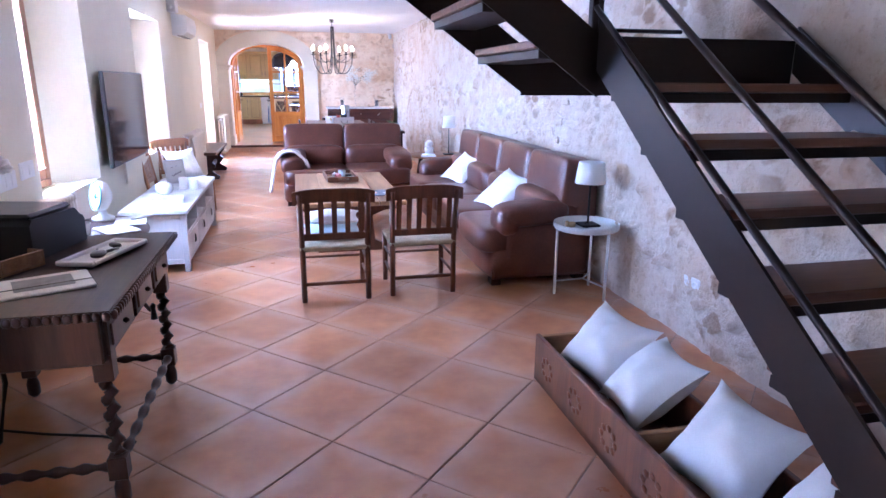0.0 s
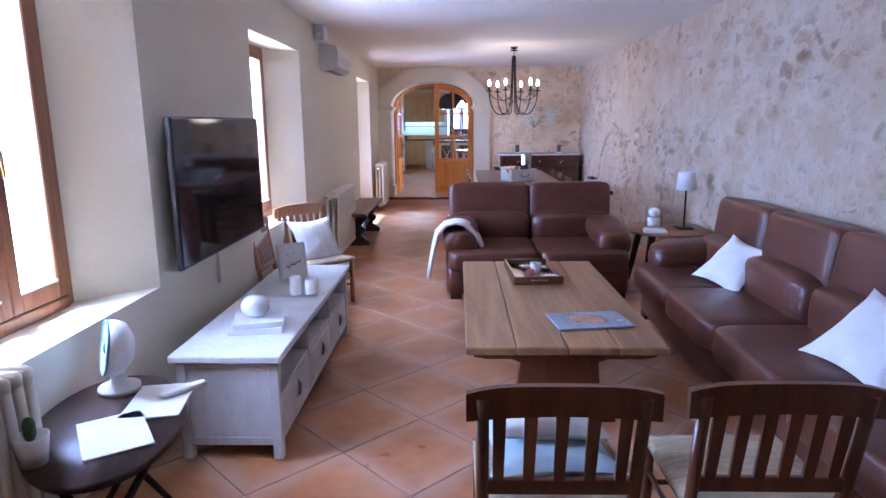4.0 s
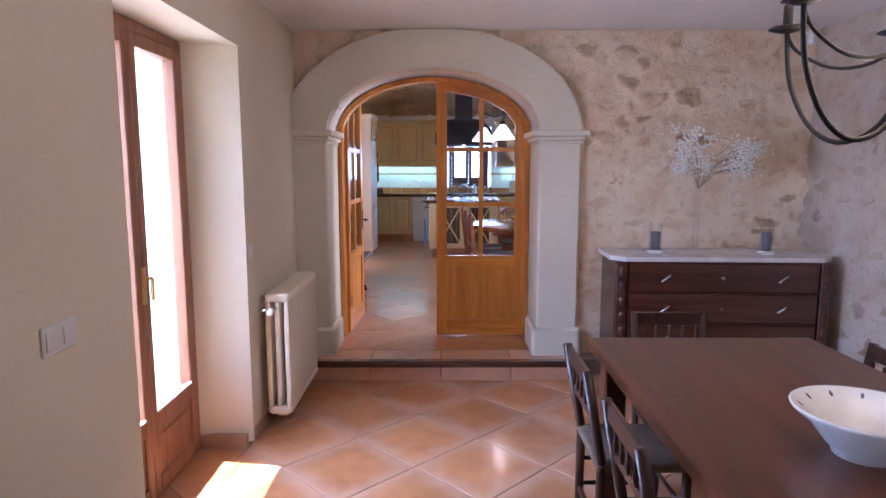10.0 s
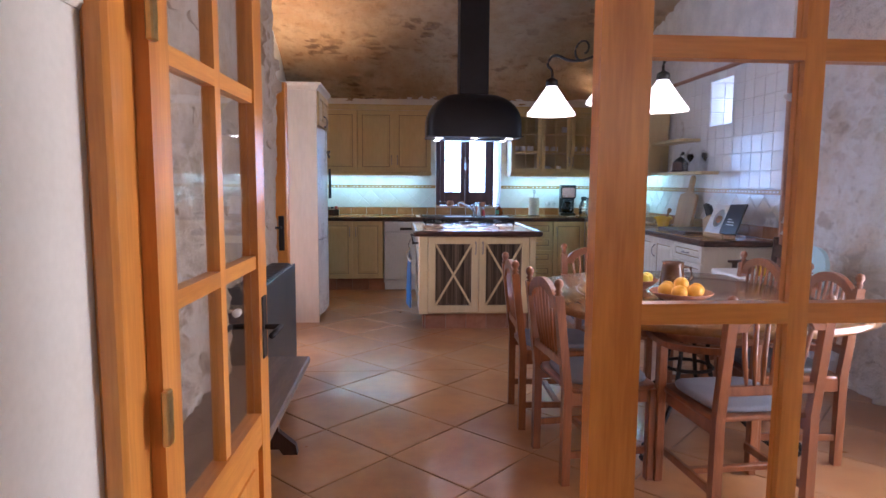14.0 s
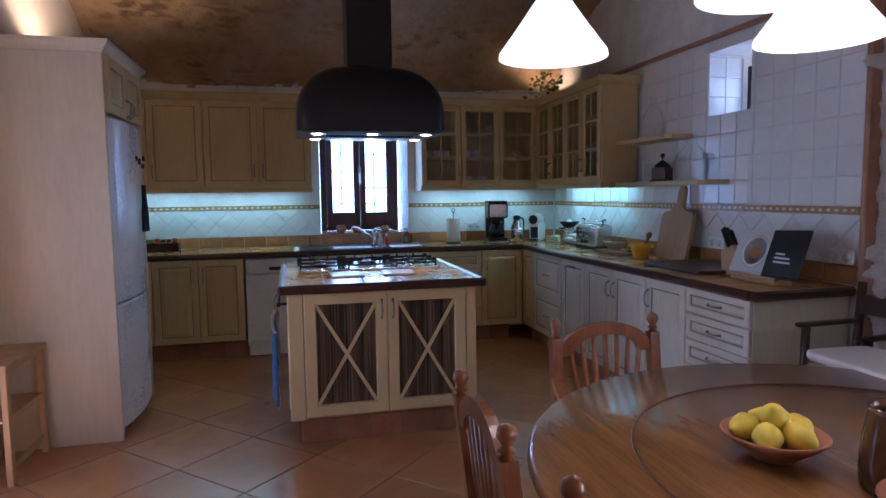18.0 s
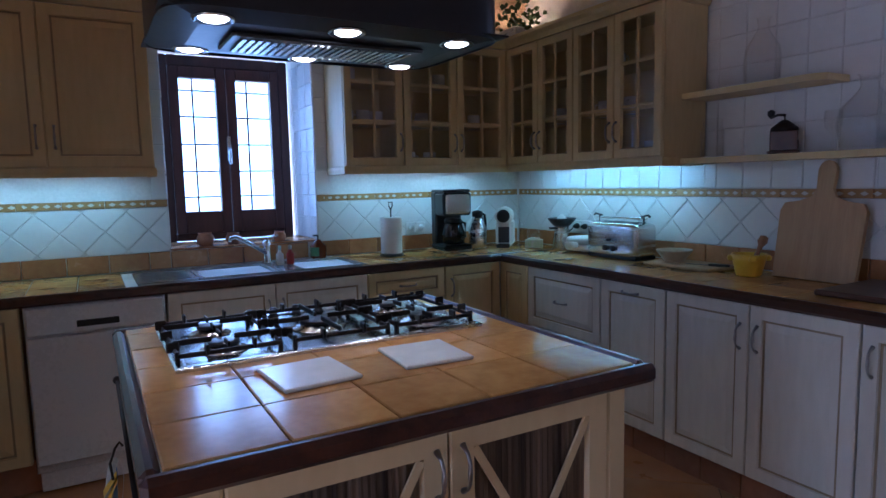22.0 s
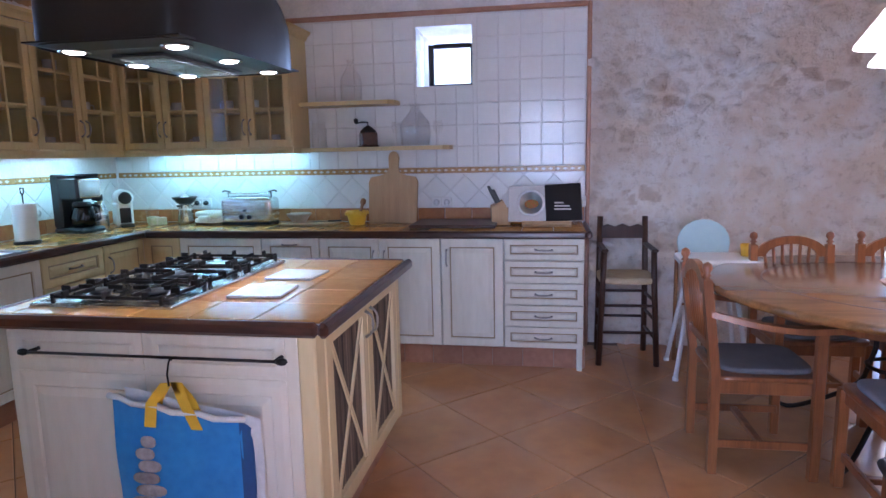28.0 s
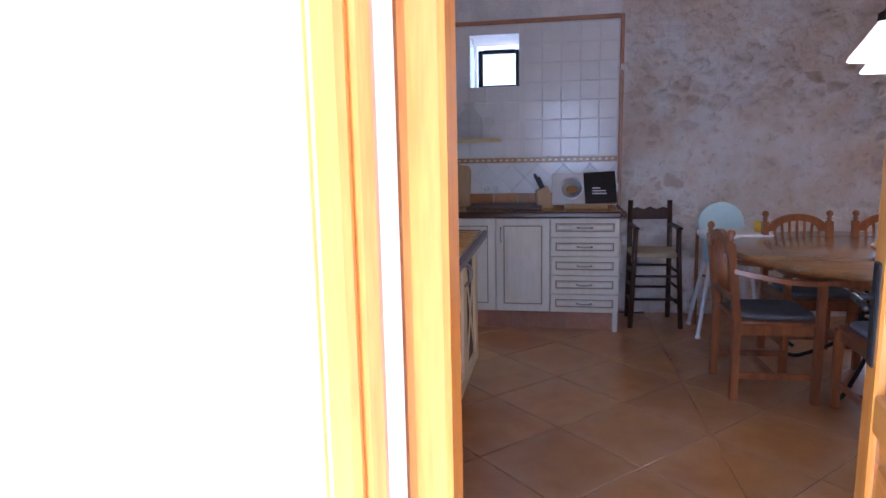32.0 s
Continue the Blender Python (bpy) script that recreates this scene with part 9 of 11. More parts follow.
def fan_chair(place, turn, label, arms=False, mat=KCHAIR_WOOD, pad=GREY_CUSHION):
    """A chair with a fanned spindle back between ball-topped posts; it faces +y."""
    w, d, seat, top = 0.44, 0.44, 0.44, 0.86
    ch = thing("armchair" if arms else "dining_chair", place, turn, label, "armchair" if arms else "chair", "chairs round the kitchen table")
    yb = -d / 2 + 0.02

    def back_y(z):
        return yb - 0.05 * max(0, z - seat) / (top - seat)

    for s in (-1, 1):
        x = s * (w / 2 - 0.02)
        post = part("back_post", Build().add([(x + a * 0.019, back_y(z) + b2 * 0.019, z) for z in (0, seat, top) for a, b2 in ((-1, -1), (1, -1), (1, 1), (-1, 1))], [[3, 2, 1, 0], [8, 9, 10, 11]] + [[r * 4 + k, r * 4 + (k + 1) % 4, r * 4 + 4 + (k + 1) % 4, r * 4 + 4 + k] for r in (0, 1) for k in range(4)]), mat, ch)
        part("finial", Build().lathe([(0.018, 0), (0.010, 0.010), (0.020, 0.016), (0.011, 0.026), (0.022, 0.046), (0.018, 0.064), (0.001, 0.074)], 14, pose(x, back_y(top), top)), mat, post)
        xf = s * (w / 2 + (0.01 if arms else -0.01))
        part("front_leg", Build().box(xf - 0.02, d / 2 - 0.04, 0, xf + 0.02, d / 2, 0.66 if arms else seat - 0.012, 0.004), mat, ch)
        part("side_stretcher", Build().box(x - 0.010, yb, 0.12, x + 0.010, d / 2 - 0.02, 0.155, 0.003), mat, ch)
        part("seat_rail", Build().box(x - 0.011, yb, seat - 0.075, x + 0.011, d / 2 - 0.02, seat - 0.012, 0.003), mat, ch)
        if arms:
            n, v = 10, []
            for k in range(n + 1):
                u = k / n
                y = back_y(0.68) + (d / 2 + 0.09 - back_y(0.68)) * u
                xx = x + s * (0.005 + 0.05 * math.sin(math.pi * min(1, u * 1.1) * 0.8))
                z = 0.70 - 0.06 * math.sin(math.pi * 0.5 * min(1, u * 1.35)) + 0.012 * u
                hw = 0.016 + 0.016 * u - (0.010 if k == n else 0)
                v += [(xx - hw, y, z), (xx + hw, y, z), (xx + hw, y, z + 0.026), (xx - hw, y, z + 0.026)]
            part("arm", Build().add(v, [[k * 4 + q, k * 4 + (q + 1) % 4, k * 4 + 4 + (q + 1) % 4, k * 4 + 4 + q] for k in range(n) for q in range(4)] + [[3, 2, 1, 0], [n * 4 + q for q in range(4)]]), mat, ch)
    part("cross_stretcher", Build().box(-w / 2 + 0.03, -0.015, 0.125, w / 2 - 0.03, 0.015, 0.15, 0.003), mat, ch)
    part("front_rail", Build().box(-w / 2 + 0.01, d / 2 - 0.03, seat - 0.075, w / 2 - 0.01, d / 2 - 0.01, seat - 0.012, 0.003), mat, ch)
    part("seat", Build().puff(-w / 2 - 0.005, -d / 2 + 0.025, seat - 0.02, w / 2 + 0.005, d / 2 + 0.01, seat + 0.006, 9, 24), mat, ch)
    part("seat_pad", Build().puff(-w / 2 + 0.03, -d / 2 + 0.05, seat + 0.002, w / 2 - 0.03, d / 2 - 0.005, seat + 0.036, 5, 24), pad, ch, "grey seat pad")
    out = arc(0, 0.795, w / 2 - 0.03, 0.115, 0, 180, 16) + list(reversed(arc(0, 0.795, w / 2 - 0.085, 0.070, 0, 180, 16)))
    part("crest_rail", Build().prism(out, 0.026, pose(0, back_y(0.84) - 0.013, 0)), mat, ch)
    part("lower_rail", Build().box(-w / 2 + 0.035, back_y(0.56) - 0.011, 0.535, w / 2 - 0.035, back_y(0.56) + 0.011, 0.575, 0.004), mat, ch)
    for k in range(7):
        u = k / 6 * 2 - 1
        x0, x1 = u * 0.10, u * 0.145
        z1 = 0.80 + 0.09 * math.sqrt(max(0, 1 - (x1 / 0.185) ** 2)) - 0.008
        part("spindle", Build().tube([(x0, back_y(0.57), 0.57), ((x0 + x1) / 2, back_y(0.68), 0.68), (x1, back_y(z1), z1)], 0.009, 6, radii=[0.007, 0.011, 0.008]), mat, ch)
    return ch


PAD_DARK = material("dark_grey_seat_pad", (0.16, 0.15, 0.15), (0.11, 0.105, 0.105), 0.95, scale=8, fine=150, bump=0.3)
fan_chair((1.52, 20.28, KFLOOR), 181, "reddish wooden armchair with curved arms and a dark pad", True, pad=PAD_DARK)
fan_chair((1.06, 19.79, KFLOOR), -92, "reddish wooden chair with a fanned back and grey pad")
fan_chair((1.10, 19.18, KFLOOR), -84, "reddish wooden chair with a fanned back and grey pad")
fan_chair((1.60, 18.80, KFLOOR), 4, "reddish wooden armchair with curved arms and a grey pad", True)
fan_chair((2.08, 19.84, KFLOOR), 92, "reddish wooden chair tucked under the table, dark pad", pad=PAD_DARK)
fan_chair((2.10, 19.30, KFLOOR), 86, "reddish wooden chair tucked under the table, dark pad", pad=PAD_DARK)

# fruit and jug on the table
tz = KFLOOR + TH + 0.001
for name, x, y, r, mat, label, fruit, count in (("lemon_bowl", 1.49, 19.66, 0.118, CLAY, "shallow brown earthenware bowl on the dining table", LEMON, 6), ("orange_bowl", 1.56, 19.26, 0.15, CLAY, "wide brown earthenware bowl on the dining table", ORANGE, 7)):
    single("fruit_bowl", Build().lathe([(0.05, 0.0), (0.055, 0.008), (r * 0.75, 0.03), (r, 0.058), (r - 0.006, 0.062), (r * 0.7, 0.036), (0.001, 0.014)], 32), mat, label, "bowl", pose(x, y, tz))
    for k in range(count):
        if k < count - 1:
            a = k * 6.283 / (count - 1)
            p = (x + r * 0.52 * math.cos(a), y + r * 0.52 * math.sin(a), tz + 0.064)
        else:
            p = (x, y, tz + 0.092)
        s = 0.034 if fruit is LEMON else 0.037
        prof = [(0.001, -s * 1.28), (s * 0.22, -s * 1.18), (s * 0.7, -s * 0.82), (s, 0), (s * 0.7, s * 0.82), (s * 0.24, s * 1.18), (0.001, s * 1.3)] if fruit is LEMON else [(s * math.cos(radians(q)) + 0.0005, s * 0.95 * math.sin(radians(q))) for q in range(-90, 91, 15)]
        single("lemon" if fruit is LEMON else "orange", Build().lathe(prof, 14, pose(0, 0, 0, 70 + 15 * k, 40 * k, 55 * k)), fruit, "ripe yellow lemon in the earthenware bowl" if fruit is LEMON else "ripe orange in the wide earthenware bowl", "fruit", pose(*p), "fruit in the bowls")
jug = thing("jug", (1.60, 19.45, tz), 0, "brown glazed stoneware jug on the dining table", "jug")
part("vessel", Build().lathe([(0.055, 0), (0.062, 0.006), (0.066, 0.05), (0.060, 0.12), (0.052, 0.165), (0.056, 0.18), (0.050, 0.178), (0.046, 0.16), (0.05, 0.02), (0.001, 0.012)], 24), BROWN_CERAMIC, jug)
part("handle", Build().tube([(0.052, 0, 0.155), (0.095, 0, 0.150), (0.105, 0, 0.10), (0.062, 0, 0.055)], 0.008, 8), BROWN_CERAMIC, jug)

# pendant lamp
pd = thing("pendant_lamp", (1.30, 19.70, 1.885), 0, "wrought iron pendant lamp with three milk-glass shades, lit", "pendant lamp")
part("rod", Build().tube([(0, 0, 0.46), (0, 0, 1.62)], 0.008, 8), BLACK_IRON, pd)
part("hub", Build().lathe([(0.001, 0.26), (0.018, 0.28), (0.010, 0.31), (0.030, 0.35), (0.034, 0.38), (0.014, 0.42), (0.022, 0.45), (0.008, 0.48)], 16), BLACK_IRON, pd)
for dx, dy in ((-0.23, 0.29), (-0.05, -0.28), (0.31, 0.0)):
    L = math.hypot(dx, dy)
    ux, uy = dx / L, dy / L
    arm_pts = [(ux * f * L, uy * f * L, z) for f, z in ((0.0, 0.33), (0.2, 0.30), (0.45, 0.285), (0.7, 0.30), (0.9, 0.335), (1.03, 0.33), (1.09, 0.29), (1.0, 0.255), (1.0, 0.20))]
    part("iron_arm", Build().tube(smooth(arm_pts), 0.008, 8), BLACK_IRON, pd)
    curl = [(ux * (0.42 * L + (0.055 - 0.00012 * q) * math.cos(radians(q))), uy * (0.42 * L + (0.055 - 0.00012 * q) * math.cos(radians(q))), 0.345 + (0.055 - 0.00012 * q) * math.sin(radians(q))) for q in range(-90, 260, 18)]
    part("iron_scroll", Build().tube(curl, 0.006, 6), BLACK_IRON, pd)
    part("gallery", Build().lathe([(0.010, 0.215), (0.034, 0.20), (0.036, 0.165), (0.030, 0.165)], 16, pose(dx, dy, 0)), BLACK_IRON, pd)
    part("shade", Build().lathe([(0.030, 0.170), (0.034, 0.160), (0.085, 0.085), (0.138, 0.012), (0.140, 0.0), (0.136, 0.003), (0.080, 0.083), (0.028, 0.158)], 28, pose(dx, dy, 0)), SHADE_GLASS, pd, "lit milk-glass cone shade")

# rush stool chair for a child
st = thing("high_chair", (2.86, 20.68, KFLOOR), 92, "tall dark wooden child's chair with a rush seat", "high chair")
for s in (-1, 1):
    part("back_post", Build().tube([(s * 0.16, -0.16, 0), (s * 0.155, -0.15, 0.58), (s * 0.15, -0.17, 0.95)], 0.02, 8), DARK_WOOD, st)
    part("front_leg", Build().tube([(s * 0.185, 0.18, 0), (s * 0.16, 0.15, 0.58), (s * 0.155, 0.15, 0.76)], 0.019, 8), DARK_WOOD, st)
    part("arm", Build().box(s * 0.155 - 0.02, -0.17, 0.755, s * 0.155 + 0.02, 0.20, 0.775, 0.006), DARK_WOOD, st)
    for z in (0.18, 0.30, 0.42):
        part("side_rung", Build().rod((s * 0.16, -0.155, z), (s * 0.174, 0.165, z), 0.010, 8), DARK_WOOD, st)
for z in (0.22, 0.40):
    part("front_rung", Build().rod((-0.17, 0.165, z), (0.17, 0.165, z), 0.010, 8), DARK_WOOD, st)
    part("back_rung", Build().rod((-0.158, -0.155, z + 0.03), (0.158, -0.155, z + 0.03), 0.010, 8), DARK_WOOD, st)
part("seat", Build().puff(-0.18, -0.17, 0.535, 0.18, 0.175, 0.585, 6, 20), RUSH, st, "woven rush seat")
crest = [(x, 0.80 + (0.012 if abs(x) < 0.07 else 0)) for x in (-0.145, -0.07, 0.07, 0.145)] + [(x, 0.90 - 0.02 * abs(math.sin(x * 30))) for x in (0.145, 0.10, 0.05, 0, -0.05, -0.10, -0.145)]
part("crest_board", Build().prism(crest, 0.018, pose(0, -0.17, 0)), DARK_WOOD, st)

hc = thing("baby_high_chair", (2.62, 20.20, KFLOOR), 88, "mint and white plastic baby high chair with a tray", "high chair")
part("seat_shell", Build().puff(-0.16, -0.14, 0.50, 0.16, 0.15, 0.72, 4, 20), MINT, hc)
part("backrest", Build().prism(arc(0, 0.80, 0.16, 0.15, 0, 180, 16) + [(-0.14, 0.66), (0.14, 0.66)], 0.03, pose(0, -0.15, 0, 8)), MINT, hc)
part("tray", Build().puff(-0.23, 0.02, 0.735, 0.23, 0.33, 0.775, 7, 24), WHITE_PLASTIC, hc, "white plastic tray")
for sx in (-1, 1):
    for sy in (-1, 1):
        lg = part("leg", Build().tube([(sx * 0.13, sy * 0.10, 0.56), (sx * 0.21, sy * 0.19, 0.012)], 0.014, 8), WHITE_PLASTIC, hc)
        part("rubber_foot", Build().lathe([(0.018, 0), (0.018, 0.02), (0.013, 0.026)], 10, pose(sx * 0.211, sy * 0.191, 0)), WHITE_PLASTIC, lg)
single("cup", Build().lathe([(0.028, 0), (0.033, 0.07), (0.030, 0.07), (0.026, 0.006), (0.001, 0.005)], 14), YELLOW, "yellow plastic cup on the high chair tray", "cup", pose(2.44, 20.05, KFLOOR + 0.776))
fs = thing("folding_stand", (2.93, 20.36, KFLOOR), -10, "folded wooden stand leaning against the stone wall", "stand")
for dy in (0, 0.30):
    part("pole", Build().tube([(-0.10, dy * 0.6 - 0.2, 0), (0.055, dy * 0.6 - 0.2, 0.72)], 0.013, 8), HONEY_WOOD, fs)
part("cross_rod", Build().rod((-0.02, -0.2, 0.37), (-0.02, -0.02, 0.37), 0.009, 8), HONEY_WOOD, fs)

# west side: radiator and bench
rad = radiator("radiator", (KPIER + 0.11, 19.45, KFLOOR + 0.10), 90, 0.95, 0.72, GREY_METAL, "dark grey column radiator on the stone pier", fins=16)
part("side_panel", Build().box(-0.012, -0.085, 0.01, 0.0, 0.085, 0.715, 0.004), GREY_METAL, rad)
part("front_panel", Build().box(0.0, -0.092, 0.01, 0.95, -0.080, 0.715, 0.004), GREY_METAL, rad)
valve(rad, -0.03, 0.62)
be2 = thing("bench", (-0.485, 18.7, KFLOOR), 0, "worn grey-brown wooden bench on carved trestle feet", "bench")
part("plank", Build().box(-0.20, -0.90, 0.385, 0.20, 0.90, 0.425, 0.008), BENCH_BOARD, be2)
for y in (-0.65, 0.65):
    part("trestle", Build().prism([(-0.17, 0), (-0.10, 0), (-0.08, 0.03), (0.08, 0.03), (0.10, 0), (0.17, 0), (0.16, 0.05), (0.08, 0.12), (0.07, 0.2), (0.10, 0.3), (0.17, 0.384), (-0.17, 0.384), (-0.10, 0.3), (-0.07, 0.2), (-0.08, 0.12), (-0.16, 0.05)], 0.04, pose(0, y - 0.02, 0)), DARK_WOOD, be2)
part("stretcher", Build().box(-0.02, -0.64, 0.16, 0.02, 0.64, 0.20, 0.004), DARK_WOOD, be2)

rk = thing("pine_rack", (-1.08, 22.0, KFLOOR), 0, "low pale pine rack standing beside the fridge housing", "rack")
for y in (-0.235, 0.195):
    for x in (-0.12, 0.10):
        part("post", Build().box(x, y, 0, x + 0.03, y + 0.04, 0.585, 0.003), BEECH, rk)
for z in (0.07, 0.31, 0.555):
    for x in (-0.115, 0.105):
        part("rail", Build().box(x, -0.194, z, x + 0.02, 0.194, z + 0.03, 0.003), BEECH, rk)
part("top_board", Build().box(-0.13, -0.25, 0.586, 0.14, 0.25, 0.604, 0.003), BEECH, rk)
part("shelf", Build().box(-0.094, -0.23, 0.315, 0.104, 0.23, 0.33, 0.002), BEECH, rk)

# ---- kitchen: on the worktops ----
CZ = 1.062


def socket(place, turn, n, label="white double wall socket"):
    s = thing("wall_socket", place, turn, label, "socket", "wall sockets")
    for k in range(n):
        part("plate", Build().box(0.075 * k, -0.010, 0, 0.075 * k + 0.074, 0.002, 0.074, 0.004), WHITE_PLASTIC, s)
        part("insert", Build().lathe([(0.001, 0.006), (0.018, 0.006), (0.020, 0.0), (0.023, 0.0), (0.024, 0.004)], 16, pose(0.075 * k + 0.037, -0.0105, 0.037, 90)), FRIDGE, s)
    return s


socket((2.13, 24.565, 1.175), 0, 2)
socket((3.075, 23.92, 1.175), -90, 2)
socket((3.075, 22.03, 1.165), -90, 2)
socket((3.075, 21.08, 1.165), -90, 2)

roll = thing("paper_towel_holder", (1.93, 24.36, CZ), 0, "white paper towel roll on a dark upright holder", "paper towel")
part("base_disc", Build().lathe([(0.075, 0), (0.075, 0.008), (0.070, 0.012), (0.001, 0.012)], 24), BLACK, roll)
part("pole", Build().tube([(0, 0, 0.01), (0, 0, 0.29), (0.012, 0, 0.31), (0.012, 0, 0.335), (-0.012, 0, 0.335), (-0.012, 0, 0.31), (0, 0, 0.29)], 0.004, 6), BLACK_IRON, roll)
part("paper_roll", Build().lathe([(0.022, 0.014), (0.066, 0.014), (0.067, 0.02), (0.067, 0.235), (0.066, 0.24), (0.022, 0.24)], 28), FABRIC, roll)
cm = thing("coffee_maker", (2.37, 24.36, CZ), -8, "black and steel filter coffee maker with a glass jug", "coffee maker")
part("base_plate", Build().box(-0.10, -0.13, 0.012, 0.10, 0.12, 0.045, 0.012), BLACK, cm)
part("base_trim", Build().box(-0.098, -0.128, 0, 0.098, 0.118, 0.012, 0.004), STEEL, cm, "steel trim")
part("column", Build().box(-0.095, 0.04, 0.044, 0.095, 0.12, 0.39, 0.010), BLACK, cm)
part("head", Build().box(-0.10, -0.12, 0.235, 0.10, 0.045, 0.385, 0.014), BLACK, cm)
part("front_band", Build().puff(-0.085, -0.127, 0.245, 0.085, -0.112, 0.375, 9, 20), STEEL, cm, "brushed steel front")
part("lid", Build().box(-0.095, -0.115, 0.3865, 0.095, 0.115, 0.405, 0.007), BLACK, cm)
part("carafe", Build().lathe([(0.055, 0.046), (0.074, 0.055), (0.080, 0.11), (0.062, 0.17), (0.055, 0.19), (0.051, 0.19), (0.072, 0.10), (0.066, 0.06), (0.001, 0.055)], 22, pose(0, -0.04, 0)), SCREEN, cm, "glass jug with coffee")
part("carafe_collar", Build().lathe([(0.057, 0.188), (0.060, 0.20), (0.052, 0.215), (0.001, 0.218)], 20, pose(0, -0.04, 0)), BLACK, cm)
part("carafe_handle", Build().tube([(0.03, -0.09, 0.195), (0.04, -0.145, 0.185), (0.04, -0.148, 0.10), (0.03, -0.112, 0.085)], 0.009, 8), BLACK, cm)
tf = thing("thermos_jug", (2.60, 24.39, CZ), 20, "steel vacuum jug with a black handle", "thermos jug")
part("vessel", Build().lathe([(0.060, 0), (0.063, 0.01), (0.063, 0.13), (0.040, 0.19), (0.034, 0.21), (0.001, 0.211)], 24), STEEL, tf)
part("lid", Build().lathe([(0.034, 0.212), (0.038, 0.22), (0.036, 0.25), (0.001, 0.258)], 18), BLACK, tf)
part("handle", Build().tube([(0.034, 0, 0.235), (0.085, 0, 0.22), (0.095, 0, 0.16), (0.085, 0, 0.07), (0.063, 0, 0.05)], 0.009, 8), BLACK, tf)
cap = thing("capsule_machine", (2.77, 24.31, CZ), -42, "small white and black capsule coffee machine", "coffee machine")
part("body", Build().box(-0.06, -0.03, 0, 0.06, 0.14, 0.19, 0.022), WHITE_PLASTIC, cap)
part("head", Build().lathe([(0.001, -0.045), (0.052, -0.045), (0.060, -0.035), (0.060, 0.10), (0.001, 0.105)], 24, pose(0, -0.02, 0.215, -90)), WHITE_PLASTIC, cap, "round white brewing head")
part("face_disc", Build().lathe([(0.001, 0.006), (0.040, 0.006), (0.046, 0.0)], 22, pose(0, -0.0655, 0.215, 90)), BLACK, cap, "round black face")
part("front_panel", Build().box(-0.038, -0.037, 0.03, 0.038, -0.0305, 0.14, 0.006), BLACK, cap)
part("drip_tray", Build().box(-0.045, -0.10, 0, 0.045, -0.038, 0.025, 0.006), BLACK, cap)
gj = thing("glass_jar", (2.94, 24.20, CZ), 0, "clear glass storage jar with a clip lid", "jar")
part("glass", Build().lathe([(0.045, 0), (0.05, 0.006), (0.05, 0.09), (0.042, 0.105), (0.038, 0.105), (0.046, 0.09), (0.046, 0.01), (0.001, 0.008)], 20), CLEAR_GLASS, gj)
part("lid", Build().lathe([(0.044, 0.1055), (0.044, 0.118), (0.001, 0.124)], 18), CLEAR_GLASS, gj)
part("contents", Build().lathe([(0.044, 0.012), (0.044, 0.055), (0.001, 0.062)], 16), PETAL, gj)
single("tea_box", Build().box(-0.06, -0.035, 0, 0.06, 0.035, 0.055, 0.003), material("printed_tea_box", (0.55, 0.62, 0.35), (0.80, 0.78, 0.70), 0.5, scale=25), "small printed tea box in front of a jar", "box", pose(2.88, 24.12, CZ, 0, 0, -40))
ju = thing("citrus_juicer", (2.96, 23.93, CZ), 0, "steel citrus juicer with a dark funnel rim", "juicer")
part("body", Build().lathe([(0.062, 0), (0.064, 0.008), (0.045, 0.14), (0.046, 0.15)], 24), STEEL, ju)
part("bowl", Build().lathe([(0.046, 0.1502), (0.060, 0.16), (0.092, 0.198), (0.092, 0.206), (0.075, 0.198), (0.03, 0.172), (0.001, 0.172)], 26), BLACK, ju)
part("reamer", Build().lathe([(0.04, 0.173), (0.034, 0.20), (0.012, 0.225), (0.001, 0.228)], 14), WHITE_PLASTIC, ju)
part("spout", Build().box(-0.10, -0.012, 0.135, -0.045, 0.012, 0.15, 0.004), BLACK, ju)
single("power_cable", Build().tube([(3.055, 23.88, 1.205), (3.03, 23.90, 1.20), (3.01, 23.94, 1.16), (3.015, 23.96, 1.10), (3.0, 23.95, 1.07)], 0.004, 6), CABLE, "black power cable plugged in above the worktop", "cable")
for y in (23.885, 23.81):
    single("plug", Build().lathe([(0.019, 0), (0.019, 0.02), (0.012, 0.034), (0.005, 0.045)], 12, pose(3.062, y, 1.212, 0, -90)), BLACK, "black round plug in a wall socket", "plug", group="plugs")
sm = thing("sandwich_maker", (2.98, 23.72, CZ), 0, "white closed sandwich maker", "sandwich maker")
part("lower_half", Build().puff(-0.10, -0.11, 0.008, 0.10, 0.11, 0.05, 5, 22), WHITE_PLASTIC, sm)
part("upper_half", Build().puff(-0.10, -0.11, 0.046, 0.10, 0.11, 0.10, 4, 22), WHITE_PLASTIC, sm)
part("handle", Build().puff(-0.155, -0.04, 0.03, -0.09, 0.04, 0.07, 4, 16), WHITE_PLASTIC, sm)
for y in (-0.08, 0.08):
    part("foot", Build().lathe([(0.012, 0), (0.012, 0.014)], 10, pose(0, y, 0)), BLACK, sm)
to = thing("toaster", (2.93, 23.38, CZ), -90, "brushed steel long-slot toaster with a bun rack", "toaster")
part("shell", Build().puff(-0.20, -0.085, 0.012, 0.20, 0.085, 0.205, 8, 32), STEEL, to)
part("base", Build().box(-0.19, -0.08, 0, 0.19, 0.08, 0.022, 0.006), BLACK, to)
for y in (-0.03, 0.03):
    part("slot", Build().box(-0.15, y - 0.012, 0.19, 0.15, y + 0.012, 0.2065, 0), BLACK, to)
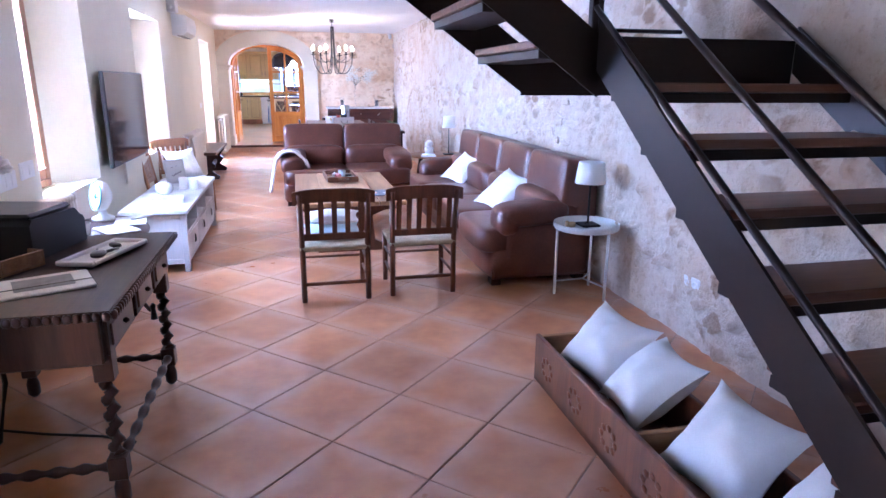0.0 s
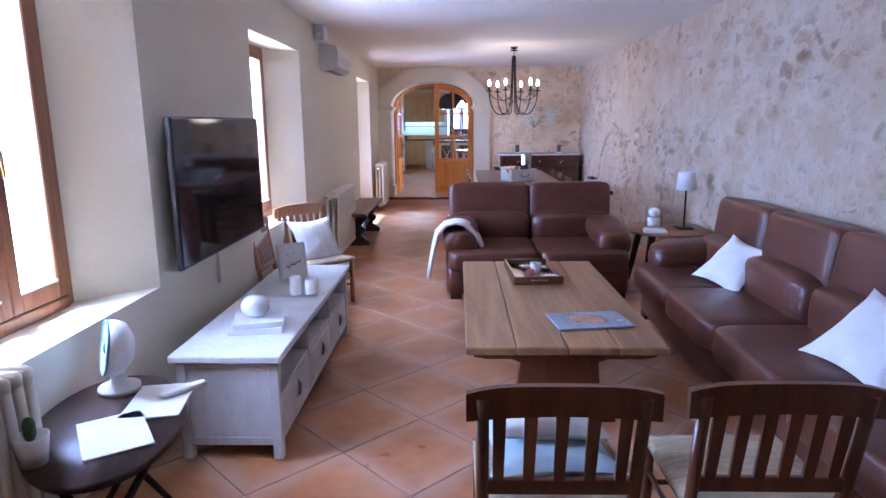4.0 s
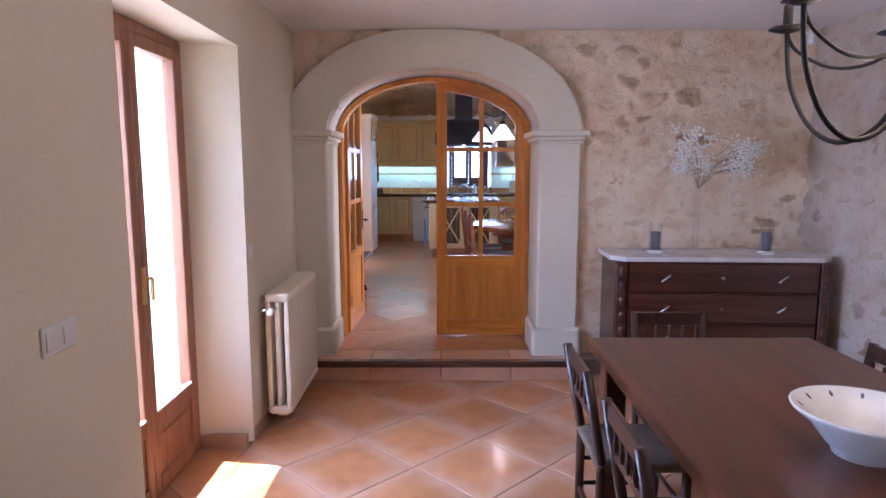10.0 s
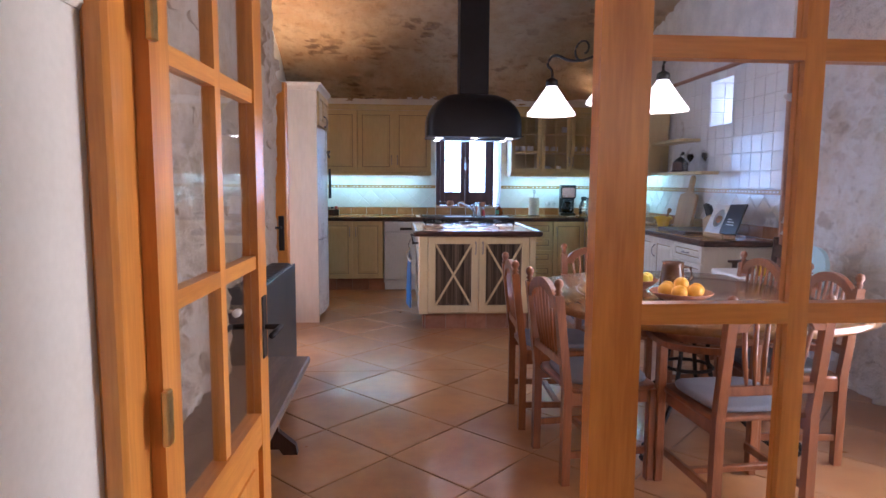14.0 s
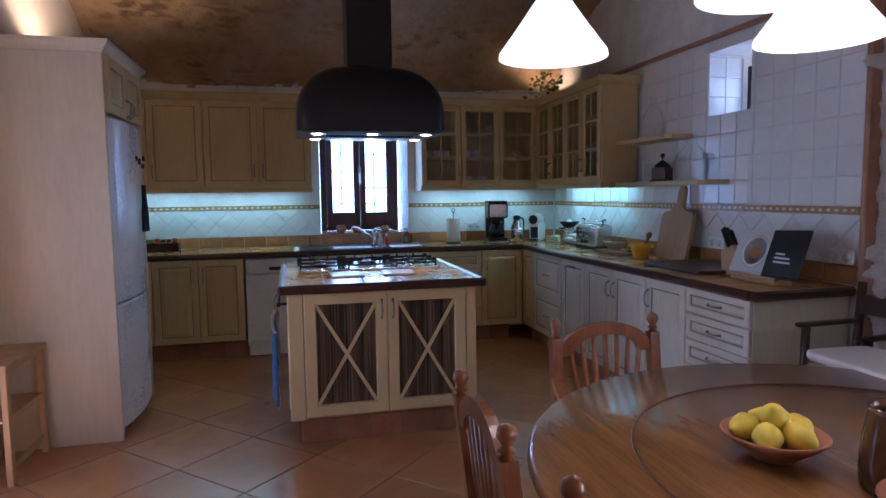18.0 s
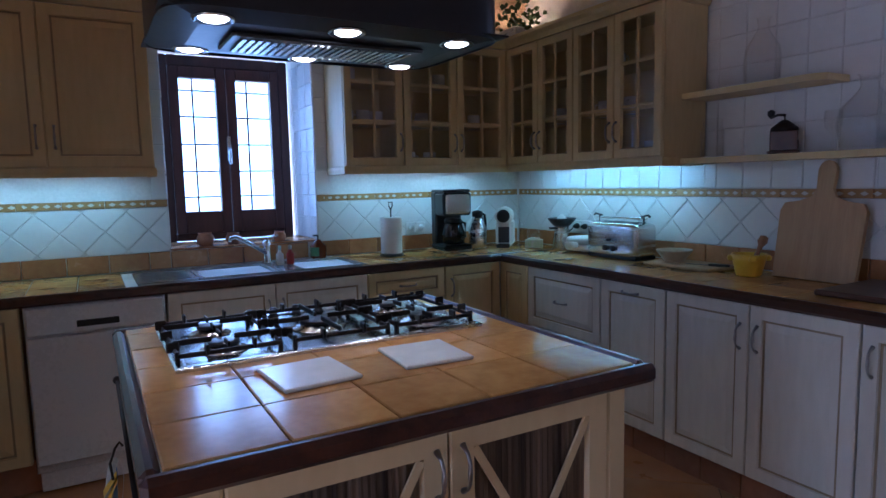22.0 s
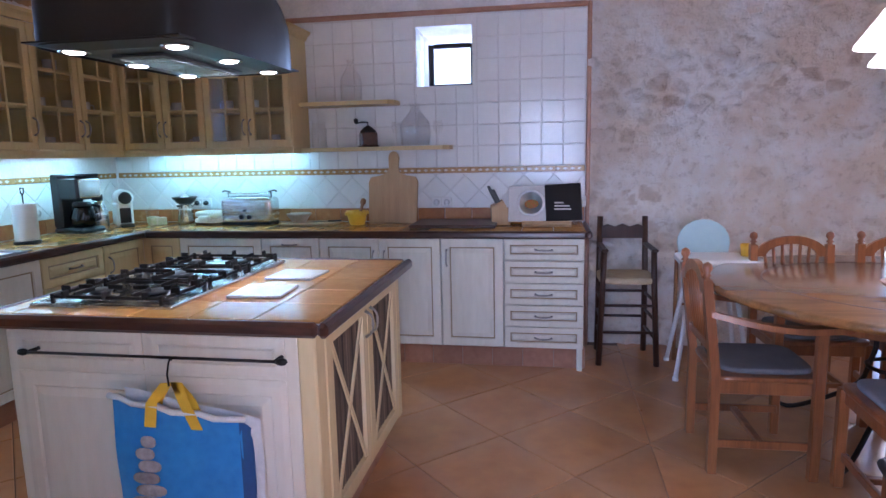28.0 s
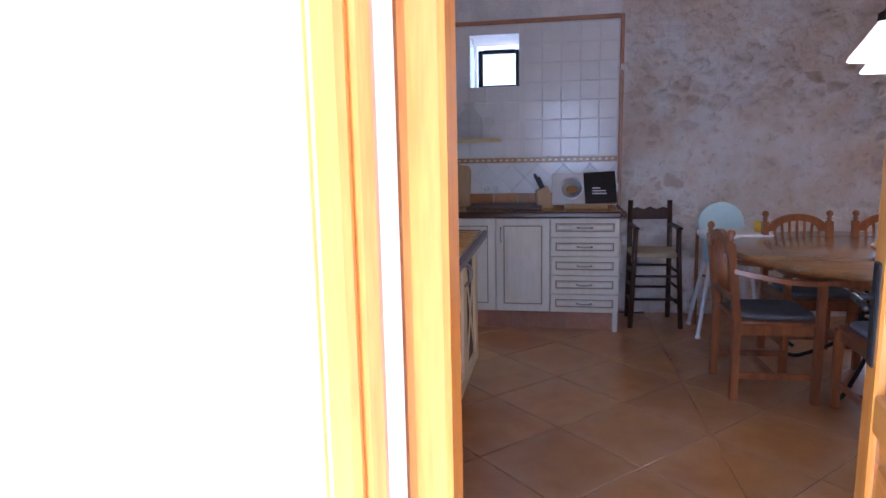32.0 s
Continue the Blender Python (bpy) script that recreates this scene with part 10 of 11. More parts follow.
for s in (-1, 1):
    part("rack_handle", Build().tube([(s * 0.17, 0, 0.20), (s * 0.17, 0, 0.235), (s * 0.15, 0, 0.24), (s * 0.20, 0, 0.25), (s * 0.215, 0, 0.24)], 0.006, 6), BLACK, to)
    part("rack_wire", Build().rod((-0.17, s * 0.03, 0.228), (0.17, s * 0.03, 0.228), 0.0025, 6), CHROME, to)
    part("knob", Build().lathe([(0.018, 0), (0.016, 0.014), (0.001, 0.015)], 14, pose(0.03 * s, -0.085, 0.06, 90)), BLACK, to)
part("lever", Build().box(-0.012, -0.105, 0.10, 0.012, -0.084, 0.115, 0.004), BLACK, to)
tr = single("wooden_tray", Build().box(-0.115, -0.20, 0, 0.115, 0.20, 0.016, 0.005), BEECH, "flat wooden serving board on the worktop", "board", pose(2.92, 22.90, CZ))
TAN_GLAZE = material("tan_glazed_ceramic", (0.56, 0.44, 0.30), (0.46, 0.34, 0.22), 0.3, scale=9, fine=40, bump=0.1)
single("ceramic_bowl", Build().lathe([(0.05, 0), (0.055, 0.008), (0.088, 0.05), (0.092, 0.06), (0.086, 0.061), (0.05, 0.016), (0.001, 0.012)], 26), TAN_GLAZE, "cream ribbed ceramic bowl on a serving board", "bowl", pose(2.93, 23.0, CZ + 0.017))
single("small_knife", Build().box(-0.008, -0.11, 0, 0.008, -0.01, 0.012, 0.004).box(-0.010, -0.0095, 0.004, 0.010, 0.10, 0.006, 0), BLACK, "small kitchen knife lying on a serving board", "knife", pose(2.90, 22.78, CZ + 0.017, 0, 0, 20))
mo = thing("mortar", (2.88, 22.54, CZ), 0, "yellow glazed mortar with a wooden pestle", "mortar")
part("bowl", Build().lathe([(0.05, 0), (0.055, 0.008), (0.070, 0.07), (0.078, 0.10), (0.066, 0.10), (0.055, 0.03), (0.001, 0.02)], 22), YELLOW, mo)
for k in range(4):
    part("lug", Build().box(0.066, -0.016, 0.07, 0.092, 0.016, 0.095, 0.006, pose(0, 0, 0, 0, 0, 45 + 90 * k)), YELLOW, mo)
part("pestle", Build().lathe([(0.001, 0), (0.022, 0.01), (0.022, 0.03), (0.011, 0.05), (0.011, 0.12), (0.022, 0.14), (0.018, 0.165), (0.001, 0.172)], 12, pose(0.01, 0.0, 0.022, 14, 14)), HONEY_WOOD, mo)
cb_out = [(-0.175, 0.0), (0.175, 0.0), (0.182, 0.30), (0.165, 0.335), (0.10, 0.345), (0.05, 0.365), (0.034, 0.40)] + arc(0, 0.475, 0.038, 0.048, 0, 180, 8) + [(-0.034, 0.40), (-0.05, 0.365), (-0.10, 0.345), (-0.165, 0.335), (-0.182, 0.30)]
single("cutting_board", Build().prism(cb_out, 0.024), BEECH, "large paddle-shaped wooden cutting board leaning on the wall", "cutting board", pose(2.955, 22.30, CZ + 0.002, 0, 0, -90) @ pose(0, 0, 0, -11))
single("dark_board", Build().box(-0.21, -0.29, 0, 0.21, 0.29, 0.022, 0.006), SLATE_TRAY, "dark brown wooden board lying flat on the worktop", "board", pose(2.85, 21.82, CZ))
kb = thing("knife_block", (2.87, 21.52, CZ), -80, "wooden knife block with black-handled knives", "knife block")
part("block", Build().prism([(-0.05, 0), (0.07, 0), (0.07, 0.08), (0.02, 0.17), (-0.06, 0.13)], 0.10, pose(0, -0.05, 0)), BEECH, kb)
for k, (u, h) in enumerate([(-0.034, 0.12), (-0.012, 0.13), (0.010, 0.125), (0.032, 0.11), (-0.02, 0.10), (0.015, 0.10)]):
    x0 = -0.02 if k < 4 else 0.0
    part("knife_handle", Build().box(-0.009, -0.007, 0, 0.009, 0.007, h, 0.004, pose(x0, u, 0.15, 0, -26)), BLACK, kb)
bk = thing("book_stand", (2.84, 21.20, CZ), -90, "wooden cookbook stand on the worktop", "book stand")
part("ledge", Build().box(-0.16, -0.13, 0, 0.16, -0.02, 0.022, 0.004), BEECH, bk)
part("lip", Build().box(-0.16, -0.13, 0.0225, 0.16, -0.118, 0.04, 0.003), BEECH, bk)
part("back_board", Build().box(-0.15, 0.0, 0, 0.15, 0.012, 0.22, 0.003, pose(0, -0.045, 0.023, -22)), BEECH, bk)
ck = thing("cookbook", (2.84, 21.20, CZ + 0.024), -90, "open cookbook with a plate photograph and a black page", "book")
lean = pose(0, -0.062, 0.002, -22)
part("page_block", Build().box(-0.255, -0.010, 0, -0.004, -0.001, 0.25, 0.003, lean), BOOK_PHOTO, ck, "white page with a photograph")
part("black_cover", Build().box(-0.003, -0.016, 0, 0.235, -0.001, 0.256, 0.004, lean @ pose(0, 0, 0, 0, -3)), BLACK, ck, "black page with pale writing")
part("plate_picture", Build().lathe([(0.001, 0.0), (0.072, 0.0), (0.082, 0.0008), (0.092, 0.0004)], 26, lean @ pose(-0.105, -0.0106, 0.13, 90)), CERAMIC, ck)
part("food_picture", Build().puff(-0.05, -0.004, -0.035, 0.05, 0.004, 0.03, 2, 12, lean @ pose(-0.10, -0.0115, 0.125)), FOOD, ck)
for k, w in enumerate((0.11, 0.10, 0.06)):
    part("text_line", Build().box(0.05, -0.0175, 0.08 + 0.022 * k, 0.05 + w, -0.0165, 0.090 + 0.022 * k, 0, lean), PAPER, ck)

# north run, left of the window
sj = thing("storage_jar", (-1.0, 24.38, CZ), 0, "small pale green jar with a cork lid", "jar")
part("glass", Build().lathe([(0.055, 0), (0.06, 0.008), (0.06, 0.09), (0.05, 0.10), (0.001, 0.10)], 20), material("pale_green_glaze", (0.36, 0.45, 0.30), (0.30, 0.38, 0.24), 0.2), sj)
part("lid", Build().lathe([(0.052, 0.101), (0.052, 0.118), (0.001, 0.122)], 16), BEECH, sj)
sr = thing("spice_rack", (-0.75, 24.40, CZ), 0, "dark wooden spice box full of small jars", "spice rack")
for x0, y0, x1, y1 in ((-0.16, -0.06, 0.16, -0.05), (-0.16, 0.05, 0.16, 0.06), (-0.16, -0.05, -0.15, 0.05), (0.15, -0.05, 0.16, 0.05)):
    part("board", Build().box(x0, y0, 0, x1, y1, 0.075, 0.002), DARK_WOOD, sr)
part("bottom", Build().box(-0.15, -0.05, 0.002, 0.15, 0.05, 0.010, 0), DARK_WOOD, sr)
for k in range(6):
    cjar = part("spice_jar", Build().lathe([(0.019, 0), (0.021, 0.006), (0.021, 0.07), (0.001, 0.071)], 12, pose(-0.122 + 0.049 * k, 0.005 * (-1) ** k, 0.011)), (GREEN_GLASS, AMBER, RED_LABEL, GREEN_GLASS, CLAY, AMBER)[k], sr)
    part("jar_lid", Build().lathe([(0.020, 0.0715), (0.020, 0.09 + 0.006 * (k % 3)), (0.001, 0.092 + 0.006 * (k % 3))], 12, pose(-0.122 + 0.049 * k, 0.005 * (-1) ** k, 0.011)), (BLACK, GREEN_GLASS, RED_LABEL, BLACK, BLACK, RED_LABEL)[k], cjar)

# sink
sk = thing("sink", (1.04, 24.27, CZ - 0.012), 0, "taupe composite sink with two bowls and a drainer", "sink")
sx0, sx1, sy0, sy1 = -0.59, 0.59, -0.22, 0.22


def bowl_sheet():
    b = Build()
    b.box(sx0, sy0, 0.0, sx0 + 0.28, sy1, 0.014, 0.004)
    return b


part("drainer", bowl_sheet(), SINK, sk)
for k in range(7):
    part("drainer_rib", Build().box(sx0 + 0.03, -0.15 + 0.05 * k - 0.006, 0.0145, sx0 + 0.25, -0.15 + 0.05 * k + 0.006, 0.018, 0.002), SINK, sk)
for x0, x1 in ((sx0 + 0.282, sx0 + 0.70), (sx0 + 0.80, sx1)):
    part("bowl", rings(Build(), x1 - x0, sy1 - sy0, [(0, 0.0), (0, -0.014), (0.022, -0.014), (0.032, -0.006), (0.05, 0.13)], m=pose(x0, sy0, 0, -90)), SINK, sk)
part("tap_deck", Build().box(sx0 + 0.702, sy0, 0, sx0 + 0.798, sy1, 0.014, 0.004), SINK, sk)
tp = thing("mixer_tap", (1.16, 24.43, CZ + 0.003), -20, "chrome kitchen mixer tap with a long spout", "tap")
part("body", Build().lathe([(0.028, 0), (0.028, 0.01), (0.022, 0.02), (0.022, 0.10), (0.024, 0.12), (0.014, 0.135), (0.001, 0.137)], 18), CHROME, tp)
part("spout", Build().tube([(0, -0.01, 0.06), (-0.09, -0.08, 0.13), (-0.15, -0.13, 0.17), (-0.175, -0.15, 0.165), (-0.18, -0.155, 0.145)], 0.012, 10), CHROME, tp)
part("lever", Build().tube([(0, 0, 0.135), (0.02, -0.02, 0.155), (0.07, -0.05, 0.165)], 0.007, 8), CHROME, tp)
for x, mat, lid, label in ((1.20, WHITE_PLASTIC, MINT, "small white soap bottle beside the tap"), (1.26, RED_LABEL, WHITE_PLASTIC, "small red-labelled bottle beside the tap")):
    sb = thing("soap_bottle", (x, 24.30, CZ + 0.004), 0, label, "bottle")
    part("bottle", Build().lathe([(0.02, 0), (0.022, 0.005), (0.022, 0.06), (0.010, 0.075), (0.008, 0.085)], 14), mat, sb)
    part("cap", Build().lathe([(0.010, 0.0855), (0.010, 0.11), (0.001, 0.112)], 12), lid, sb)
am = thing("soap_dispenser", (1.50, 24.52, CZ), 0, "amber bottle with a pump and a printed label", "bottle")
part("bottle", Build().lathe([(0.045, 0), (0.05, 0.008), (0.05, 0.075), (0.02, 0.105), (0.016, 0.115)], 18), AMBER, am)
part("label", Build().lathe([(0.0508, 0.015), (0.0508, 0.07)], 18, turn=4.5), GREEN_GLASS, am, "printed label")
part("pump", Build().tube([(0, 0, 0.115), (0, 0, 0.14), (-0.03, 0, 0.142)], 0.006, 8), BLACK, am)
for k, (x, r) in enumerate(((0.86, 0.05), (1.02, 0.045), (1.30, 0.04))):
    single("clay_pot", Build().lathe([(r * 0.7, 0), (r * 0.98, r * 0.5), (r, r * 0.9), (r * 0.72, r * 1.35), (r * 0.8, r * 1.5), (r * 0.7, r * 1.5), (r * 0.85, r * 0.8), (0.001, r * 0.15)], 20), CLAY, "small brown clay pot below the kitchen window", "pot", pose(x, 24.66, 1.173), "clay pots")

# on the wall shelves
js = thing("glass_jar", (3.0, 22.84, 1.611), 0, "clear glass preserving jar on a wall shelf", "jar")
part("glass", Build().lathe([(0.05, 0), (0.055, 0.006), (0.055, 0.13), (0.045, 0.15), (0.045, 0.17), (0.041, 0.17), (0.041, 0.15), (0.051, 0.13), (0.051, 0.01), (0.001, 0.008)], 20), CLEAR_GLASS, js)
part("lid", Build().lathe([(0.048, 0.171), (0.048, 0.188), (0.001, 0.192)], 18), CLEAR_GLASS, js)
cg = thing("coffee_grinder", (3.0, 22.47, 1.611), 30, "old wooden coffee grinder with a black crank", "coffee grinder")
part("box", Build().box(-0.055, -0.055, 0.012, 0.055, 0.055, 0.10, 0.004), MAHOGANY, cg)
part("base_board", Build().box(-0.065, -0.065, 0, 0.065, 0.065, 0.012, 0.004), MAHOGANY, cg)
part("drawer", Build().box(-0.035, -0.058, 0.02, 0.035, -0.0552, 0.06, 0.002), MAHOGANY, cg)
part("hopper", Build().lathe([(0.058, 0.101), (0.055, 0.115), (0.025, 0.14), (0.012, 0.15)], 20), BLACK_IRON, cg)
part("crank", Build().tube([(0, 0, 0.145), (0, 0, 0.172), (0.06, 0.03, 0.178), (0.12, 0.06, 0.172)], 0.006, 8), BLACK_IRON, cg)
part("crank_knob", Build().lathe([(0.006, 0), (0.016, 0.01), (0.016, 0.03), (0.001, 0.038)], 12, pose(0.12, 0.06, 0.172)), BLACK, cg)
for x, y, z, s, label in ((2.99, 22.12, 1.611, 1.0, "large clear glass demijohn on a wall shelf"), (2.99, 22.58, 1.931, 0.72, "clear glass decanter on the upper wall shelf")):
    single("demijohn" if s == 1.0 else "decanter", Build().lathe([(0.09 * s, 0), (0.105 * s, 0.01), (0.112 * s, 0.10), (0.10 * s, 0.17), (0.045 * s, 0.225), (0.032 * s, 0.25), (0.036 * s, 0.29), (0.046 * s, 0.295), (0.040 * s, 0.295), (0.028 * s, 0.25), (0.095 * s, 0.165), (0.105 * s, 0.10), (0.098 * s, 0.016), (0.001, 0.012)], 26), CLEAR_GLASS, label, "glass bottle", pose(x, y, z))
for y in (22.26, 21.96):
    single("wine_glass", Build().lathe([(0.032, 0), (0.030, 0.003), (0.004, 0.01), (0.004, 0.07), (0.03, 0.10), (0.036, 0.135), (0.032, 0.17), (0.030, 0.168), (0.033, 0.135), (0.001, 0.085)], 16), CLEAR_GLASS, "clear stemmed glass on a wall shelf", "glass", pose(3.0, y, 1.611), "stemmed glasses")

# bag on the island's rail
bag = thing("shopping_bag", (0.285, 22.32, KFLOOR + 0.21), -90, "blue plastic shopping bag hanging from the island's rail", "bag")
fl = Build()
nn, mm = 10, 8
vs = []
for j in range(mm + 1):
    for i in range(nn + 1):
        u, v = i / nn - 0.5, j / mm
        vs.append((u * 0.44, -0.035 * (1 - (2 * u) ** 2) * (1 - 0.4 * v) + 0.004 * math.sin(i * 1.7 + j), v * 0.445 - 0.02 - 0.06 * u))
fc = [[j * (nn + 1) + i, j * (nn + 1) + i + 1, (j + 1) * (nn + 1) + i + 1, (j + 1) * (nn + 1) + i] for j in range(mm) for i in range(nn)]
part("front_sheet", fl.add(vs, fc, True), BAG_BLUE, bag)
part("back_sheet", Build().add([(x * 1.04 + 0.05, 0.010 + 0.006 * math.sin(k), z + 0.018 - 0.05 * x) for k, (x, y, z) in enumerate(vs)], fc, True), BAG_WHITE, bag)
part("gusset", Build().add([(0.212, -0.006, -0.045), (0.250, 0.004, -0.03), (0.250, 0.006, 0.37), (0.212, -0.004, 0.395), (0.212, 0.002, -0.045), (0.250, 0.009, -0.03), (0.250, 0.010, 0.37), (0.212, 0.004, 0.395)], [(0, 1, 2, 3), (7, 6, 5, 4), (0, 4, 5, 1), (1, 5, 6, 2), (2, 6, 7, 3), (3, 7, 4, 0)]), BAG_FOLD, bag, "dark blue folded side")
for k in range(6):
    part("pebble_print", Build().puff(-0.10 + 0.014 * (k % 2) - (0.062 - 0.007 * k), -0.003, 0.10 + 0.040 * k, -0.10 + 0.014 * (k % 2) + (0.062 - 0.007 * k), 0.003, 0.141 + 0.040 * k, 2.4, 14, pose(0, -0.034 + 0.0015 * k, 0)), PEBBLE, bag)
part("pebble_print", Build().puff(-0.205, -0.003, 0.02, -0.01, 0.003, 0.105, 2.4, 16, pose(0, -0.031, 0)), ROCK_PRINT, bag)
part("rim", Build().tube([(-0.23 + 0.046 * k, -0.035 * (1 - (0.2 * k - 1) ** 2) * 0.6 - 0.001, 0.427 + 0.03 - 0.006 * k + 0.006 * math.sin(k * 2.1)) for k in range(11)], 0.010, 6), BAG_WHITE, bag, "white frayed rim")
for dy in (-0.026, 0.004):
    hd = Build()
    hp = [(-0.075, dy, 0.37), (-0.06, dy - 0.004, 0.45), (-0.025, 0.0, 0.505), (0.01, 0.0, 0.51), (0.05, dy - 0.004, 0.46), (0.085, dy, 0.37)]
    hv2 = []
    for x, y, z in hp:
        hv2 += [(x - 0.020, y, z), (x + 0.020, y, z)]
    part("carry_handle", hd.add(hv2, [[2 * k, 2 * k + 1, 2 * k + 3, 2 * k + 2] for k in range(5)], True), YELLOW, bag, "yellow carry handle")
txt = bpy.data.curves.new("size_mark", "FONT")
txt.body, txt.size, txt.extrude = "5L", 0.035, 0.0004
mark = new("size_mark", txt)
txt.materials.append(BAG_WHITE)
mark.matrix_basis = pose(0.245, -0.012, 0.02, 90)
mark.parent = bag
part("hook", Build().tube([(-0.01, -0.008, 0.50), (-0.01, -0.012, 0.54), (-0.01, 0.0, 0.572), (-0.01, 0.010, 0.585), (-0.01, 0.016, 0.575)], 0.003, 6), BLACK_IRON, bag)
# ivy on top of the corner cabinets
iv = thing("ivy_plant", (2.86, 24.25, 2.424), 0, "trailing ivy in a pale box on top of the cabinets", "plant")
part("planter", Build().box(-0.10, -0.10, 0, 0.10, 0.10, 0.09, 0.006), PETAL, iv)
lv = Build()
rng = random.Random(8)
for k in range(150):
    a, r = rng.uniform(0, 6.28), rng.uniform(0.0, 0.20)
    z = 0.09 + rng.uniform(-0.05, 0.20) * (1 - r * 2)
    s = rng.uniform(0.018, 0.035)
    lv.add([(0, 0, 0), (s, -0.7 * s, 0.1 * s), (1.6 * s, 0, 0.2 * s), (s, 0.7 * s, 0.1 * s)], [(0, 1, 2, 3)], m=pose(r * math.cos(a), r * math.sin(a), max(0.01, z), rng.uniform(-70, 70), rng.uniform(-70, 70), rng.uniform(0, 360)))
tagged(part("leaves", lv, LEAF, iv), kind="stuff")


# ---- floors laid with diagonal terracotta tiles ----
def clip_polygon(poly, x0, x1, y0, y1):
    for axis, limit, sign in ((0, x0, 1), (0, x1, -1), (1, y0, 1), (1, y1, -1)):
        out = []
        for i, p in enumerate(poly):
            q = poly[(i + 1) % len(poly)]
            ip, iq = sign * (p[axis] - limit) >= 0, sign * (q[axis] - limit) >= 0
            if ip:
                out.append(p)
            if ip != iq:
                s = (limit - p[axis]) / (q[axis] - p[axis])
                out.append((p[0] + s * (q[0] - p[0]), p[1] + s * (q[1] - p[1])))
        poly = out
        if len(poly) < 3:
            return []
    return poly


def slab(poly, z0, z1, bevel=0.005):
    """A tile over a convex outline, with a chamfered rim."""
    cx, cy = sum(p[0] for p in poly) / len(poly), sum(p[1] for p in poly) / len(poly)
    size = max(math.hypot(p[0] - cx, p[1] - cy) for p in poly)
    s = max(0.5, 1 - 1.4 * bevel / size)
    n = len(poly)
    verts = [(x, y, z0) for x, y in poly] + [(x, y, z1 - bevel * 0.5) for x, y in poly] + [(cx + (x - cx) * s, cy + (y - cy) * s, z1) for x, y in poly]
    faces = [[i, (i + 1) % n, n + (i + 1) % n, n + i] for i in range(n)] + [[n + i, n + (i + 1) % n, 2 * n + (i + 1) % n, 2 * n + i] for i in range(n)] + [list(range(2 * n, 3 * n))]
    return Build().add(verts, faces)


def diagonal_floor(parent, areas, anchor, z, mat, side=TILE_SIDE, joint=0.005):
    """Square tiles laid at 45 degrees over rectangles (x0, x1, y0, y1)."""
    h = side / math.sqrt(2)
    r = (side - joint) / math.sqrt(2)
    whole = None
    for x0, x1, y0, y1 in areas:
        for i in range(math.floor((x0 - anchor[0]) / h) - 2, math.ceil((x1 - anchor[0]) / h) + 3):
            for j in range(math.floor((y0 - anchor[1]) / h) - 2, math.ceil((y1 - anchor[1]) / h) + 3):
                if (i + j) % 2 == 0:
                    continue
                cx, cy = anchor[0] + i * h, anchor[1] + j * h
                diamond = [(cx + r, cy), (cx, cy + r), (cx - r, cy), (cx, cy - r)]
                poly = clip_polygon(diamond, x0, x1, y0, y1)
                if not poly:
                    continue
                area = abs(sum(poly[k][0] * poly[(k + 1) % len(poly)][1] - poly[(k + 1) % len(poly)][0] * poly[k][1] for k in range(len(poly)))) / 2
                if area < 0.004:
                    continue
                lift = 0.0012 * noise.noise(Vector((cx * 3.1, cy * 3.1, 0.5)))
                if area > 0.99 * 2 * r * r:
                    if whole is None:
                        whole = slab([(r, 0), (0, r), (-r, 0), (0, -r)], -0.012, 0.0).mesh("floor_tile", mat)
                    part("floor_tile", whole, None, parent, at=pose(cx, cy, z + lift))
                else:
                    part("floor_tile", slab([(x - cx, y - cy) for x, y in poly], -0.012, 0.0), mat, parent, at=pose(cx, cy, z + lift))


floor = structure("floor", Build().box(WEST - 0.35, 0.0, -0.05, EAST + 0.05, NORTH + 0.02, -0.006, 0), GROUT, "large terracotta floor tiles laid diagonally with grey joints", "floor")
diagonal_floor(floor, [(WEST - 0.32, WEST - 0.002, 14.4, 15.6), (WEST, EAST, 0.12, NORTH)], (0.769, 5.092), 0.0, TILE)
kfloor = structure("floor_kitchen", Build().box(KWEST - 0.1, NORTH - 0.2, 0.02, KEAST + 0.12, KNORTH + 0.02, KFLOOR - 0.006, 0), KGROUT, "large terracotta floor tiles laid diagonally with grey joints", "floor")
diagonal_floor(kfloor, [(AX - ARX, AX + ARX, NORTH + 0.025, KSOUTH), (KPIER, KEAST + 0.1, KSOUTH + 0.003, 20.69), (KWEST, KEAST, 20.693, KNORTH)], (1.20, 21.06), KFLOOR, KTILE)


# ---- wall tiles of the kitchen ----
tile_lean = random.Random(17)


def tile_slab(outline, axis, face, sign, lift=0.006):
    """A glazed tile over an outline (u, z) on a wall plane."""
    n = len(outline)
    cu, cz = sum(p[0] for p in outline) / n, sum(p[1] for p in outline) / n
    rows = []
    lean_u, lean_z = tile_lean.uniform(-0.014, 0.014), tile_lean.uniform(-0.014, 0.014)
    for f, d, own in ((1.0, 0.001, 0), (1.0, lift - 0.003, 1), (0.955, lift, 1)):
        rows += [(cu + (u - cu) * f, cz + (z - cz) * f, face + sign * (d + own * (lean_u * (u - cu) + lean_z * (z - cz)))) for u, z in outline]
    verts = [(d, u, z) if axis == "x" else (u, d, z) for u, z, d in rows]
    flip = (sign > 0) == (axis == "x")
    faces = [[r * n + k, r * n + (k + 1) % n, (r + 1) * n + (k + 1) % n, (r + 1) * n + k] for r in (0, 1) for k in range(n)] + [list(range(2 * n, 3 * n))]
    return Build().add(verts, faces if flip else [f[::-1] for f in faces])


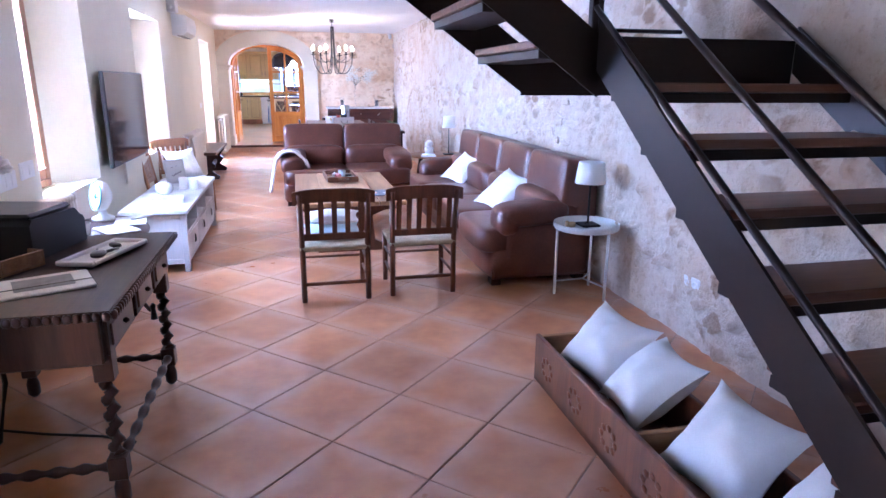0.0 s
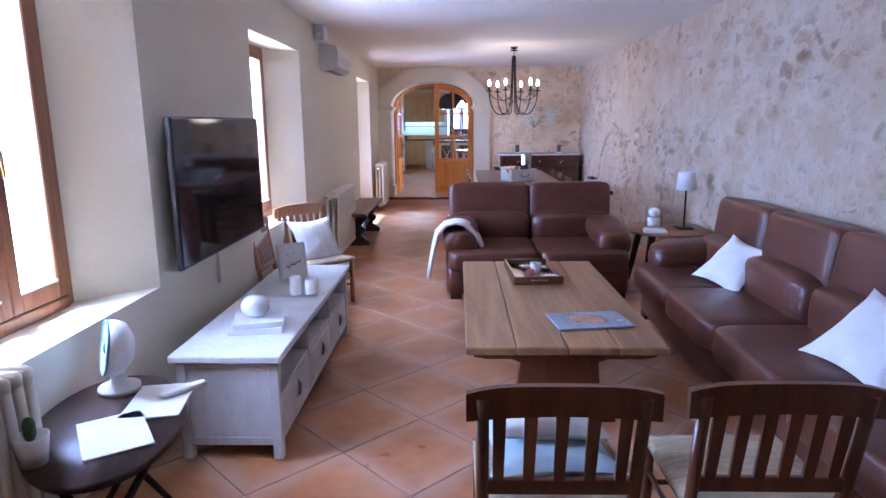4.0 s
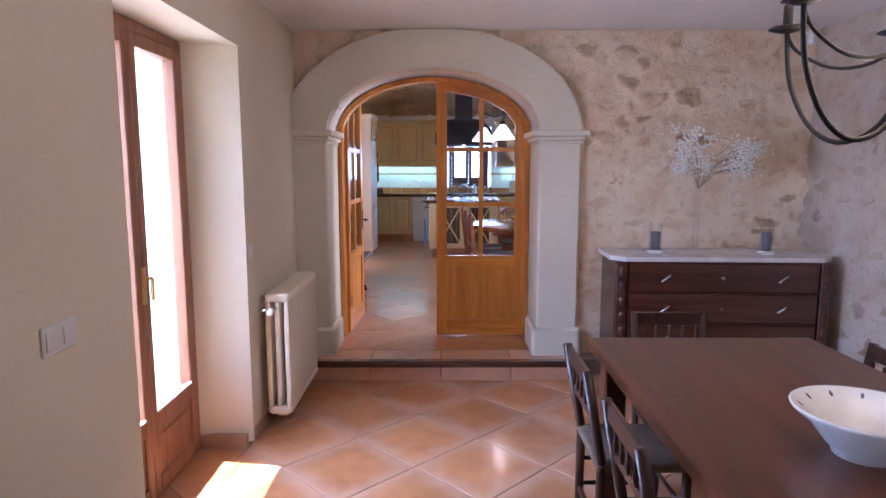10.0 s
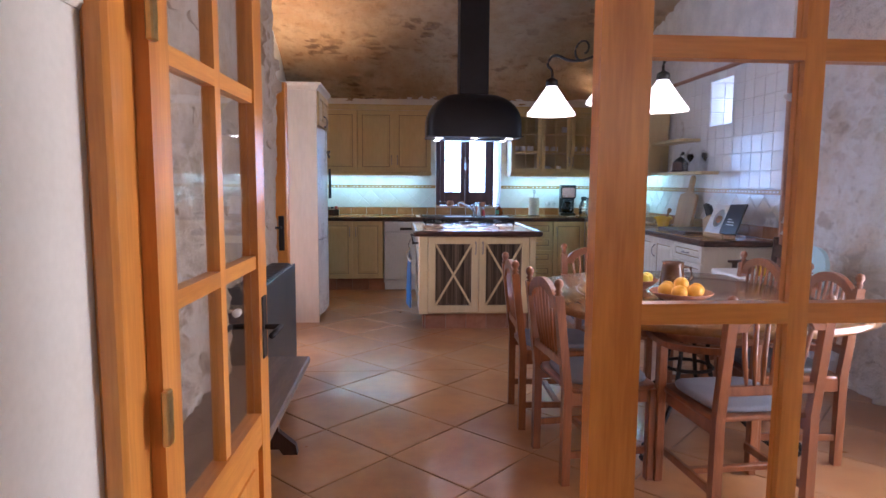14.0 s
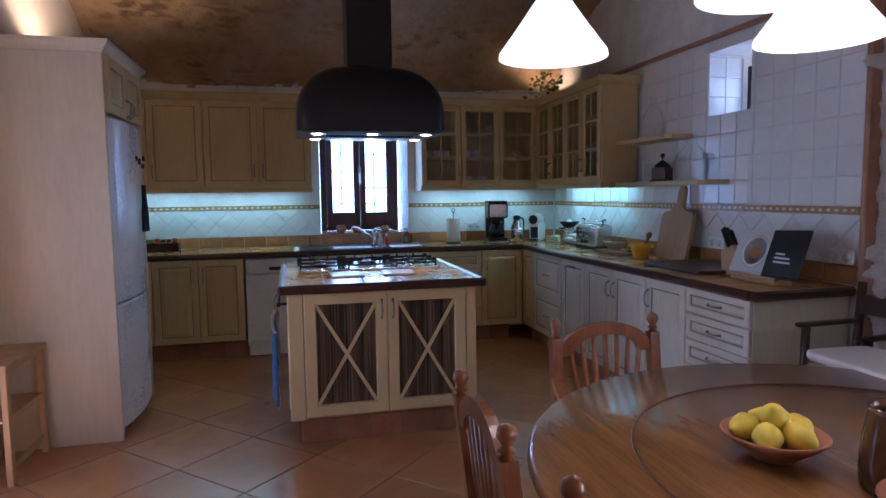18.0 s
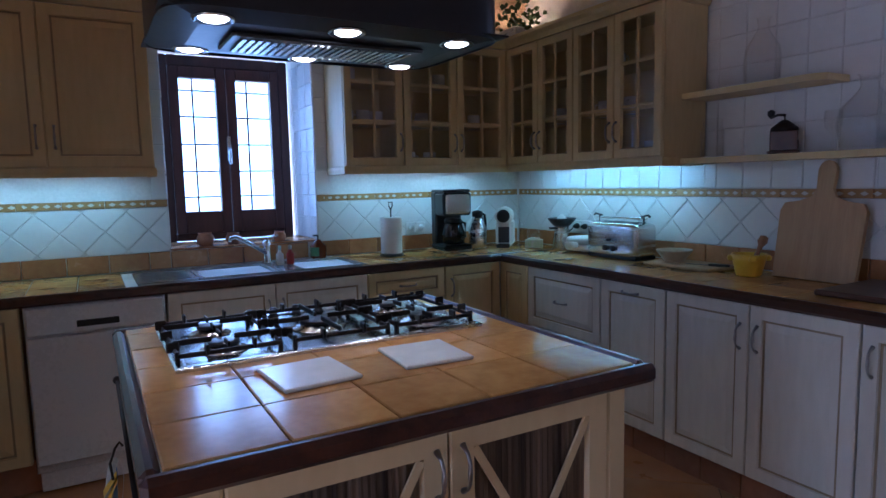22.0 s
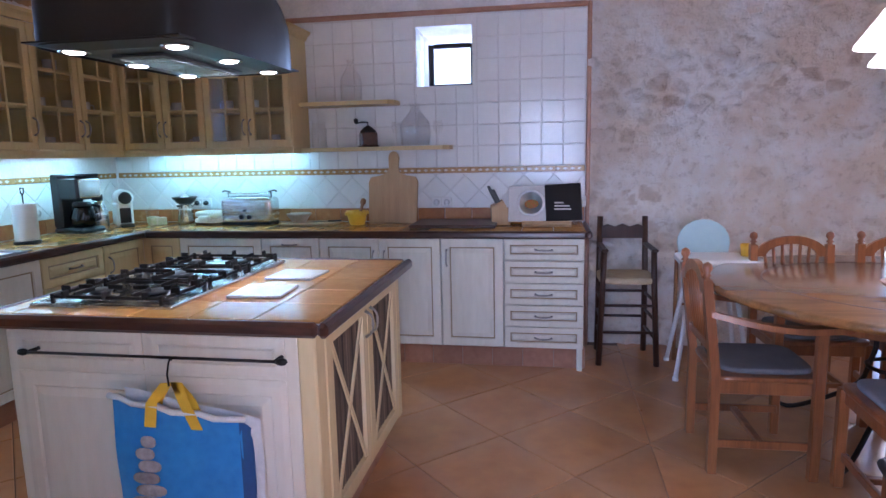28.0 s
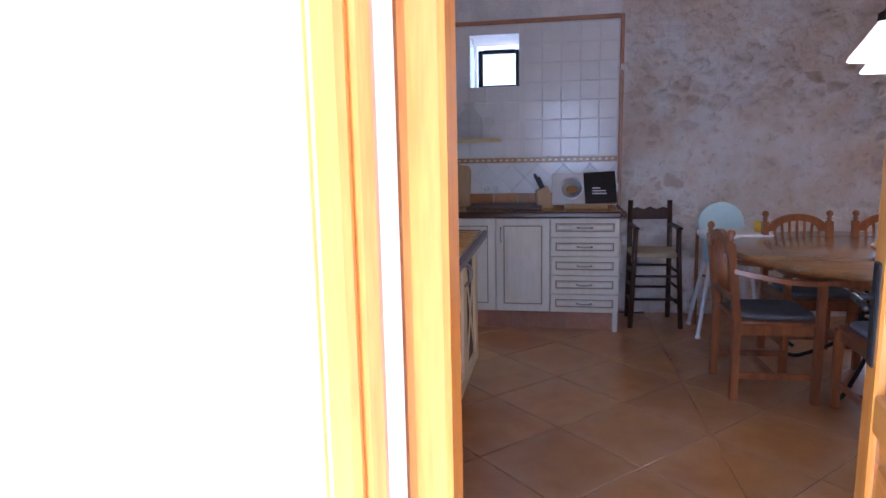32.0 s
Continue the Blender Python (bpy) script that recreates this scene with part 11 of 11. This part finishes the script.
def tile_field(parent, axis, face, sign, u0, u1, z0, z1, side, hole=None, diagonal=False):
    r = side / math.sqrt(2)
    if diagonal:
        centres = [(u0 + i * r, z0 + 0.02 + j * r) for i in range(-1, int((u1 - u0) / r) + 3) for j in range(-1, int((z1 - z0) / r) + 3) if (i + j) % 2]
        shapes = [[(u + r - 0.002, z), (u, z + r - 0.002), (u - r + 0.002, z), (u, z - r + 0.002)] for u, z in centres]
    else:
        shapes = []
        nu, nz = math.ceil((u1 - u0) / side), math.ceil((z1 - z0) / side)
        for i in range(nu):
            for j in range(nz):
                a, e = u0 + i * side, z0 + j * side
                shapes.append([(a + 0.0015, e + 0.0015), (a + side - 0.0015, e + 0.0015), (a + side - 0.0015, e + side - 0.0015), (a + 0.0015, e + side - 0.0015)])
    for shape in shapes:
        for k0, k1, e0, e1 in ([(u0, u1, z0, z1)] if not hole else [(u0, hole[0], z0, z1), (hole[1], u1, z0, z1), (hole[0], hole[1], hole[3], z1), (hole[0], hole[1], z0, hole[2])]):
            if k1 - k0 < 0.01 or e1 - e0 < 0.01:
                continue
            poly = clip_polygon(shape, k0, k1, e0, e1)
            if len(poly) >= 3:
                area = abs(sum(poly[k][0] * poly[(k + 1) % len(poly)][1] - poly[(k + 1) % len(poly)][0] * poly[k][1] for k in range(len(poly)))) / 2
                if area > 0.0006:
                    part("wall_tile", tile_slab(poly, axis, face, sign), WALL_TILE, parent)


SKIRT_HONEY = material("honey_splash_tile", (0.48, 0.24, 0.10), (0.36, 0.16, 0.07), 0.25, scale=6, fine=30, random=0.15)
LOZENGE = material("cream_lozenge", (0.74, 0.70, 0.60), None, 0.2)


def splash(parent, axis, face, sign, u0, u1, diag=True):
    """Terracotta strip, diagonal tiles and patterned border above a worktop."""
    u = u0
    while u < u1 - 0.01:
        e = min(u + 0.2, u1)
        part("splash_tile", tile_slab([(u + 0.002, 1.062), (e - 0.002, 1.062), (e - 0.002, 1.158), (u + 0.002, 1.158)], axis, face, sign, 0.012), SKIRT_HONEY, parent)
        u = e
    tile_field(parent, axis, face, sign, u0, u1, 1.16, 1.41, 0.15, None, True)
    u = u0
    loz = Build()
    while u < u1 - 0.01:
        e = min(u + 0.2, u1)
        part("border_tile", tile_slab([(u + 0.001, 1.412), (e - 0.001, 1.412), (e - 0.001, 1.452), (u + 0.001, 1.452)], axis, face, sign, 0.010), BORDER_TILE, parent)
        for c in (u + 0.035, u + 0.085, u + 0.135, u + 0.185):
            if c < u1 - 0.03:
                d = face + sign * 0.0108
                pts = [(c - 0.018, 1.432), (c, 1.422), (c + 0.018, 1.432), (c, 1.442)]
                q = [(d, a, z) if axis == "x" else (a, d, z) for a, z in pts]
                loz.add(q, [(0, 1, 2, 3)])
        u = e
    tagged(part("border_pattern", loz, LOZENGE, parent), kind="stuff")


splash(kwall_north, "y", KNORTH, -1, KWEST, 0.66)
splash(kwall_north, "y", KNORTH, -1, 1.53, KEAST - 0.02)
u = 0.66
while u < 1.45:
    part("splash_tile", tile_slab([(u + 0.002, 1.062), (u + 0.198, 1.062), (u + 0.198, 1.158), (u + 0.002, 1.158)], "y", KNORTH, -1, 0.012), SKIRT_HONEY, kwall_north)
    u += 0.2
tile_field(kwall_north, "y", KNORTH, -1, 0.58, 1.61, 1.454, 2.42, 0.15, (0.66, 1.53, 1.454, 2.36))
splash(kwall_east, "x", KEAST, -1, 20.94, KNORTH - 0.02)
tile_field(kwall_east, "x", KEAST, -1, 20.94, 22.96, 1.454, 2.512, 0.15, (21.72, 22.13, 2.03, 2.44))
tile_field(kwall_east, "x", KEAST, -1, 22.96, KNORTH - 0.02, 1.454, 1.60, 0.15)
for k in range(5):
    part("sill_tile", Build().box(0.662 + 0.1734 * k, KNORTH - 0.01, 1.161, 0.8334 + 0.1734 * k, 25.03, 1.172, 0.003), SKIRT_HONEY, kwall_north)
# tiled window reveals
for face_x, sgn in ((0.66, 1), (1.53, -1)):
    tile_field(kwall_north, "x", face_x, sgn, KNORTH, 25.03, 1.17, 2.36, 0.14)
for face_y, sgn in ((21.72, 1), (22.13, -1)):
    tile_field(kwall_east, "y", face_y, sgn, KEAST, 3.38, 2.03, 2.44, 0.13)


# ---- stones standing out of the rubble walls ----
def stone_meshes(count, seed, mat):
    rng, out = random.Random(seed), []
    for k in range(count):
        n, b = rng.randint(6, 9), Build()
        w, h, d = rng.uniform(0.035, 0.105), rng.uniform(0.02, 0.055), rng.uniform(0.002, 0.007)
        ring = []
        for i in range(n):
            a = 6.283 * (i + rng.uniform(-0.25, 0.25)) / n
            ring.append((math.copysign(abs(math.cos(a)) ** 0.6, math.cos(a)) * w * rng.uniform(0.7, 1.15), math.copysign(abs(math.sin(a)) ** 0.6, math.sin(a)) * h * rng.uniform(0.65, 1.15)))
        rows = [[(u, 0.03, z) for u, z in ring], [(u * 0.98, -0.5 * d, z * 0.98) for u, z in ring], [(u * 0.82 + rng.uniform(-0.008, 0.008), -d + rng.uniform(-0.004, 0.004), z * 0.78 + rng.uniform(-0.006, 0.006)) for u, z in ring]]
        verts = [p for r in rows for p in r] + [(0, -d * 1.1, 0)]
        faces = [[r * n + i, r * n + (i + 1) % n, (r + 1) * n + (i + 1) % n, (r + 1) * n + i] for r in (0, 1) for i in range(n)] + [[2 * n + i, 2 * n + (i + 1) % n, 3 * n] for i in range(n)]
        out.append(b.add(verts, faces).mesh("stone", mat))
    return out


def lay_stones(parent, meshes, turn, place, u0, u1, z0, z1, seed, fill, most, keep=None):
    """Courses of stones; place(u) gives the point on the wall, turn the way that it faces."""
    rng, z, laid = random.Random(seed), z0, 0
    while z < z1 - 0.05:
        course = rng.uniform(0.11, 0.19)
        u = u0 + rng.uniform(0, 0.2)
        while u < u1 - 0.08:
            if rng.random() < fill and laid < most and (not keep or keep(u, z + course / 2)):
                m = place(u, z + course / 2 + rng.uniform(-0.02, 0.02)) @ pose(0, 0, 0, 0, rng.uniform(-9, 9), turn)
                part("stone", rng.choice(meshes), None, parent, at=m)
                laid += 1
            u += rng.uniform(0.16, 0.34)
        z += course


warm_stones = stone_meshes(14, 3, STONE)
lay_stones(wall_north, stone_meshes(12, 4, NORTH_LOOSE), 0, lambda u, z: pose(u, NORTH - 0.040, z), 1.62, EAST - 0.05, 0.1, CEIL - 0.04, 5, 0.62, 110, lambda u, z: beside_arch(u, z))
lay_stones(wall_east, warm_stones, -90, lambda u, z: pose(EAST - 0.040, u, z), 7.0, NORTH - 0.1, 0.1, CEIL - 0.05, 7, 0.34, 280)
pale_stones = stone_meshes(10, 9, stone_wall("bare_whitewashed_stone", (0.84, 0.80, 0.76), (0.76, 0.70, 0.64), (0.66, 0.58, 0.51), 0.02, 0.05))
lay_stones(kwall_stone, pale_stones, -90, lambda u, z: pose(KEAST + 0.058, u, z), 19.0, 20.9, 0.3, 3.2, 11, 0.30, 100)
lay_stones(kpier, stone_meshes(10, 6, stone_wall("bare_grey_tan_stone", (0.58, 0.50, 0.41), (0.50, 0.41, 0.32), (0.40, 0.31, 0.23), 0.02, 0.10)), 90, lambda u, z: pose(KPIER + 0.042, u, z), 17.7, 20.6, 0.3, 2.9, 13, 0.40, 150)
